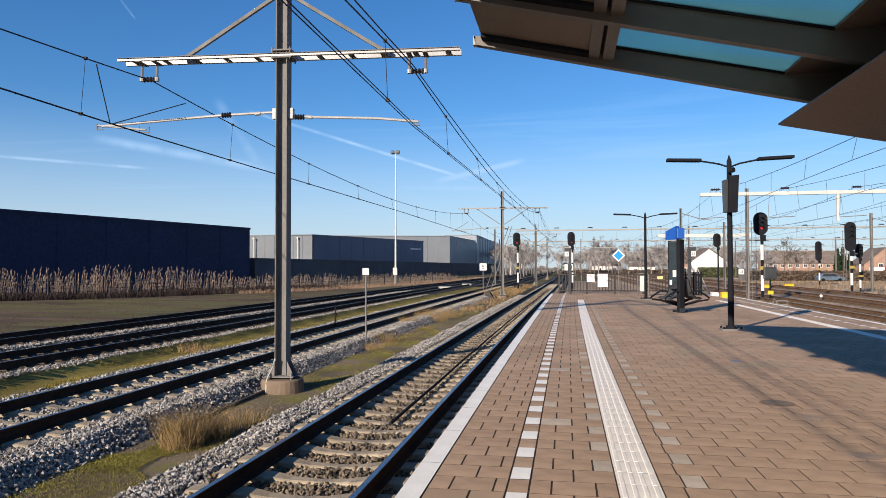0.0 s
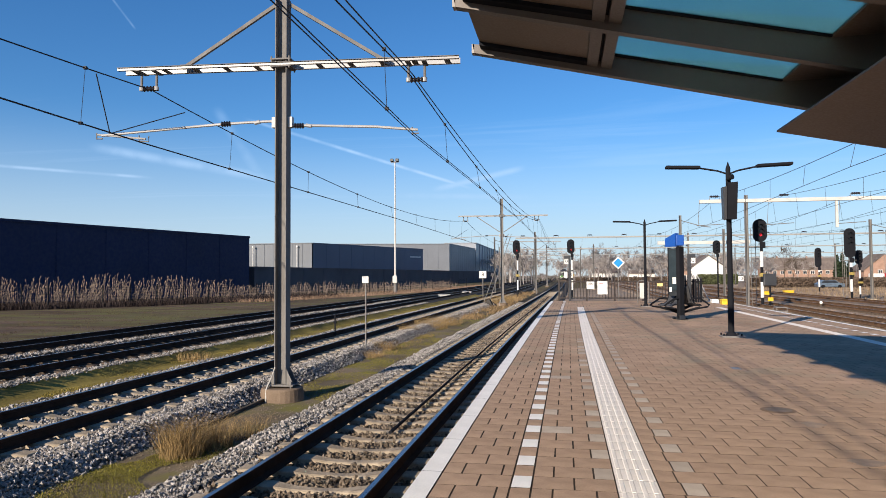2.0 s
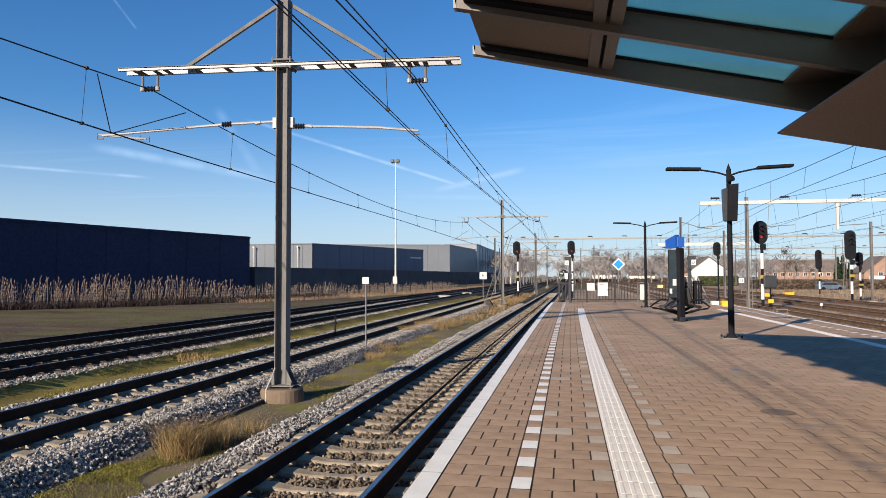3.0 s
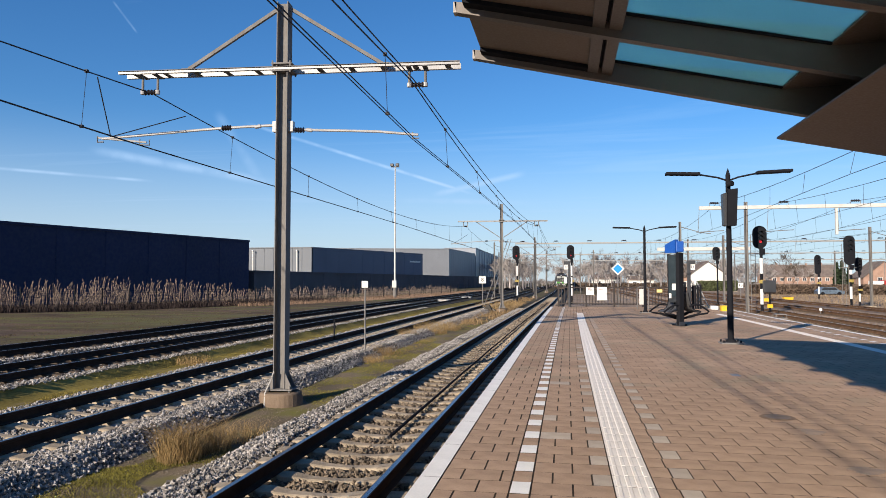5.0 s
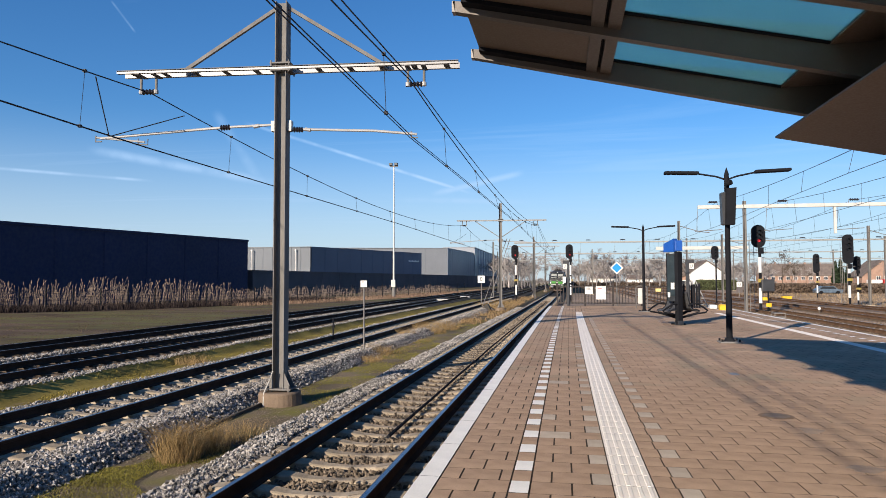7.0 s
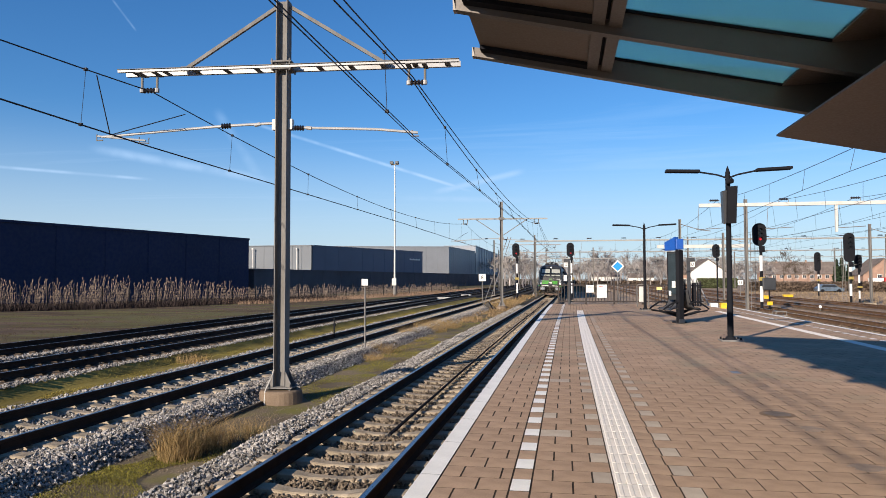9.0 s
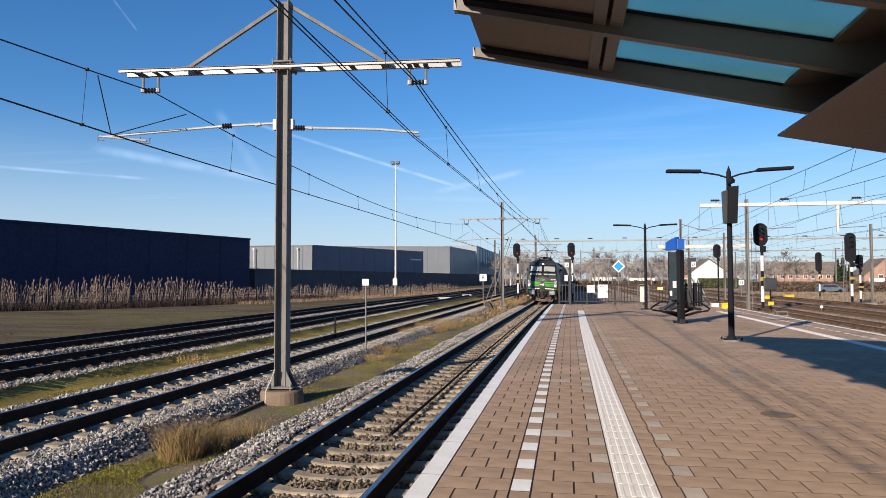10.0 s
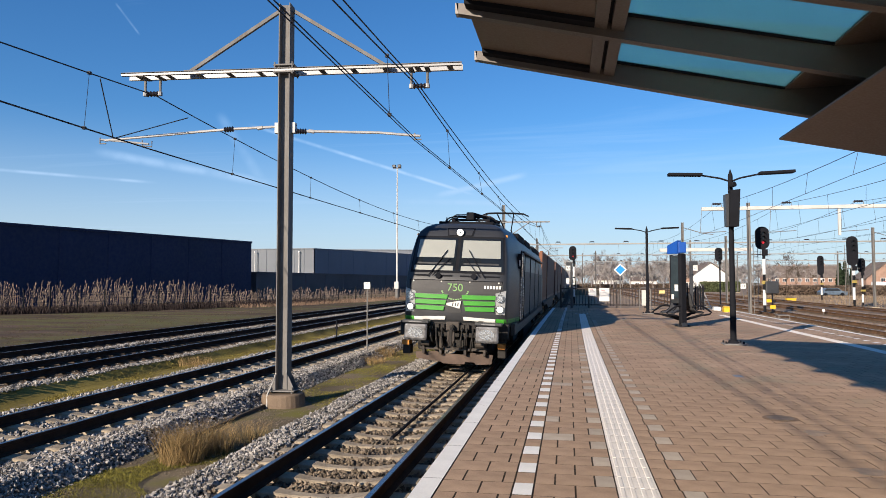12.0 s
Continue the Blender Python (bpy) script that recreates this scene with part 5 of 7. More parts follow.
def build_small_platform_things():
    c = thing("switch_cabinet", "pale grey switch cabinet with a bent hoop rail", "cabinet", (3.72, 35.6, 0))
    part("body", box(-0.16, 0.16, -0.12, 0.12, 0.22, 0.98, 0.015), mat("pale_grey_case", (0.55, 0.55, 0.52), 0.5, vary=0.08), c)
    part("door", box(-0.14, 0.14, -0.132, -0.121, 0.26, 0.94), mat("pale_grey_case", (0.55, 0.55, 0.52)), c)
    part("hoop", path_tube([(-0.26, -0.1, 0.0), (-0.26, -0.1, 1.02), (-0.18, -0.1, 1.08), (0.18, -0.1, 1.08), (0.26, -0.1, 1.02), (0.26, -0.1, 0.0)], 0.025, 8), STEEL, c)
    s = thing("dark_screen", "dark slatted steel screen beside the platform end", "screen", (6.1, 36.4, 0))
    for i in range(8):
        part("slat", box(-0.42 + i * 0.12, -0.33 + i * 0.12, -0.02, 0.02, 0.0, 1.16), BLACK, s)
    for z in (0.2, 1.0):
        part("rail", box(-0.45, 0.62, 0.02, 0.05, z, z + 0.05), BLACK, s)
    for name, label, m, x, y, w, h in (("yellow_grit_bin", "yellow grit bin at the platform edge", YELLOW, 7.12, 33.9, 0.28, 0.26), ("white_box", "white concrete box at the platform edge", SIGNWHITE, 7.05, 35.7, 0.32, 0.18)):
        b = thing(name, label, "box", (x, y, 0))
        part("body", box(-w / 2, w / 2, -0.2, 0.2, 0, h * 0.8, 0.02), m, b)
        part("lid", prism([(-w / 2 - 0.02, h * 0.8), (w / 2 + 0.02, h * 0.8), (w / 2 - 0.04, h), (-w / 2 + 0.04, h)], -0.22, 0.22), m, b)
    m = thing("manhole_cover", "round iron manhole cover set in damp pavers", "manhole", (2.13, 7.75, 0))
    part("frame", rod((0, 0, -0.02), (0, 0, 0.004), 0.17, seg=32), mat("damp_ring", (0.20, 0.14, 0.10), 0.85, vary=0.2, scale=8), m)
    part("lid", rod((0, 0, -0.02), (0, 0, 0.007), 0.13, seg=32), mat("iron_lid", (0.17, 0.125, 0.09), 0.8, metal=0.0, vary=0.3, scale=6), m)
    damp = mat("damp_paver", (0.30, 0.215, 0.152), 0.8, vary=0.25, scale=5, fine=60, bump=0.15)
    for sx, sy, rx, ry in ((2.24, 7.06, 0.10, 0.12), (2.18, 5.70, 0.13, 0.10)):
        t = thing("damp_stain", "dark damp stain on the brown pavers", "stain", (sx, sy, 0.0), group="damp stains")
        rim = [(rx * math.cos(a) * (1 + 0.22 * math.sin(3 * a + sx * 9) + 0.1 * math.sin(7 * a)), ry * math.sin(a) * (1 + 0.2 * math.cos(2 * a + sy * 5))) for a in [i * math.pi / 14 for i in range(28)]]
        part("stain", prism(rim, -0.001, 0.0022, axis="Z"), damp, t)
    d = thing("blue_drain_lid", "small grey utility lid in the paving", "lid", (2.47, 11.08, 0))
    part("lid", box(-0.06, 0.06, -0.12, 0.12, -0.02, 0.006, 0.003), mat("blue_grey_lid", (0.15, 0.165, 0.20), 0.7), d)


build_small_platform_things()


# ---------------------------------------------------------------- signals, gantries, masts in the distance
def build_signal(x, y, z, height, red, scale=1.0, ladder=False, banded=True, z0=ZG, tall=0.34, drop=0.0):
    t = thing("rail_signal", "black oval colour-light signal on a banded post" + (" showing red" if red else ""), "signal", (x, y, 0), group="rail signals")
    k = scale
    outline = [(0.36 * k * math.cos(a), z + (tall * k if math.sin(a) > 0 else -(tall + drop) * k) + 0.36 * k * math.sin(a)) for a in [i * math.pi / 12 for i in range(24)]]
    part("head", prism(outline, -0.05, 0.02), BLACK, t)
    part("head_case", prism([(px * 0.8, z + (pz - z) * 0.85) for px, pz in outline], 0.02, 0.22), BLACK, t)
    for j, dz in enumerate((tall - 0.02, 0.0, 0.02 - tall)):
        part("lens", rod((0.04, -0.07, z + dz * k), (0.04, -0.04, z + dz * k), 0.075 * k, seg=16), REDLAMP if red and j == 2 else LENS, t)
        hood = bmesh.new()
        for i in range(7):
            a, b = math.pi * i / 7, math.pi * (i + 1) / 7
            r = 0.13 * k
            q = [hood.verts.new(p) for p in ((0.04 + r * math.cos(a), -0.05, z + dz * k + r * math.sin(a)), (0.04 + r * math.cos(b), -0.05, z + dz * k + r * math.sin(b)), (0.04 + r * math.cos(b), -0.30, z + dz * k + r * math.sin(b) - 0.03), (0.04 + r * math.cos(a), -0.30, z + dz * k + r * math.sin(a) - 0.03))]
            hood.faces.new(q)
        ob = part("hood", hood, BLACK, t)
        so = ob.modifiers.new("thick", "SOLIDIFY"); so.thickness = 0.012
    part("lower_lamp", box(-0.02, 0.26 * k, -0.08, 0.1, z - (0.68 + tall + drop) * k, z - (0.34 + tall + drop) * k, 0.03), BLACK, t)
    w = 0.075 * k
    part("post", rod((0.12, 0.12, z0), (0.12, 0.12, z - 0.2), w, seg=14), BLACK, t)
    if banded:
        span = (z - 0.7 - z0)
        for a, b in ((0.18, 0.40), (0.62, 0.84)):
            part("white_band", rod((0.12, 0.12, z0 + span * a), (0.12, 0.12, z0 + span * b), w + 0.012, seg=14), SIGNWHITE, t)
        part("number_plate", box(-0.10, 0.34, -0.03, 0.0, z0 + span * 0.48, z0 + span * 0.53), mat("dull_yellow_plate", (0.32, 0.24, 0.06), 0.6), t)
    part("foot", box(-0.15, 0.39, -0.15, 0.39, z0 - 0.1, z0 + 0.12, 0.02), CONCRETE, t)
    if ladder:
        for s in (-0.55, -0.25):
            part("ladder_stile", rod((s, 0.25, z0), (s, 0.25, z + 0.2), 0.02, seg=6), STEEL, t)
        for i in range(16):
            zz = z0 + 0.25 + i * (z - z0) / 16.5
            part("ladder_rung", rod((-0.55, 0.25, zz), (-0.25, 0.25, zz), 0.012, seg=6), STEEL, t)
        part("work_platform", box(-0.6, 0.6, 0.0, 0.7, z - 1.2 - drop * k, z - 1.14 - drop * k), STEEL, t)
    return t


build_signal(-5.45, 80.0, 4.55, 0, True, 1.15)
build_signal(0.62, 80.0, 4.55, 0, True, 1.15)
build_signal(13.72, 53.4, 4.48, 0, True, 1.35, ladder=True, tall=0.25)
build_signal(25.72, 70.0, 4.57, 0, False, 1.36, ladder=True, drop=0.60)
build_signal(27.2, 72.0, 2.9, 0, False, 0.95)
build_signal(32.85, 100.0, 3.98, 0, False, 1.12, drop=0.9)
build_signal(15.1, 75.0, 4.1, 0, False, 1.0, banded=False)


def build_back_sign():
    t = thing("square_indicator", "dark square route indicator seen from its back on a short post", "signal", (13.95, 52.0, 0))
    part("case", box(-0.42, 0.42, -0.1, 0.15, 0.55, 1.40, 0.05), ANTHRA, t)
    part("post", rod((0, 0, ZG), (0, 0, 0.6), 0.06, seg=12), BLACK, t)
    part("plate", box(-0.18, 0.18, -0.08, -0.05, -0.5, -0.25), YELLOW, t)


build_back_sign()


def build_step_frame():
    """Low grey step frame with a short rail, for the signal's cabinet."""
    t = thing("step_frame", "low galvanised steel step frame beside the signal", "steps", (11.55, 41.2, ZG + 0.1))
    for x in (-0.32, 0.32):
        for y in (-0.3, 0.3):
            part("leg", rod((x, y, 0.0), (x * 0.8, y, 0.65), 0.022, seg=6), STEEL, t)
    for z in (0.25, 0.45, 0.65):
        part("tread", box(-0.36 + z * 0.1, 0.36 - z * 0.1, -0.32, 0.32, z - 0.025, z + 0.025), STEEL, t)
    f = thing("ladder_frame", "slanting pale steel ladder leaning beside the platform end", "ladder", (0, 0, 0))
    for dx in (0.0, 0.45):
        part("stile", rod((7.55 + dx, 39.5, ZG + 0.1), (6.75 + dx * 0.4, 39.5, 1.35), 0.03, seg=6), GALV, f)
    for i in range(7):
        u = (i + 0.6) / 7.6
        part("rung", rod((7.55 - 0.8 * u, 39.5, ZG + 0.1 + 2.45 * u), (8.0 - 1.07 * u, 39.5, ZG + 0.1 + 2.45 * u), 0.018, seg=6), GALV, f)


build_step_frame()
for x, y, w in ((26.3, 90.4, 1.0), (22.6, 85.6, 0.7)):
    b = thing("yellow_cabinet", "low yellow trackside cabinet", "cabinet", (x, y, ZG))
    part("body", box(-w / 2, w / 2, -0.4, 0.4, 0, 0.5, 0.04), YELLOW, b)
    part("lid", box(-w / 2 - 0.04, w / 2 + 0.04, -0.44, 0.44, 0.5, 0.58, 0.02), YELLOW, b)
board("distance_sign", "white sign with black figures on a slim post", (21.3, 91.9, 0.8), 0.6, 0.62, SIGNWHITE, ZG, "13", postr=0.04)
w = thing("round_marker", "round white marker disc on a low post", "marker", (17.7, 53.5, ZG))
part("disc", rod((0, -0.02, 0.55), (0, 0.02, 0.55), 0.10, seg=20), SIGNWHITE, w)
part("post", rod((0, 0.03, 0), (0, 0.03, 0.5), 0.03, seg=8), STEEL, w)


def build_gantry(y, x0, x1, posts, z=6.45, drops=(), beam_h=0.32, material=CREAM, label="cream steel catenary gantry across the tracks"):
    t = thing("catenary_gantry", label, "gantry", (0, y, 0), group="catenary gantries")
    part("crossbeam", box(x0, x1, -0.14, 0.14, z, z + beam_h, 0.01), material, t)
    for x in posts:
        p = part("post", h_mast(ZG, z + 0.5), STEEL, t)
        p.location.x, p.scale.x = x, 0.75
    for x, d in drops:
        part("drop_tube", box(x - 0.075, x + 0.075, -0.07, 0.07, z - d, z), material, t)
    x = x0 + 1.0
    while x < x1:
        part("insulator", lathe((x - 0.28, 0, z + beam_h + 0.22), (x + 0.28, 0, z + beam_h + 0.22), [k * 1.4 for k in DISCS], 8), INSUL, t)
        part("bracket", path_tube([(x - 0.32, 0, z + beam_h), (x - 0.32, 0, z + beam_h + 0.22), (x + 0.32, 0, z + beam_h + 0.22), (x + 0.32, 0, z + beam_h)], 0.025, 6), STEEL, t)
        part("steady_arm", path_tube([(x - 1.2, 0, z - 1.55), (x + 0.6, 0, z - 1.45)], 0.025, 6), STEEL, t)
        part("hanger_rod", rod((x - 1.1, 0, z - 1.5), (x - 1.0, 0, z), 0.015, seg=5), STEEL, t)
        x += 4.5
    return t


build_gantry(51.0, 9.2, 46.0, (12.25, 38.0), 6.28, ((18.0, 1.8), (27.0, 1.8)), 0.24)
for gy, gx0, gx1, posts, z in ((97.0, -6.7, 60.0, (-3.94, 16.0, 40.0), 6.35), (143.0, -9.0, 70.0, (-9.0, 3.0, 22.0, 50.0), 6.5), (190.0, -14.0, 80.0, (-14, 2.0, 30.0), 6.5), (238.0, -12.0, 90.0, (-10, 12.0, 45.0), 6.5)):
    build_gantry(gy, gx0, gx1, posts, z, (), 0.18, mat("grey_gantry_steel", (0.30, 0.295, 0.28), 0.6, vary=0.1, bump=0.03), "grey steel catenary gantry across the tracks")


def wires_right(x, y0, y1, z):
    t = thing("overhead_wire", "dark overhead line over the yard tracks", "overhead wire", group="overhead wires")
    ys = (y0, 51.0, 97.0, 143.0, 190.0)
    for ya, yb in zip(ys, ys[1:]):
        k = 18
        up, low = [], []
        for i in range(k + 1):
            u, y = i / k, ya + (yb - ya) * i / k
            up.append((x + bend(y), y, z + 0.1 - 0.75 * (1 - (2 * u - 1) ** 2)))
            low.append((x + bend(y) + 0.2 * (2 * abs(2 * u - 1) - 1), y, z - 1.5))
            if 0 < i < k and i % 2:
                part("dropper", rod(up[-1], low[-1], 0.008, seg=4), WIRE, t)
        part("messenger_wire", path_tube(up, 0.013, 5), WIRE, t); part("contact_wire", path_tube(low, 0.011, 5), WIRE, t)


for x in (9.9, 14.2, 18.6, 23.2, 28.0):
    wires_right(x, 2.0, 190.0, 6.6)


def build_plain_mast(x, y, top, label="slim grey steel catenary mast"):
    t = thing("steel_mast", label, "catenary mast", (x, y, ZG), group="slim masts")
    part("post", h_mast(0, top - ZG), STEEL, t).scale.x = 0.7
    part("foot", box(-0.35, 0.35, -0.35, 0.35, -0.1, 0.25, 0.03), CONCRETE, t)
    part("bracket", path_tube([(0, 0, top - ZG - 0.4), (1.6, 0, top - ZG - 0.9), (2.4, 0, top - ZG - 1.0)], 0.03, 6), STEEL, t)
    return t


for x, y, top in ((9.3, 60.0, 6.2), (15.6, 74.0, 5.9), (27.5, 70.0, 6.3), (-9.5, 96.0, 6.6), (-12.0, 130.0, 6.6), (4.6, 118.0, 6.4), (-6.6, 150.0, 6.8), (26.0, 120.0, 6.6), (44.0, 120.0, 6.6), (36.0, 160.0, 7.0)):
    build_plain_mast(x, y, top)


def build_floodlight():
    t = thing("floodlight_mast", "tall white floodlight mast beside the yard", "lamp post", (-24.6, 100.7, ZG))
    part("pole", rod((0, 0, 0), (0, 0, 19.4), 0.16, 0.075, seg=14), CREAM, t)
    part("collar", rod((0, 0, 0.0), (0, 0, 1.5), 0.26, seg=14), STEEL, t)
    part("cabinet", box(-0.32, 0.32, -0.42, -0.12, 1.55, 2.6, 0.04), CREAM, t)
    part("crosshead", box(-0.6, 0.6, -0.08, 0.08, 19.3, 19.45), STEEL, t)
    for s in (-0.45, 0.35):
        part("floodlight", box(s - 0.25, s + 0.25, -0.3, 0.15, 19.45, 19.85, 0.05), ANTHRA, t)


build_floodlight()


def build_stay():
    t = thing("mast_stay", "pair of slanting steel stay rods with a concrete anchor block", "stay", (0, 0, 0))
    for dx in (0.0, 0.45):
        part("rod", rod((-6.9 + dx, 59.0, ZG), (-4.9 + dx * 0.6, 61.8, 5.0), 0.028, seg=8), STEEL, t)
    part("anchor_block", prism([(-6.75, ZG - 0.1), (-5.75, ZG - 0.1), (-6.1, ZG + 0.62), (-6.3, ZG + 0.62)], 57.0, 57.9), BALLAST, t, "dark pyramid anchor block")


build_stay()
m = thing("low_stake", "short rusty stake beside the rail", "stake", (-8.9, 26.5, ZG))
part("stake", box(-0.025, 0.025, -0.02, 0.02, 0, 1.1), BLACK, m)
part("cap", box(-0.05, 0.05, -0.04, 0.04, 0.75, 0.83), BLACK, m)


def build_signal_gantry():
    t = thing("signal_gantry", "cream cantilever beam carrying a hanging signal", "gantry", (0, 75.0, 0))
    part("crossbeam", box(9.4, 18.4, 0.25, 0.55, 4.45, 4.78, 0.01), CREAM, t)
    part("post", box(18.0, 18.25, 0.3, 0.5, ZG, 4.45), CREAM, t)
    part("ladder", beam((11.2, 0.6, 4.4), (14.0, 0.6, ZG), 0.35, 0.05), STEEL, t)


build_signal_gantry()
# ---------------------------------------------------------------- ballast stones, verges, plants
RNG = np.random.default_rng(5)
OCT = np.array([[1, 0, 0], [-1, 0, 0], [0, 1, 0], [0, -1, 0], [0, 0, 1], [0, 0, -1]], dtype=float)
OCTF = np.array([[0, 2, 4], [2, 1, 4], [1, 3, 4], [3, 0, 4], [2, 0, 5], [1, 2, 5], [3, 1, 5], [0, 3, 5]])


def stones(name, centres, size, material, label):
    """Many small angular stones in one object."""
    n = len(centres)
    v = OCT[None] * (size * RNG.uniform(0.55, 1.3, (n, 1, 1))) * RNG.uniform(0.6, 1.25, (n, 6, 1)) + RNG.normal(0, 0.12, (n, 6, 3)) * size
    a, b, c = RNG.uniform(0, 6.28, (3, n))
    ca, sa, cb, sb, cc, sc = np.cos(a), np.sin(a), np.cos(b), np.sin(b), np.cos(c), np.sin(c)
    one, nul = np.ones(n), np.zeros(n)
    ra = np.stack([ca, -sa, nul, sa, ca, nul, nul, nul, one], 1).reshape(n, 3, 3)
    rb = np.stack([cb, nul, sb, nul, one, nul, -sb, nul, cb], 1).reshape(n, 3, 3)
    rc = np.stack([one, nul, nul, nul, cc, -sc, nul, sc, cc], 1).reshape(n, 3, 3)
    v = np.einsum("nij,nkj->nki", ra @ rb @ rc, v) + centres[:, None, :]
    f = OCTF[None] + (np.arange(n) * 6)[:, None, None]
    return tagged(soup(name, v.reshape(-1, 3), f.reshape(-1, 3), material), label, "ballast", kind="stuff")


def bed_z(o):
    o = np.abs(o)
    return np.where(o < 0.9, ZR - 0.25, np.where(o < SHOULDER, ZR - 0.25 + 0.03 * (o - 0.9) / (SHOULDER - 0.9), ZR - 0.22 - (ZR - 0.22 - ZG + 0.1) * (o - SHOULDER) / (TOE - SHOULDER)))


def track_stones(key, y0, y1, count, size, o0=-2.35, o1=2.35, power=1.6, material=STONE, where=None):
    y = y0 + (y1 - y0) * RNG.uniform(0, 1, count) ** power
    o = RNG.uniform(o0, o1, count)
    keep = (np.abs(np.abs(o) - 0.7535) > 0.085)
    if where is not None:
        keep &= where(o, y)
    y, o = y[keep], o[keep]
    x = np.array([TRACKS[key](v) for v in y]) + o
    lump = 0.015 * np.sin(y * 1.7 + o * 2.1) * (np.abs(o) > 1.25) + 0.035 * (np.abs(o) > 1.3)
    z = bed_z(np.minimum(np.abs(o), TOE)) + np.abs(RNG.normal(0, 0.018, len(y))) + lump * (np.abs(o) < 2.1)
    # between the sleepers only, so that their tops stay clear
    ph = np.mod(y - (-8.0 if key == "platform_track" else -6.0 if key == "second_track" else 14.0) + 0.3, 0.6) - 0.3
    on = (np.abs(ph) < 0.135) & (np.abs(o) < 1.27)
    c = np.stack([x, y, z], 1)[~on]
    stones("ballast_stones", c, size, material, "loose grey crushed-stone ballast" if material is STONE else "brownish rust-stained crushed-stone ballast")


track_stones("platform_track", 3.0, 40.0, 44000, 0.030, -1.3, 1.3, 1.9, STONE_BROWN)
track_stones("platform_track", 40.0, 80.0, 9000, 0.055, -1.3, 1.3, 1.0, STONE_BROWN)
track_stones("platform_track", 5.0, 60.0, 52000, 0.029, -2.45, -1.15, 2.0, STONE)
track_stones("platform_track", 4.0, 40.0, 9000, 0.034, 1.15, 1.8, 1.8, STONE_BROWN)
track_stones("second_track", 5.5, 60.0, 80000, 0.029, 0.9, 2.5, 2.0, STONE)
track_stones("second_track", 7.0, 60.0, 36000, 0.031, -2.4, 1.0, 1.7, STONE)
track_stones("third_track", 12.0, 60.0, 42000, 0.031, -2.4, 1.75, 1.6, STONE)
track_stones("fourth_track", 17.0, 70.0, 34000, 0.036, -2.4, 2.4, 1.5, STONE)
track_stones("sixth_track", 20.0, 70.0, 14000, 0.07, -2.4, 2.4, 1.2, STONE_BROWN)


def build_verge(name, x0, x1, y0, y1, material, label, rise=0.0, shoulder=None):
    bm = bmesh.new()
    ys, xs = np.linspace(y0, y1, int((y1 - y0) / 0.8)), np.linspace(x0, x1, max(5, int((x1 - x0) / 0.25)))
    def level(x, y):
        z = ZG + 0.035 + rise + 0.05 * noise.noise((x * 1.2, y * 0.9, 1.0))
        return z if shoulder is None else max(z, float(bed_z(x + 0.5 * bend(y) - TRACKS[shoulder](y))) + 0.035 + 0.03 * noise.noise((x * 2.2, y * 1.9, 1.0)))
    g = [[bm.verts.new((x + 0.5 * bend(y), y, level(x, y))) for x in xs] for y in ys]
    for a, b in zip(g, g[1:]):
        for i in range(len(xs) - 1):
            bm.faces.new((a[i], a[i + 1], b[i + 1], b[i]))
    return tagged(mesh_object(name, bm, material, smooth=True), label, "verge", kind="structure")


MOSS = mat("mossy_grass", (0.215, 0.17, 0.048), 0.95, vary=0.35, scale=0.7, fine=14, bump=0.5, dirt=(0.17, 0.13, 0.065), dirt_at=0.56)
build_verge("verge_1", -6.45, -4.55, 3.0, 90.0, mat("sooty_verge", (0.155, 0.125, 0.085), 0.95, vary=0.3, scale=0.6, fine=28, bump=0.5, dirt=(0.150, 0.142, 0.034), dirt_at=0.49), "strip of cinder soil and short grass between the tracks", 0.01)
build_verge("verge_2", -11.9, -10.45, 4.0, 90.0, MOSS, "strip of yellow-green mossy grass between the tracks", 0.02, "third_track")


YARD = mat("yard_cinder", (0.31, 0.24, 0.182), 0.95, vary=0.3, scale=0.25, fine=6, bump=0.2, dirt=(0.26, 0.195, 0.14), dirt_at=0.52)


def build_yard():
    bm = bmesh.new()
    rows = []
    for y in (2, 20, 40, 60, 90, 130, 180, 240):
        rows.append([bm.verts.new((x + bend(y), y, ZG + 0.10)) for x in (7.7, 16, 26, 36, 48, 60)])
    for a, b in zip(rows, rows[1:]):
        for i in range(5):
            bm.faces.new((a[i], a[i + 1], b[i + 1], b[i]))
    bmesh.ops.recalc_face_normals(bm, faces=bm.faces[:])
    tagged(mesh_object("yard_ground", bm, YARD), "brown cinder and ballast ground of the yard", "yard", kind="structure")
    bm = bmesh.new()
    rows = [[bm.verts.new((x, y, ZG + 0.10)) for x in (-2, 3, 9)] for y in (PY1 + 0.01, 60, 90, 130)]
    for a, b in zip(rows, rows[1:]):
        for i in range(2):
            bm.faces.new((a[i], a[i + 1], b[i + 1], b[i]))
    tagged(mesh_object("yard_ground", bm, YARD), "brown cinder ground beyond the platform end", "yard", kind="structure")


build_yard()


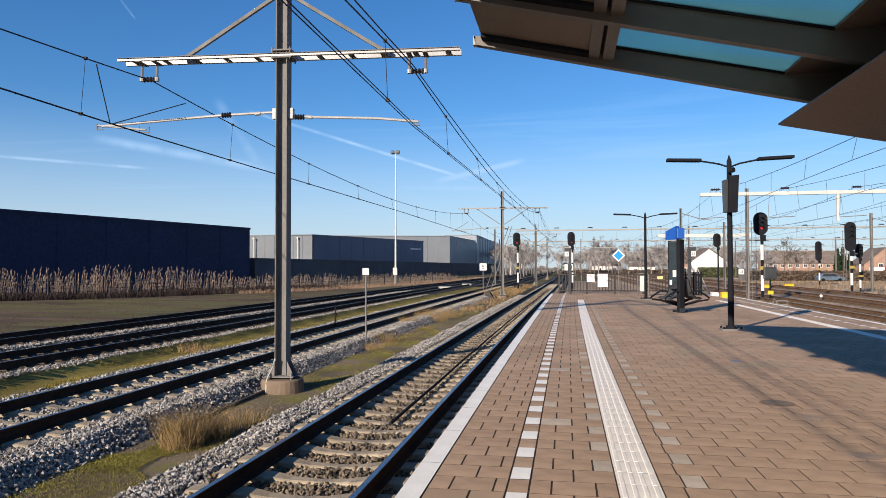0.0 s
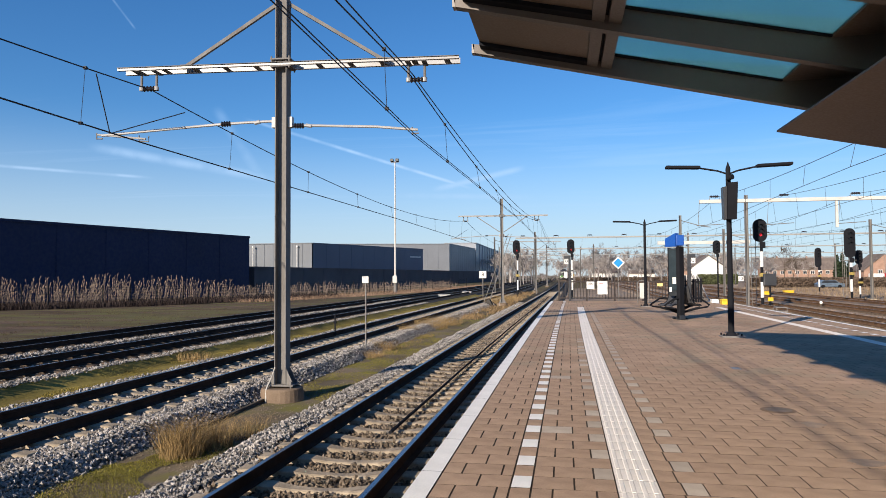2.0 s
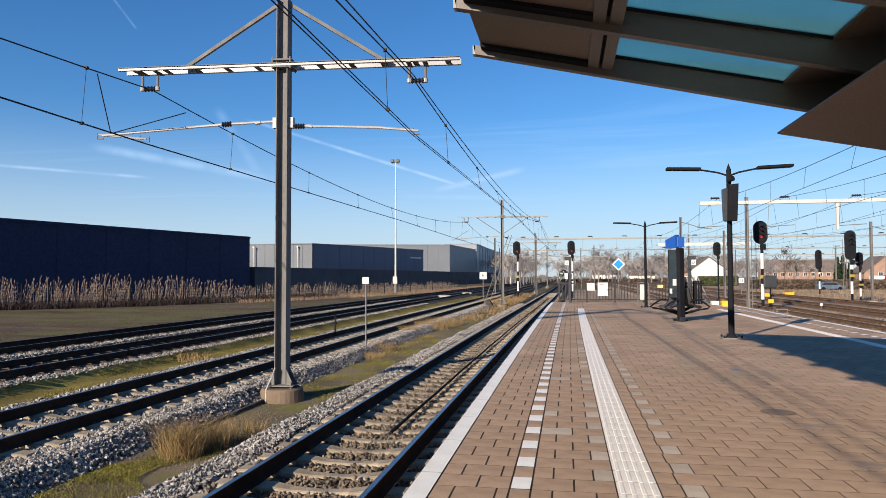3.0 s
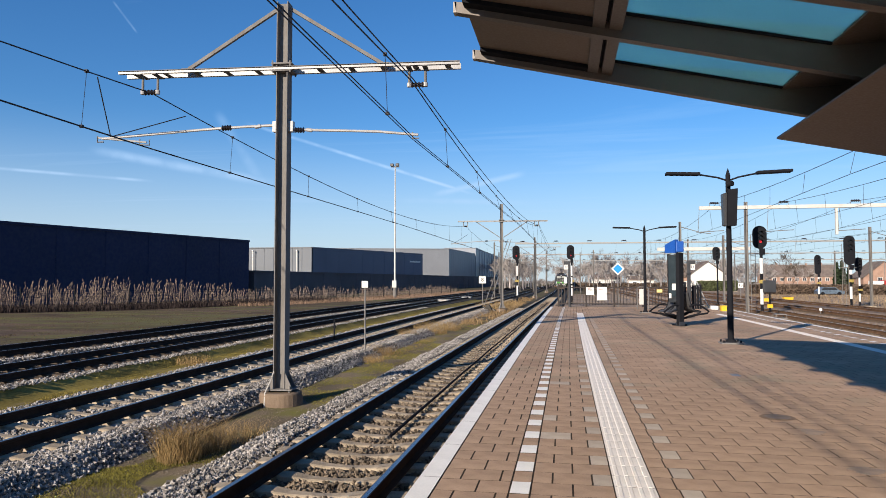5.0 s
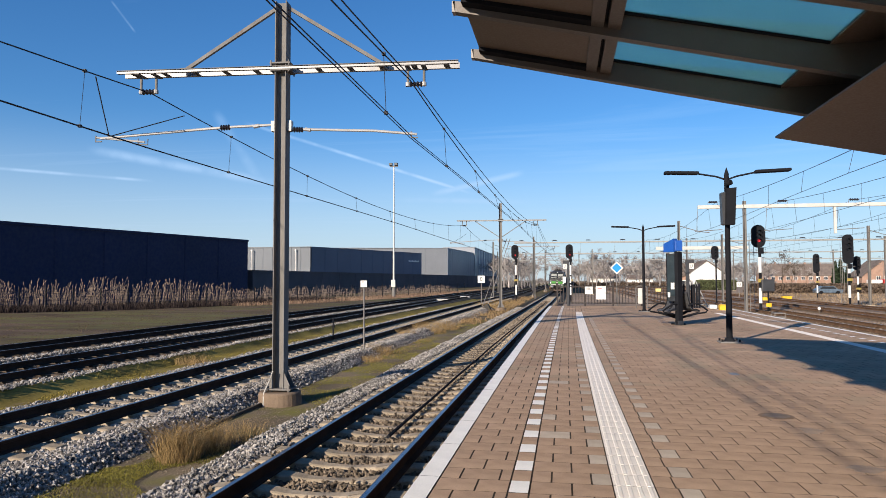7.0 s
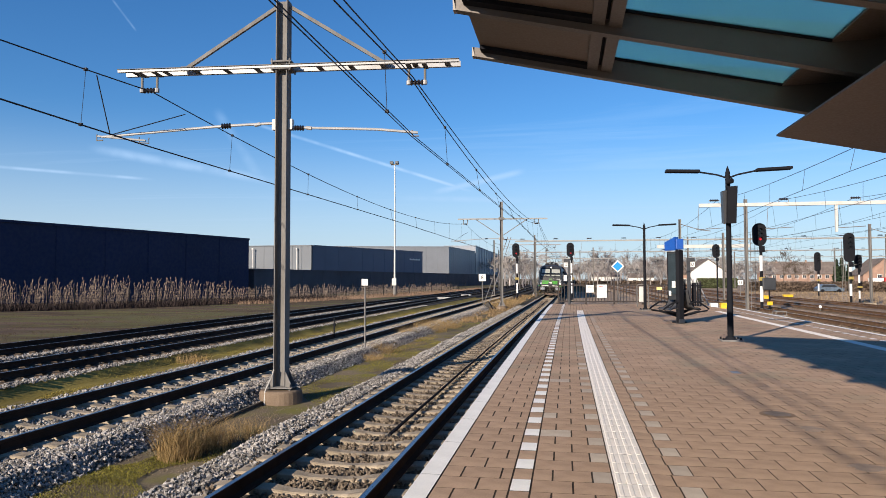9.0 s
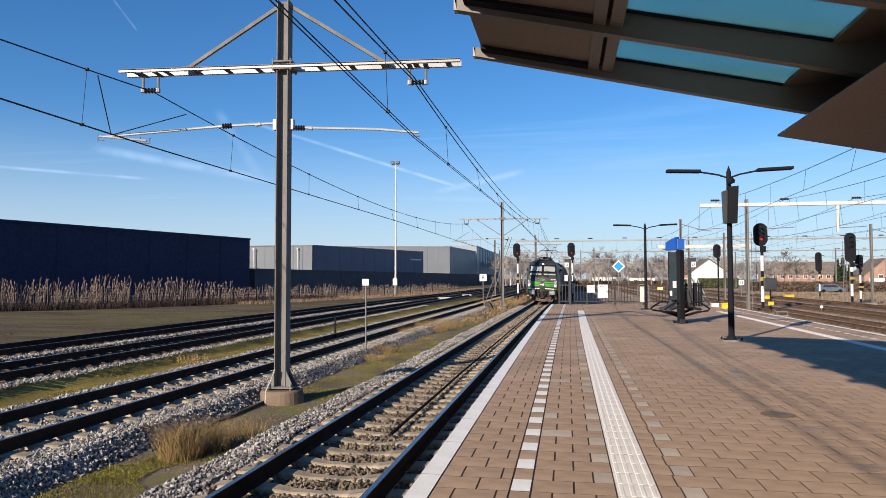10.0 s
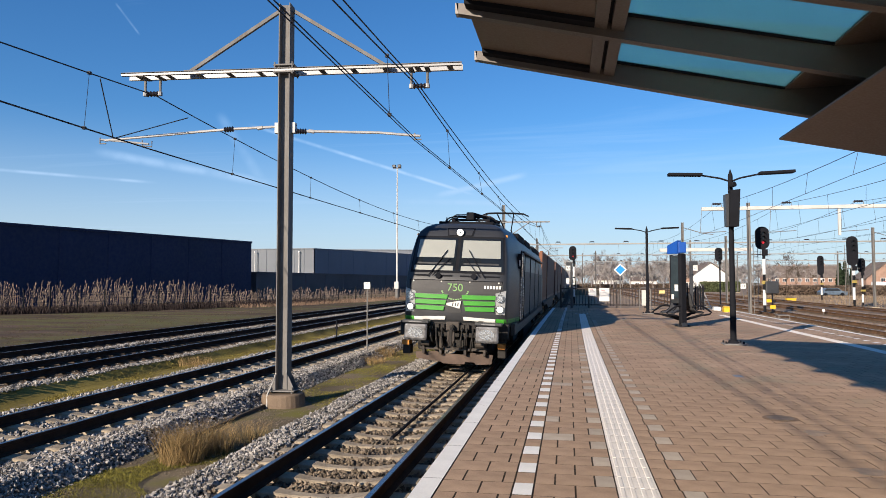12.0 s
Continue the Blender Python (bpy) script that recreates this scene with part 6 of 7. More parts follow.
def blades(name, bases, height, width, lean, material, label, category="grass"):
    """Grass or reed blades: one bent tapering strip each."""
    n = len(bases)
    h = height * RNG.uniform(0.5, 1.25, n)
    a = RNG.uniform(0, 6.28, n)
    d = np.stack([np.cos(a), np.sin(a), np.zeros(n)], 1)
    side = np.stack([-np.sin(a * 3.1), np.cos(a * 3.1), np.zeros(n)], 1) * (width / 2)
    bow = (RNG.uniform(0.1, 1.0, n) * lean)[:, None] * d
    up = np.array([0, 0, 1.0])[None] * h[:, None]
    b = bases
    v = np.stack([b - side, b + side, b + up * 0.55 + bow * 0.3 * h[:, None] - side * 0.7, b + up * 0.55 + bow * 0.3 * h[:, None] + side * 0.7, b + up * (1 - 0.16 * lean) + bow * h[:, None]], 1)
    f = np.array([[0, 1, 3], [0, 3, 2], [2, 3, 4]])[None] + (np.arange(n) * 5)[:, None, None]
    return tagged(soup(name, v.reshape(-1, 3), f.reshape(-1, 3), material), label, category, kind="stuff")


def patch(n, x0, x1, y0, y1, z, power=1.6):
    y = y0 + (y1 - y0) * RNG.uniform(0, 1, n) ** power
    x = RNG.uniform(x0, x1, n) + 0.5 * BEND * y * np.minimum(y, 45)
    k = np.array([noise.noise((a * 0.8, b * 0.5, 4.0)) for a, b in zip(x, y)])
    keep = k > -0.08
    return np.stack([x, y, np.full(n, z)], 1)[keep]


def ragged(p, lo, hi):
    """Keeps the bases outside a bare stretch from lo to hi, with an uneven edge."""
    edge = np.array([2.2 * noise.noise((a * 1.1, b * 0.7, 8.0)) + 1.2 * noise.noise((a * 3.1, b * 2.3, 2.0)) for a, b in p[:, :2]])
    return p[(p[:, 1] + edge < lo) | (p[:, 1] + edge > hi)]


blades("verge_grass", ragged(np.concatenate([patch(42000, -6.5, -4.75, 4.5, 11.0, ZG + 0.045, 1.0), np.stack([RNG.uniform(-6.5, -4.7, 22000), RNG.uniform(4.5, 9.6, 22000), np.full(22000, ZG + 0.05)], 1), patch(52000, -6.5, -4.7, 11.0, 30, ZG + 0.045, 1.0), patch(8000, -6.4, -4.8, 30.0, 45, ZG + 0.045, 1.0)]), 8.9, 13.6), 0.030, 0.006, 1.8, GREENGRASS, "short dull green grass between the tracks")
blades("verge_dry_grass", patch(2600, -6.4, -5.5, 21, 60, ZG + 0.05, 1.0), 0.13, 0.007, 1.5, TUFT, "dry straw-coloured grass between the tracks")
moss = patch(36000, -11.8, -10.5, 8, 60, ZG + 0.05)
moss[:, 2] = np.maximum(moss[:, 2], [float(bed_z(a - TRACKS["third_track"](b))) + 0.03 for a, b in moss[:, :2]])
blades("mossy_grass", moss, 0.045, 0.009, 1.6, mat("yellow_green_blade", (0.25, 0.20, 0.050), 0.9, vary=0.3, scale=1, fine=8, bump=0, island=0.4), "short yellow-green mossy grass")
blades("field_grass", patch(30000, -40, -20.2, 16, 80, ZG, 1.2), 0.06, 0.02, 1.1, mat("brown_field_blade", (0.11, 0.075, 0.055), 0.9, vary=0.3, scale=0.3, fine=5, bump=0, island=0.45), "low brown winter grass on the field")
blades("field_grass", patch(30000, -40, -20.0, 16, 70, ZG, 1.6), 0.045, 0.016, 1.0, mat("dull_field_blade", (0.15, 0.135, 0.055), 0.9, vary=0.3, scale=0.3, fine=5, bump=0, island=0.3), "low green winter grass on the field")


def build_tuft(x, y, r, h, n, z=ZG + 0.03, lean=1.3):
    a, q = RNG.uniform(0, 6.28, n), r * np.sqrt(RNG.uniform(0, 1, n))
    b = np.stack([x + q * np.cos(a), y + q * np.sin(a), np.full(n, z)], 1)
    ob = blades("grass_tuft", b, h * 1.25, 0.006, lean, TUFT, "tuft of dry straw-coloured grass beside the ballast", "grass tuft")
    return ob


for tx, ty, tr, th, tn in ((-5.42, 9.35, 0.30, 0.52, 800), (-5.2, 9.9, 0.26, 0.45, 420), (-5.0, 10.6, 0.3, 0.35, 240), (-6.48, 33.5, 0.9, 0.55, 900), (-6.84, 30.2, 0.45, 0.45, 500), (-6.3, 36.0, 1.0, 0.5, 900), (-6.3, 23.6, 0.5, 0.35, 500), (-6.1, 62.0, 1.6, 0.7, 1200), (-5.9, 72.0, 1.6, 0.6, 1000), (-6.0, 21.5, 0.4, 0.25, 350), (-11.2, 20.0, 0.5, 0.3, 400)):
    build_tuft(tx, ty, tr, th, tn)


def field_line(u):
    """Plan of the reed belt: from the left foreground to the far yard."""
    return (-52.0 + 44.0 * u - 14.0 * u * u, 49.0 + 6.0 * u + 92.0 * u * u)


def build_reeds():
    n = 2300
    u = RNG.uniform(-0.05, 1.0, n) ** 1.0
    dens = np.array([noise.noise((v * 26, 0.3, 9.0)) for v in u])
    keep = (dens > -0.25) | (RNG.uniform(0, 1, n) < 0.25)
    u, dens = u[keep], dens[keep]
    n = len(u)
    off = RNG.uniform(0, 3.5, n)
    x, y = field_line(u)
    base = np.stack([x - off * 0.9, y + off * 0.45, np.full(n, ZG)], 1)
    h = (1.35 + 0.9 * np.clip(dens + 0.35, 0, 1)) * RNG.uniform(0.45, 1.5, n) * np.where(u > 0.45, 0.62, 1.0)
    lean = np.stack([RNG.normal(0.10, 0.12, n), RNG.normal(0, 0.1, n), np.zeros(n)], 1) * h[:, None]
    top = base + lean + np.stack([np.zeros(n), np.zeros(n), h], 1)
    w = np.array([[0.015, 0, 0]])
    mid = base * 0.45 + top * 0.55
    pl = top + np.stack([RNG.uniform(-0.05, 0.14, n), np.zeros(n), -RNG.uniform(0.0, 0.05, n)], 1)
    v = np.stack([base - w, base + w, top - w * 0.6, top + w * 0.6,
                  top - np.array([[0.0, 0, 0.22]]), top + np.array([[0.05, 0, -0.06]]), pl + np.array([[0, 0, 0.10]]), top - np.array([[0.025, 0, 0.03]]),
                  mid, mid + np.array([[0.22, 0, 0.16]]), mid + np.array([[0.0, 0, 0.05]])], 1)
    f = np.array([[0, 1, 3], [0, 3, 2], [4, 5, 6], [4, 6, 7], [8, 9, 10]])[None] + (np.arange(n) * 11)[:, None, None]
    tagged(soup("reeds", v.reshape(-1, 3), f.reshape(-1, 3), REED), "belt of tall dry reeds with feathery plumes", "reeds", kind="stuff")
    k = 15000
    u = RNG.uniform(-0.1, 0.6, k)
    x, y = field_line(u)
    off = RNG.uniform(-3.6, 2.0, k)
    blades("reed_undergrowth", np.stack([x - off * 0.9, y + off * 0.45, np.full(k, ZG)], 1), 0.62, 0.05, 0.9, mat("reddish_dry_stem", (0.045, 0.034, 0.032), 0.9, vary=0.3, scale=0.3, fine=5, bump=0, island=0.45), "brown undergrowth at the foot of the reeds")


build_reeds()


def build_tan_strip():
    """Low tan grass before the far end of the fence."""
    k = 16000
    u = RNG.uniform(0.42, 1.12, k)
    x, y = field_line(u)
    off = RNG.uniform(-5.5, 1.0, k)
    blades("tan_grass", np.stack([x - off * 0.9, y + off * 0.45, np.full(k, ZG)], 1), 0.42, 0.04, 1.0, mat("tan_dry_blade", (0.27, 0.185, 0.13), 0.9, vary=0.3, scale=0.3, fine=5, bump=0, island=0.45), "low tan winter grass along the fence")


build_tan_strip()


def build_field_fence():
    t = thing("wire_fence", "dark wire-mesh fence with thin posts along the field", "fence")
    pts = [field_line(u) for u in np.linspace(-0.02, 1.0, 30)]
    pts = [(x + 1.6, y - 1.2) for x, y in pts]
    for x, y in pts:
        part("post", rod((x, y, ZG), (x, y, ZG + 1.95), 0.055, seg=6), BLACK, t)
    wire = bmesh.new()
    for a, b in zip(pts, pts[1:]):
        for z in (0.3, 0.6, 0.9, 1.2, 1.5, 1.7):
            rod((*a, ZG + z), (*b, ZG + z), 0.010, seg=3, bm=wire)
    tagged(part("mesh_wire", wire, BLACK, t), kind="stuff")


build_field_fence()


def build_pebbles():
    n = 9000
    y = 5.5 + 22 * RNG.uniform(0, 1, n) ** 1.8
    x = RNG.uniform(-6.3, -4.8, n)
    z = np.array([ZG + 0.045 + 0.05 * noise.noise((a * 1.2, b * 0.9, 1.0)) for a, b in zip(x, y)])
    stones("verge_pebbles", np.stack([x, y, z], 1), 0.011, STONE_BROWN, "small cinders and pebbles on the verge")


build_pebbles()

blades("yard_dry_grass", np.stack([RNG.uniform(25, 58, 11000), RNG.uniform(62, 130, 11000), np.full(11000, ZG + 0.1)], 1), 0.26, 0.05, 0.8, mat("pale_dry_blade", (0.27, 0.20, 0.13), 0.9, vary=0.3, scale=0.3, fine=5, bump=0, island=0.4), "pale dry grass between the yard tracks")

blades("far_verge_grass", patch(5000, -6.6, -4.6, 40, 100, ZG + 0.05, 1.0), 0.30, 0.03, 0.9, mat("brown_verge_blade", (0.24, 0.165, 0.09), 0.9, vary=0.3, scale=0.5, fine=5, bump=0, island=0.4), "brown winter grass between the far tracks")
# ---------------------------------------------------------------- woods, hedges and houses in the distance
def bare_tree_mesh(rng, height, spread, levels=4, thin=0.02):
    """Trunk, limbs and twigs of a leafless tree as tapered three-sided bars: vertices and triangles."""
    segs = []

    def grow(p, d, length, r, depth):
        q = p + d * length
        segs.append((p, q, r, r * 0.62))
        if depth == 0:
            return
        for _ in range(3 if depth > 1 else 4):
            turn = rng.normal(0, 1, 3)
            turn -= d * np.dot(turn, d)
            turn /= np.linalg.norm(turn) + 1e-6
            nd = d + turn * rng.uniform(0.35, 0.9) * spread + np.array([0, 0, 0.15])
            nd /= np.linalg.norm(nd)
            grow(p + d * length * rng.uniform(0.55, 1.0), nd, length * rng.uniform(0.55, 0.8), r * 0.5, depth - 1)
    grow(np.zeros(3), np.array([0, 0, 1.0]), height * 0.33, height * 0.012, levels)
    vs, fs = [], []
    for p, q, r0, r1 in segs:
        d = (q - p) / (np.linalg.norm(q - p) + 1e-9)
        a = np.cross(d, [0.3, 0.9, 0.2]); a /= np.linalg.norm(a); b = np.cross(d, a)
        i = len(vs)
        for k in range(3):
            o = a * math.cos(k * 2.094) + b * math.sin(k * 2.094)
            vs.append(p + o * max(r0, thin)); vs.append(q + o * max(r1, thin * 0.8))
        for k in range(3):
            j, m = i + 2 * k, i + 2 * ((k + 1) % 3)
            fs += [(j, m, m + 1), (j, m + 1, j + 1)]
    return np.array(vs), np.array(fs)


TREE_RNG = np.random.default_rng(11)
KINDS = [bare_tree_mesh(TREE_RNG, 1.0 * h, s, 5, 0.022) for h, s in ((10, 0.8), (10, 1.1), (10, 0.6), (10, 0.95))]


def build_wood(name, spots, label, material=HAZETWIG, wide=1.0):
    vs, fs, base = [], [], 0
    for x, y, h in spots:
        v, f = KINDS[TREE_RNG.integers(len(KINDS))]
        a = TREE_RNG.uniform(0, 6.28)
        k = h / 10
        w = np.stack([(v[:, 0] * math.cos(a) - v[:, 1] * math.sin(a)) * k * wide + x, (v[:, 0] * math.sin(a) + v[:, 1] * math.cos(a)) * k * wide + y, v[:, 2] * k + ZG - hollow(x, y)], 1)
        vs.append(w); fs.append(f + base); base += len(w)
    return tagged(soup(name, np.concatenate(vs), np.concatenate(fs), material), label, "trees", kind="stuff")


build_wood("bare_wood", [(TREE_RNG.uniform(-40, 95), TREE_RNG.uniform(330, 430), TREE_RNG.uniform(11, 19)) for _ in range(110)], "belt of leafless winter trees on the horizon", wide=1.3)
build_wood("bare_wood", [(d * TREE_RNG.uniform(-0.088, -0.040), d, TREE_RNG.uniform(8, 14)) for d in TREE_RNG.uniform(190, 320, 34)], "leafless trees beside the far tracks", wide=1.2)
build_wood("bare_wood", [(TREE_RNG.uniform(0, 62), TREE_RNG.uniform(205, 330), TREE_RNG.uniform(7, 13)) for _ in range(90)], "thicket of leafless trees beyond the yard", wide=1.35)
build_wood("bare_scrub", [(TREE_RNG.uniform(24, 60), TREE_RNG.uniform(190, 280), TREE_RNG.uniform(6, 11)) for _ in range(40)], "leafless trees and scrub beyond the yard", wide=1.3)
build_wood("bare_scrub", [(TREE_RNG.uniform(-30, 150), TREE_RNG.uniform(250, 330), TREE_RNG.uniform(2, 4.5)) for _ in range(260)], "low bare scrub along the line", wide=1.8)


def build_tree(x, y, h):
    t = thing("bare_tree", "leafless broad-crowned tree behind the yard", "tree", (x, y, ZG - hollow(x, y)), group="bare trees")
    v, f = bare_tree_mesh(np.random.default_rng(int(x * 7 + y)), h, 1.0, 5)
    ob = soup("crown", v, f, BARK)
    ob.parent = t
    return t


for x, y, h in ((43, 150, 10.5), (27, 172, 8.0), (76, 240, 9.0), (46.5, 156, 8.0), (118, 270, 11)):
    build_tree(x, y, h)


def build_hedge(name, x0, x1, y, h, n, label, material):
    c = np.stack([RNG.uniform(x0, x1, n), y + RNG.uniform(-0.8, 0.8, n), ZG + h * RNG.uniform(0, 1, n) ** 0.7], 1)
    stones(name, c, 0.24, material, label)["category"] = "hedge"


HEDGE = mat("brown_hedge", (0.105, 0.078, 0.06), 0.95, vary=0.3, scale=1, fine=10, bump=0.2, island=0.5)
build_hedge("hedge", 32, 66, 134, 1.75, 9000, "brown winter hedge along the yard", HEDGE)
build_hedge("hedge", 31.0, 40, 176, 2.4, 2500, "trimmed dark green hedge before the white house", EVERGREEN)
build_hedge("hedge", 2, 32, 230, 1.6, 4000, "brown scrub along the yard", HEDGE)


def build_house(x, y, w, depth, eave, ridge, wall, label, gable_front=False, rz=0, rows=2, cols=2):
    t = thing("house", label, "house", (x, y, ZG - hollow(x, y)), rz, group="houses beyond the yard")
    if gable_front:
        part("wall", prism([(-w / 2, 0), (w / 2, 0), (w / 2, eave), (0, ridge), (-w / 2, eave)], 0, depth), wall, t)
        for s in (-1, 1):
            part("roof", beam_slab((0, ridge), (s * (w / 2 + 0.4), eave - 0.2), -0.4, depth + 0.4, 0.22), ROOFTILE, t)
    else:
        part("wall", prism([(0, 0), (depth, 0), (depth, eave), (depth / 2, ridge - 0.1), (0, eave)], -w / 2, w / 2, axis="X"), wall, t)
        part("roof", prism([(-0.4, eave - 0.15), (depth / 2, ridge), (depth + 0.4, eave - 0.15), (depth + 0.4, eave + 0.1), (depth / 2, ridge + 0.28), (-0.4, eave + 0.1)], -w / 2 - 0.02, w / 2 + 0.02, axis="X"), ROOFTILE, t)
        part("chimney", box(-w / 2 + 0.4, -w / 2 + 1.0, depth / 2 - 0.3, depth / 2 + 0.3, ridge - 0.4, ridge + 0.9), wall, t)
    for r in range(rows):
        for c in range(cols):
            cx, cz = -w / 2 + w * (c + 0.5) / cols, 1.7 + r * 2.8
            if gable_front and r == rows - 1 and rows > 1:
                cx *= 0.4
            win = part("window", box(cx - 0.75, cx + 0.75, -0.06, 0.05, cz - 0.7, cz + 0.7), SIGNWHITE, t, "white window frame")
            part("pane", box(cx - 0.62, cx - 0.05, -0.08, -0.05, cz - 0.58, cz + 0.58), PANE, win)
            part("pane", box(cx + 0.05, cx + 0.62, -0.08, -0.05, cz - 0.58, cz + 0.58), PANE, win)
    return t


def beam_slab(a, b, y0, y1, th):
    return prism([a, b, (b[0], b[1] + th), (a[0], a[1] + th)], y0, y1)


for i in range(5):
    h = build_house(81 + i * 5.6, 300, 5.6, 9.0, 5.6, 10.2, BRICKWALL, "red brick terraced house with a brown tiled roof")
    if i == 3:
        part("solar_panels", prism([(0.4, 6.15), (3.4, 9.25), (3.4, 9.4), (0.4, 6.3)], -2.4, 2.4, axis="X"), BLACK, h, "black solar panels on the roof")
build_house(34.6, 182, 8.0, 10, 4.2, 7.2, PLASTER, "white plastered house with a low gable", True, rows=1)
build_house(29.0, 186, 4.6, 9, 3.6, 6.6, BRICKWALL, "brown-roofed low house beside the white one", rows=1)
build_house(107, 262, 13.0, 12, 5.0, 10.5, BRICKWALL, "red brick gabled house at the end of the street", True)
build_house(14.5, 260, 10.0, 9, 3.2, 4.6, PLASTER, "low white building beyond the yard", rows=1)
build_house(27.0, 262, 9.0, 9, 3.2, 4.4, PLASTER, "low white building beyond the yard", rows=1)


def build_conifer(x, y, h, r):
    t = thing("conifer", "dark green pointed conifer behind the yard", "tree", (x, y, ZG - hollow(x, y)), group="conifers")
    n = 420
    u = RNG.uniform(0.08, 1.0, n)
    a = RNG.uniform(0, 6.28, n)
    q = r * (1.03 - u) * RNG.uniform(0.5, 1.05, n)
    crown = stones("crown", np.stack([q * np.cos(a), q * np.sin(a), h * u], 1), 0.34, mat("conifer_needles", (0.022, 0.034, 0.018), 0.9, vary=0.3, scale=1, fine=8, bump=0.2, island=0.4), "dark needles")
    crown.parent = t
    part("trunk", rod((0, 0, 0), (0, 0, h * 0.5), 0.18, 0.08, seg=8), BARK, t)


for x, y, h, r in ((68.6, 195, 7.0, 1.3), (70.2, 196, 7.6, 1.4), (72.2, 197, 5.8, 1.3)):
    build_conifer(x, y, h, r)


def build_street_lamp(x, y, h):
    t = thing("street_lamp", "slim street lamp beyond the yard", "street lamp", (x, y, ZG - hollow(x, y)), group="street lamps")
    part("pole", rod((0, 0, 0), (0, 0, h), 0.07, seg=6), STEEL, t)
    part("lamp_head", box(-0.6, 0.1, -0.15, 0.15, h, h + 0.15), STEEL, t)


for x, y, h in ((46, 190, 7.5), (60, 185, 7.5), (67, 186, 7), (75, 200, 7.5), (84, 190, 7.0), (92, 195, 7.5), (101, 195, 7.5), (88, 215, 8)):
    build_street_lamp(x, y, h)


def build_parked_car(x, y, material, label):
    t = thing("parked_car", label, "car", (x, y, ZG), 0, group="parked cars")
    part("body", prism([(-2.1, 0.35), (2.1, 0.35), (2.15, 0.8), (1.3, 0.95), (0.7, 1.45), (-1.2, 1.45), (-1.9, 0.95), (-2.15, 0.8)], -0.85, 0.85), material, t)
    part("side_glass", prism([(-1.5, 0.97), (1.1, 0.97), (0.62, 1.38), (-1.12, 1.38)], -0.87, 0.87), PANE, t)
    for wx in (-1.3, 1.3):
        for wy in (-0.8, 0.8):
            part("wheel", rod((wx, wy - 0.1, 0.33), (wx, wy + 0.1, 0.33), 0.33, seg=14), BLACK, t)


build_parked_car(44.1, 129, mat("blue_grey_car", (0.10, 0.14, 0.19), 0.3, coat=0.6), "blue-grey parked car before the terraced houses")
build_parked_car(39.5, 140, mat("silver_car", (0.4, 0.42, 0.44), 0.3, coat=0.6), "silver parked car before the terraced houses")


def build_lorry():
    t = thing("red_lorry", "red and white lorry parked beyond the yard", "lorry", (66.0, 150, ZG))
    part("box_body", box(-5, 6, -1.2, 1.2, 1.5, 2.6, 0.05), RED, t)
    part("cab", box(-7.2, -5.2, -1.2, 1.2, 1.2, 2.5, 0.1), PLASTER, t)
    part("chassis", box(-7.4, 6, -1.0, 1.0, 0.7, 1.2), BLACK, t)
    part("side_board", box(-5, 6, -1.15, 1.15, 1.2, 1.5), ANTHRA, t)
    for wx in (-6.5, -2.0, 3.0, 4.4):
        part("wheel", rod((wx, -1.15, 0.5), (wx, 1.15, 0.5), 0.5, seg=14), BLACK, t)


build_lorry()


def build_yard_extras():
    c = thing("trough_cable", "black cable lying between the rails", "cable")
    part("cable", path_tube([(TRACKS["platform_track"](y) + 0.16 + 0.006 * math.sin(y), y, ZR - 0.155) for y in np.arange(10.2, 75, 1.2)], 0.028, 6), BLACK, c)
    for x, y, w in ((-13.4, 78, 1.4), (-12.8, 92, 1.2)):
        b = thing("white_crossing_panel", "pale concrete panel lying across the track", "panel", (x, y, ZG + 0.25))
        part("slab", box(-w / 2, w / 2, -0.5, 0.5, 0, 0.22, 0.02), mat("pale_slab", (0.42, 0.40, 0.37), 0.8), b)
    e = thing("edging_board", "weathered timber edging board beside the ballast", "board", (0, 0, 0))
    part("board", beam((-6.05, 9.6, ZG + 0.03), (-6.1, 13.6, ZG + 0.05), 0.05, 0.12), mat("old_timber", (0.10, 0.085, 0.07), 0.9), e)


build_yard_extras()
# ---------------------------------------------------------------- paving, piece by piece
ROW = 0.277


def paver_mesh(name, lx, ly, material, ribs=0, top=0.0, gap=0.0050):
    bm = bmesh.new()
    c, g = 0.001, gap
    a, b = lx / 2 - g, ly / 2 - 0.0018
    low = [bm.verts.new((x, y, -0.03)) for x, y in ((-a, -b), (a, -b), (a, b), (-a, b))]
    mid = [bm.verts.new((x, y, top - 0.001)) for x, y in ((-a, -b), (a, -b), (a, b), (-a, b))]
    up = [bm.verts.new((x, y, top)) for x, y in ((-a + c, -b + c), (a - c, -b + c), (a - c, b - c), (-a + c, b - c))]
    for r, s in ((low, mid), (mid, up)):
        for i in range(4):
            bm.faces.new((r[i], r[(i + 1) % 4], s[(i + 1) % 4], s[i])).material_index = 1
    bm.faces.new(up)
    for i in range(ribs):
        x = -a + (2 * a) * (i + 0.5) / ribs
        prism([(x - 0.017, top - 0.002), (x + 0.017, top - 0.002), (x + 0.012, top + 0.0035), (x - 0.012, top + 0.0035)], -b + 0.003, b - 0.003, bm)
    me = bpy.data.meshes.new(name)
    bm.to_mesh(me); bm.free()
    me.materials.append(material); me.materials.append(JOINT)
    return me


def lay(x0, x1, shift):
    """Running bond between two lines: list of (from, to)."""
    out, x = [], x0
    first = 0.28 * shift
    nxt = x0 + (first if first > 0.05 else 0.28)
    while x < x1 - 0.001:
        e = min(nxt, x1)
        if x1 - e < 0.07:
            e = x1
        out.append((x, e))
        x, nxt = e, e + 0.28
    return out


MESHES = {}


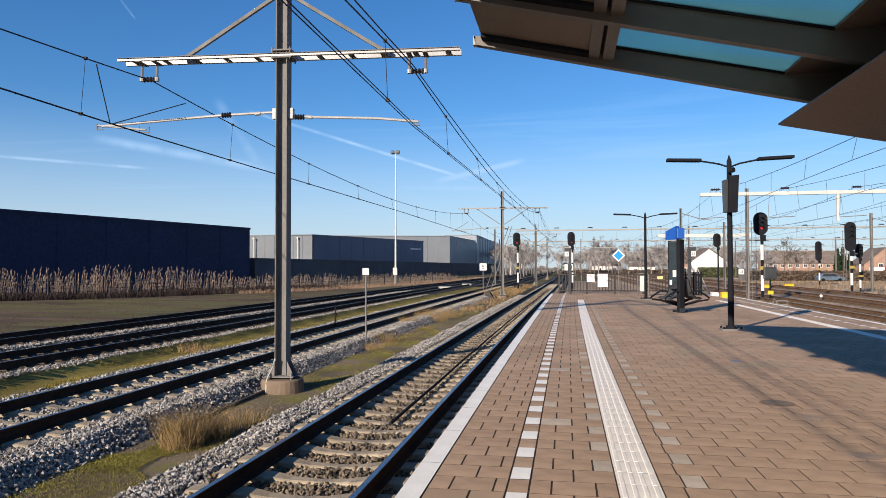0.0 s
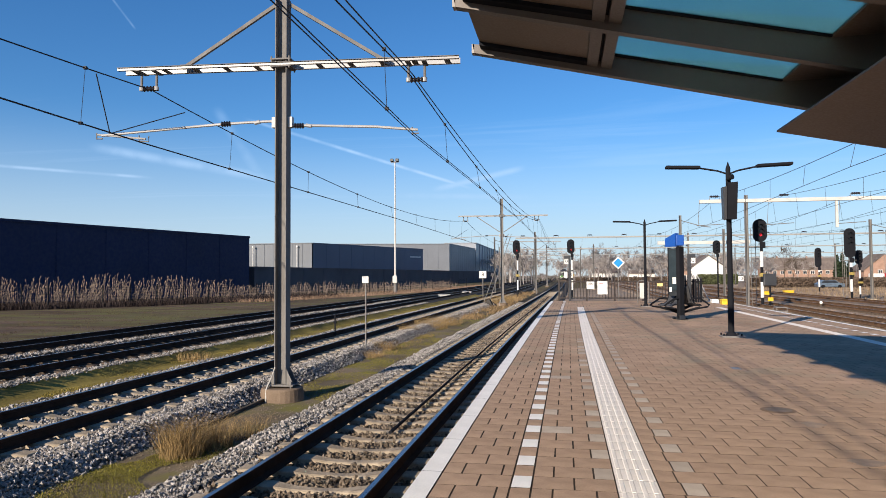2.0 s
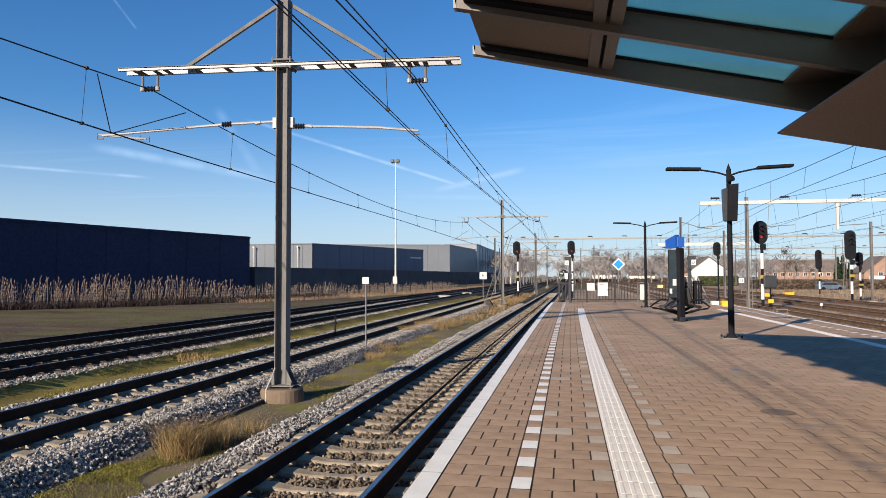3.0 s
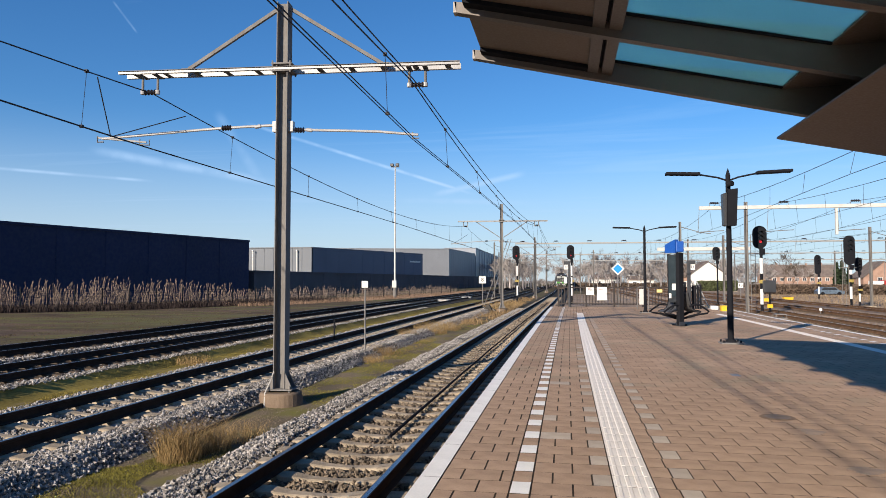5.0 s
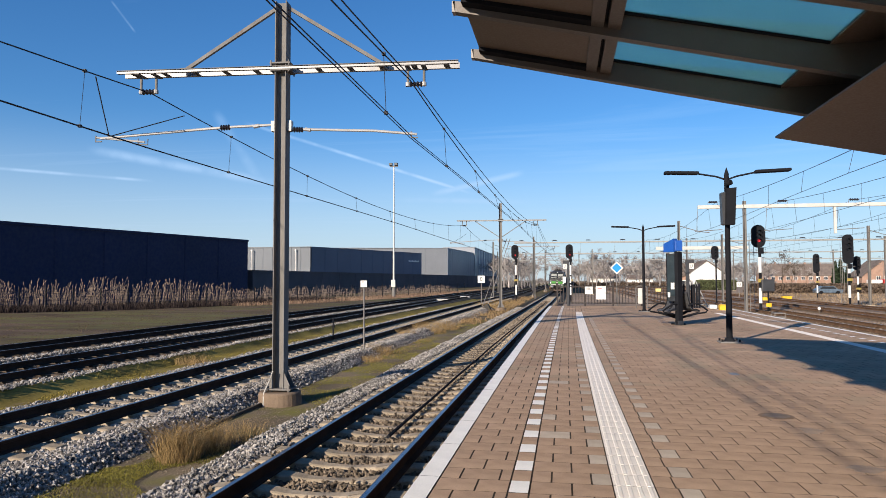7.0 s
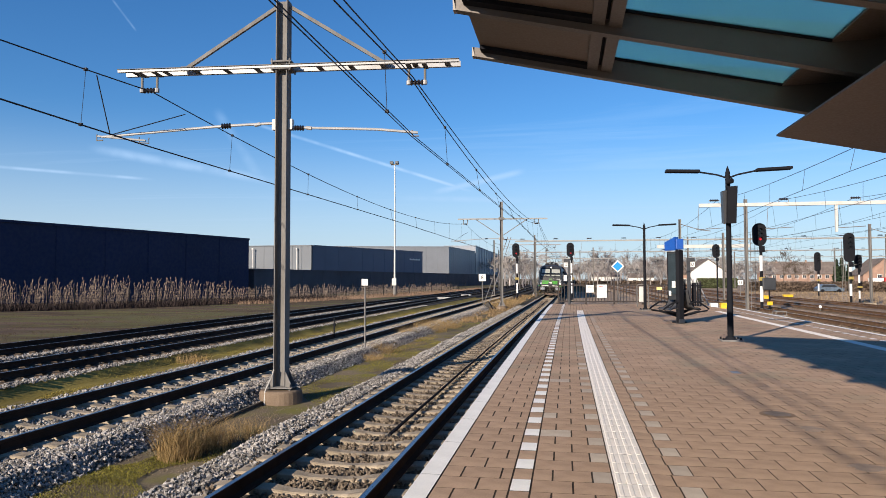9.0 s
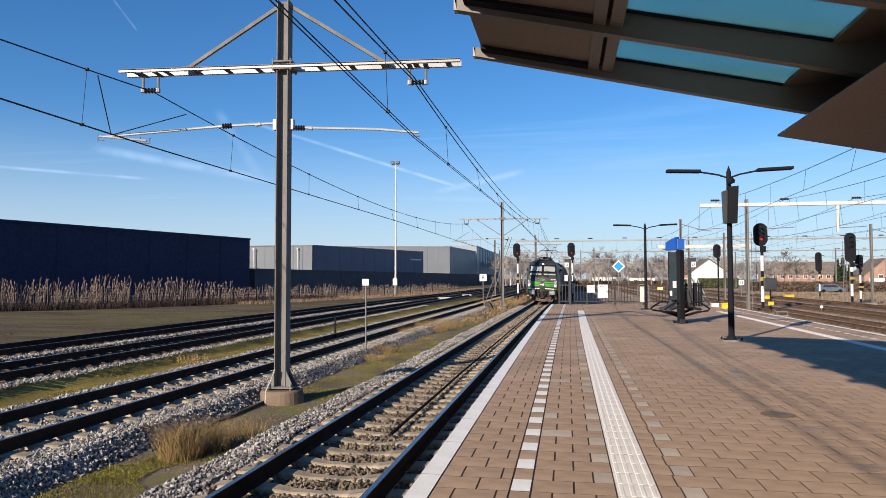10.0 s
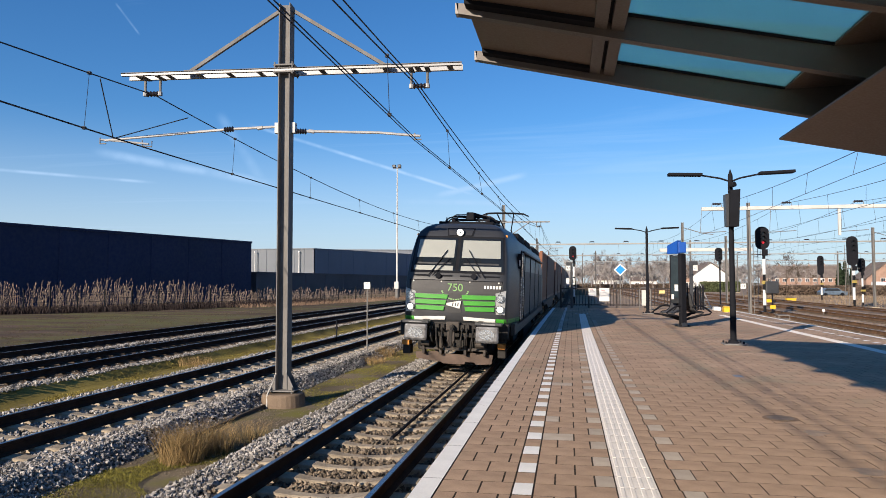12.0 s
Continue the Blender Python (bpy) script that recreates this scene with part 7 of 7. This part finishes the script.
def piece(name, lx, ly, x, y, material, ribs=0, top=0.0):
    gap = 0.0018 if "tactile" in name or "coping" in name else 0.0030 if x > 0.7 else 0.0054
    key = (name, round(lx, 2), round(ly, 2), material.name, gap)
    if key not in MESHES:
        MESHES[key] = paver_mesh(name, lx, ly, material, ribs, top, gap)
    ob = new(name, MESHES[key])
    ob.parent = platform
    ob.matrix_basis = pose(x, y, random.uniform(-0.0004, 0.0002), random.uniform(-0.03, 0.03), random.uniform(-0.05, 0.05), random.uniform(-0.15, 0.15))
    return ob


def build_paving():
    far_v, far_f = [], []
    near = 0
    row = 0
    y = 3.6 - 62 * ROW
    while y < PY1 - ROW / 2:
        b = bend(y)
        yc = y + ROW / 2
        # markings, both sides
        if row % 2 == 0:
            for x in (-0.312, 6.87):
                piece("white_paver", 0.14, ROW, x + b, yc, WHITE, top=0.002)
        for x in (0.45, 6.11):
            if yc < 31.1:
                piece("tactile_tile", 0.274, ROW, x + b, yc, TACTILE, 4)
        zones = [(-0.885, -0.382), (-0.242, 0.313), (0.587, 5.973), (6.247, 6.80), (6.94, 7.445)]
        if row % 2:
            zones += [(-0.382, -0.242), (6.80, 6.94)]
        # short grey pavers beside the tactile strip
        if row % 2 == 0 and y < 26:
            piece("grey_paver", 0.14, ROW, 0.81 + b, yc, GREYPAVER)
            zones[2:3] = [(0.587, 0.74), (0.88, 5.973)]
        if row % 2 == 1 and y < 16 and random.random() < 0.8:
            piece("grey_paver", 0.14, ROW, 0.243 + b, yc, GREYPAVER)
            zones[1:2] = [(-0.242, 0.173)]
        if yc >= 31.1:
            zones += [(0.313, 0.587), (5.973, 6.247)]
        shift = (0.0, 0.5)[row % 2]
        for x0, x1 in zones:
            for a, e in lay(x0, x1, shift):
                cx = (a + e) / 2
                grey = -0.24 < cx < 0.02 and random.random() < 0.08
                if grey:
                    piece("grey_paver", e - a, ROW, cx + b, yc, GREYPAVER)
                elif y < 9.5 and x0 < 3.0 and cx < 3.2 and near < 290 and y > 4.4:
                    piece("paver", e - a, ROW, cx + b, yc, PAVER)
                    near += 1
                else:
                    i = len(far_v)
                    g, c = 0.0030 if a > 0.6 else 0.0068, 0.0005
                    dz = [random.uniform(-0.0004, 0.0002)] * 2
                    xs, ys = (a + g + b, e - g + b), (y + 0.0018, y + ROW - 0.0018)
                    for k, (px_, py_) in enumerate(((xs[0], ys[0]), (xs[1], ys[0]), (xs[1], ys[1]), (xs[0], ys[1]))):
                        far_v.append((px_, py_, -0.028))
                    for k, (px_, py_) in enumerate(((xs[0] + c, ys[0] + c), (xs[1] - c, ys[0] + c), (xs[1] - c, ys[1] - c), (xs[0] + c, ys[1] - c))):
                        far_v.append((px_, py_, dz[k // 2]))
                    far_f += [(i + 4, i + 5, i + 6), (i + 4, i + 6, i + 7)]
                    for k in range(4):
                        m = (k + 1) % 4
                        far_f += [(i + k, i + m, i + 4 + m), (i + k, i + 4 + m, i + 4 + k)]
        y += ROW
        row += 1
    ob = soup("pavers", np.array(far_v), np.array(far_f), PAVERS)
    ob.data.materials.append(JOINT)
    ob.data.polygons.foreach_set("material_index", [0 if i % 10 < 2 else 1 for i in range(len(far_f))])
    ob.parent = platform
    tagged(ob, kind="stuff")
    # white coping slabs along both edges
    y = -13.0
    while y < PY1 - 0.5:
        for x in (PX0 + 0.077, PX1 - 0.077):
            piece("white_coping", 0.155, 1.0, x + bend(y + 0.5), y + 0.5, WHITE, top=0.004)
        y += 1.0
    piece("white_bar", 0.62, 0.09, 0.45 + bend(31.2), 31.25, WHITE, top=0.006)


build_paving()


# ---------------------------------------------------------------- what moves
SPEED, STOP_Y, LEAN = 22.5, 16.95, 2.0    # metres a second, metres, degrees


def train_rows(back, up=0.0):
    """The freight train runs along the platform track at a steady speed; back: metres behind its buffers."""
    rows = []
    for i in range(0, 13):
        y = STOP_Y + SPEED * (12.0 - i) + back
        slope = bend(y + 0.5) - bend(y - 0.5)
        rows.append((float(i), pose(TRACKS["platform_track"](y) + min(0.06, 0.0035 * (y - 17.0) - 0.13), y, ZR + up, 0, LEAN, -math.degrees(math.atan(slope)))))
    return rows


def wheel_rows(at, r):
    """A driven wheel rolls with the train, in the locomotive's space."""
    turn = math.degrees(SPEED / r)
    return [(i / FPS, Matrix.Translation(at) @ pose(0, 0, 0, (turn * i / FPS) % 360)) for i in range(0, 12 * FPS + 1)]


def motions():
    for ob in DRIVEN:
        walk(ob, wheel_rows(tuple(ob.location), 0.625))
    for ob, back, *up in TRAIN:
        walk(ob, train_rows(back, *up))


motions()
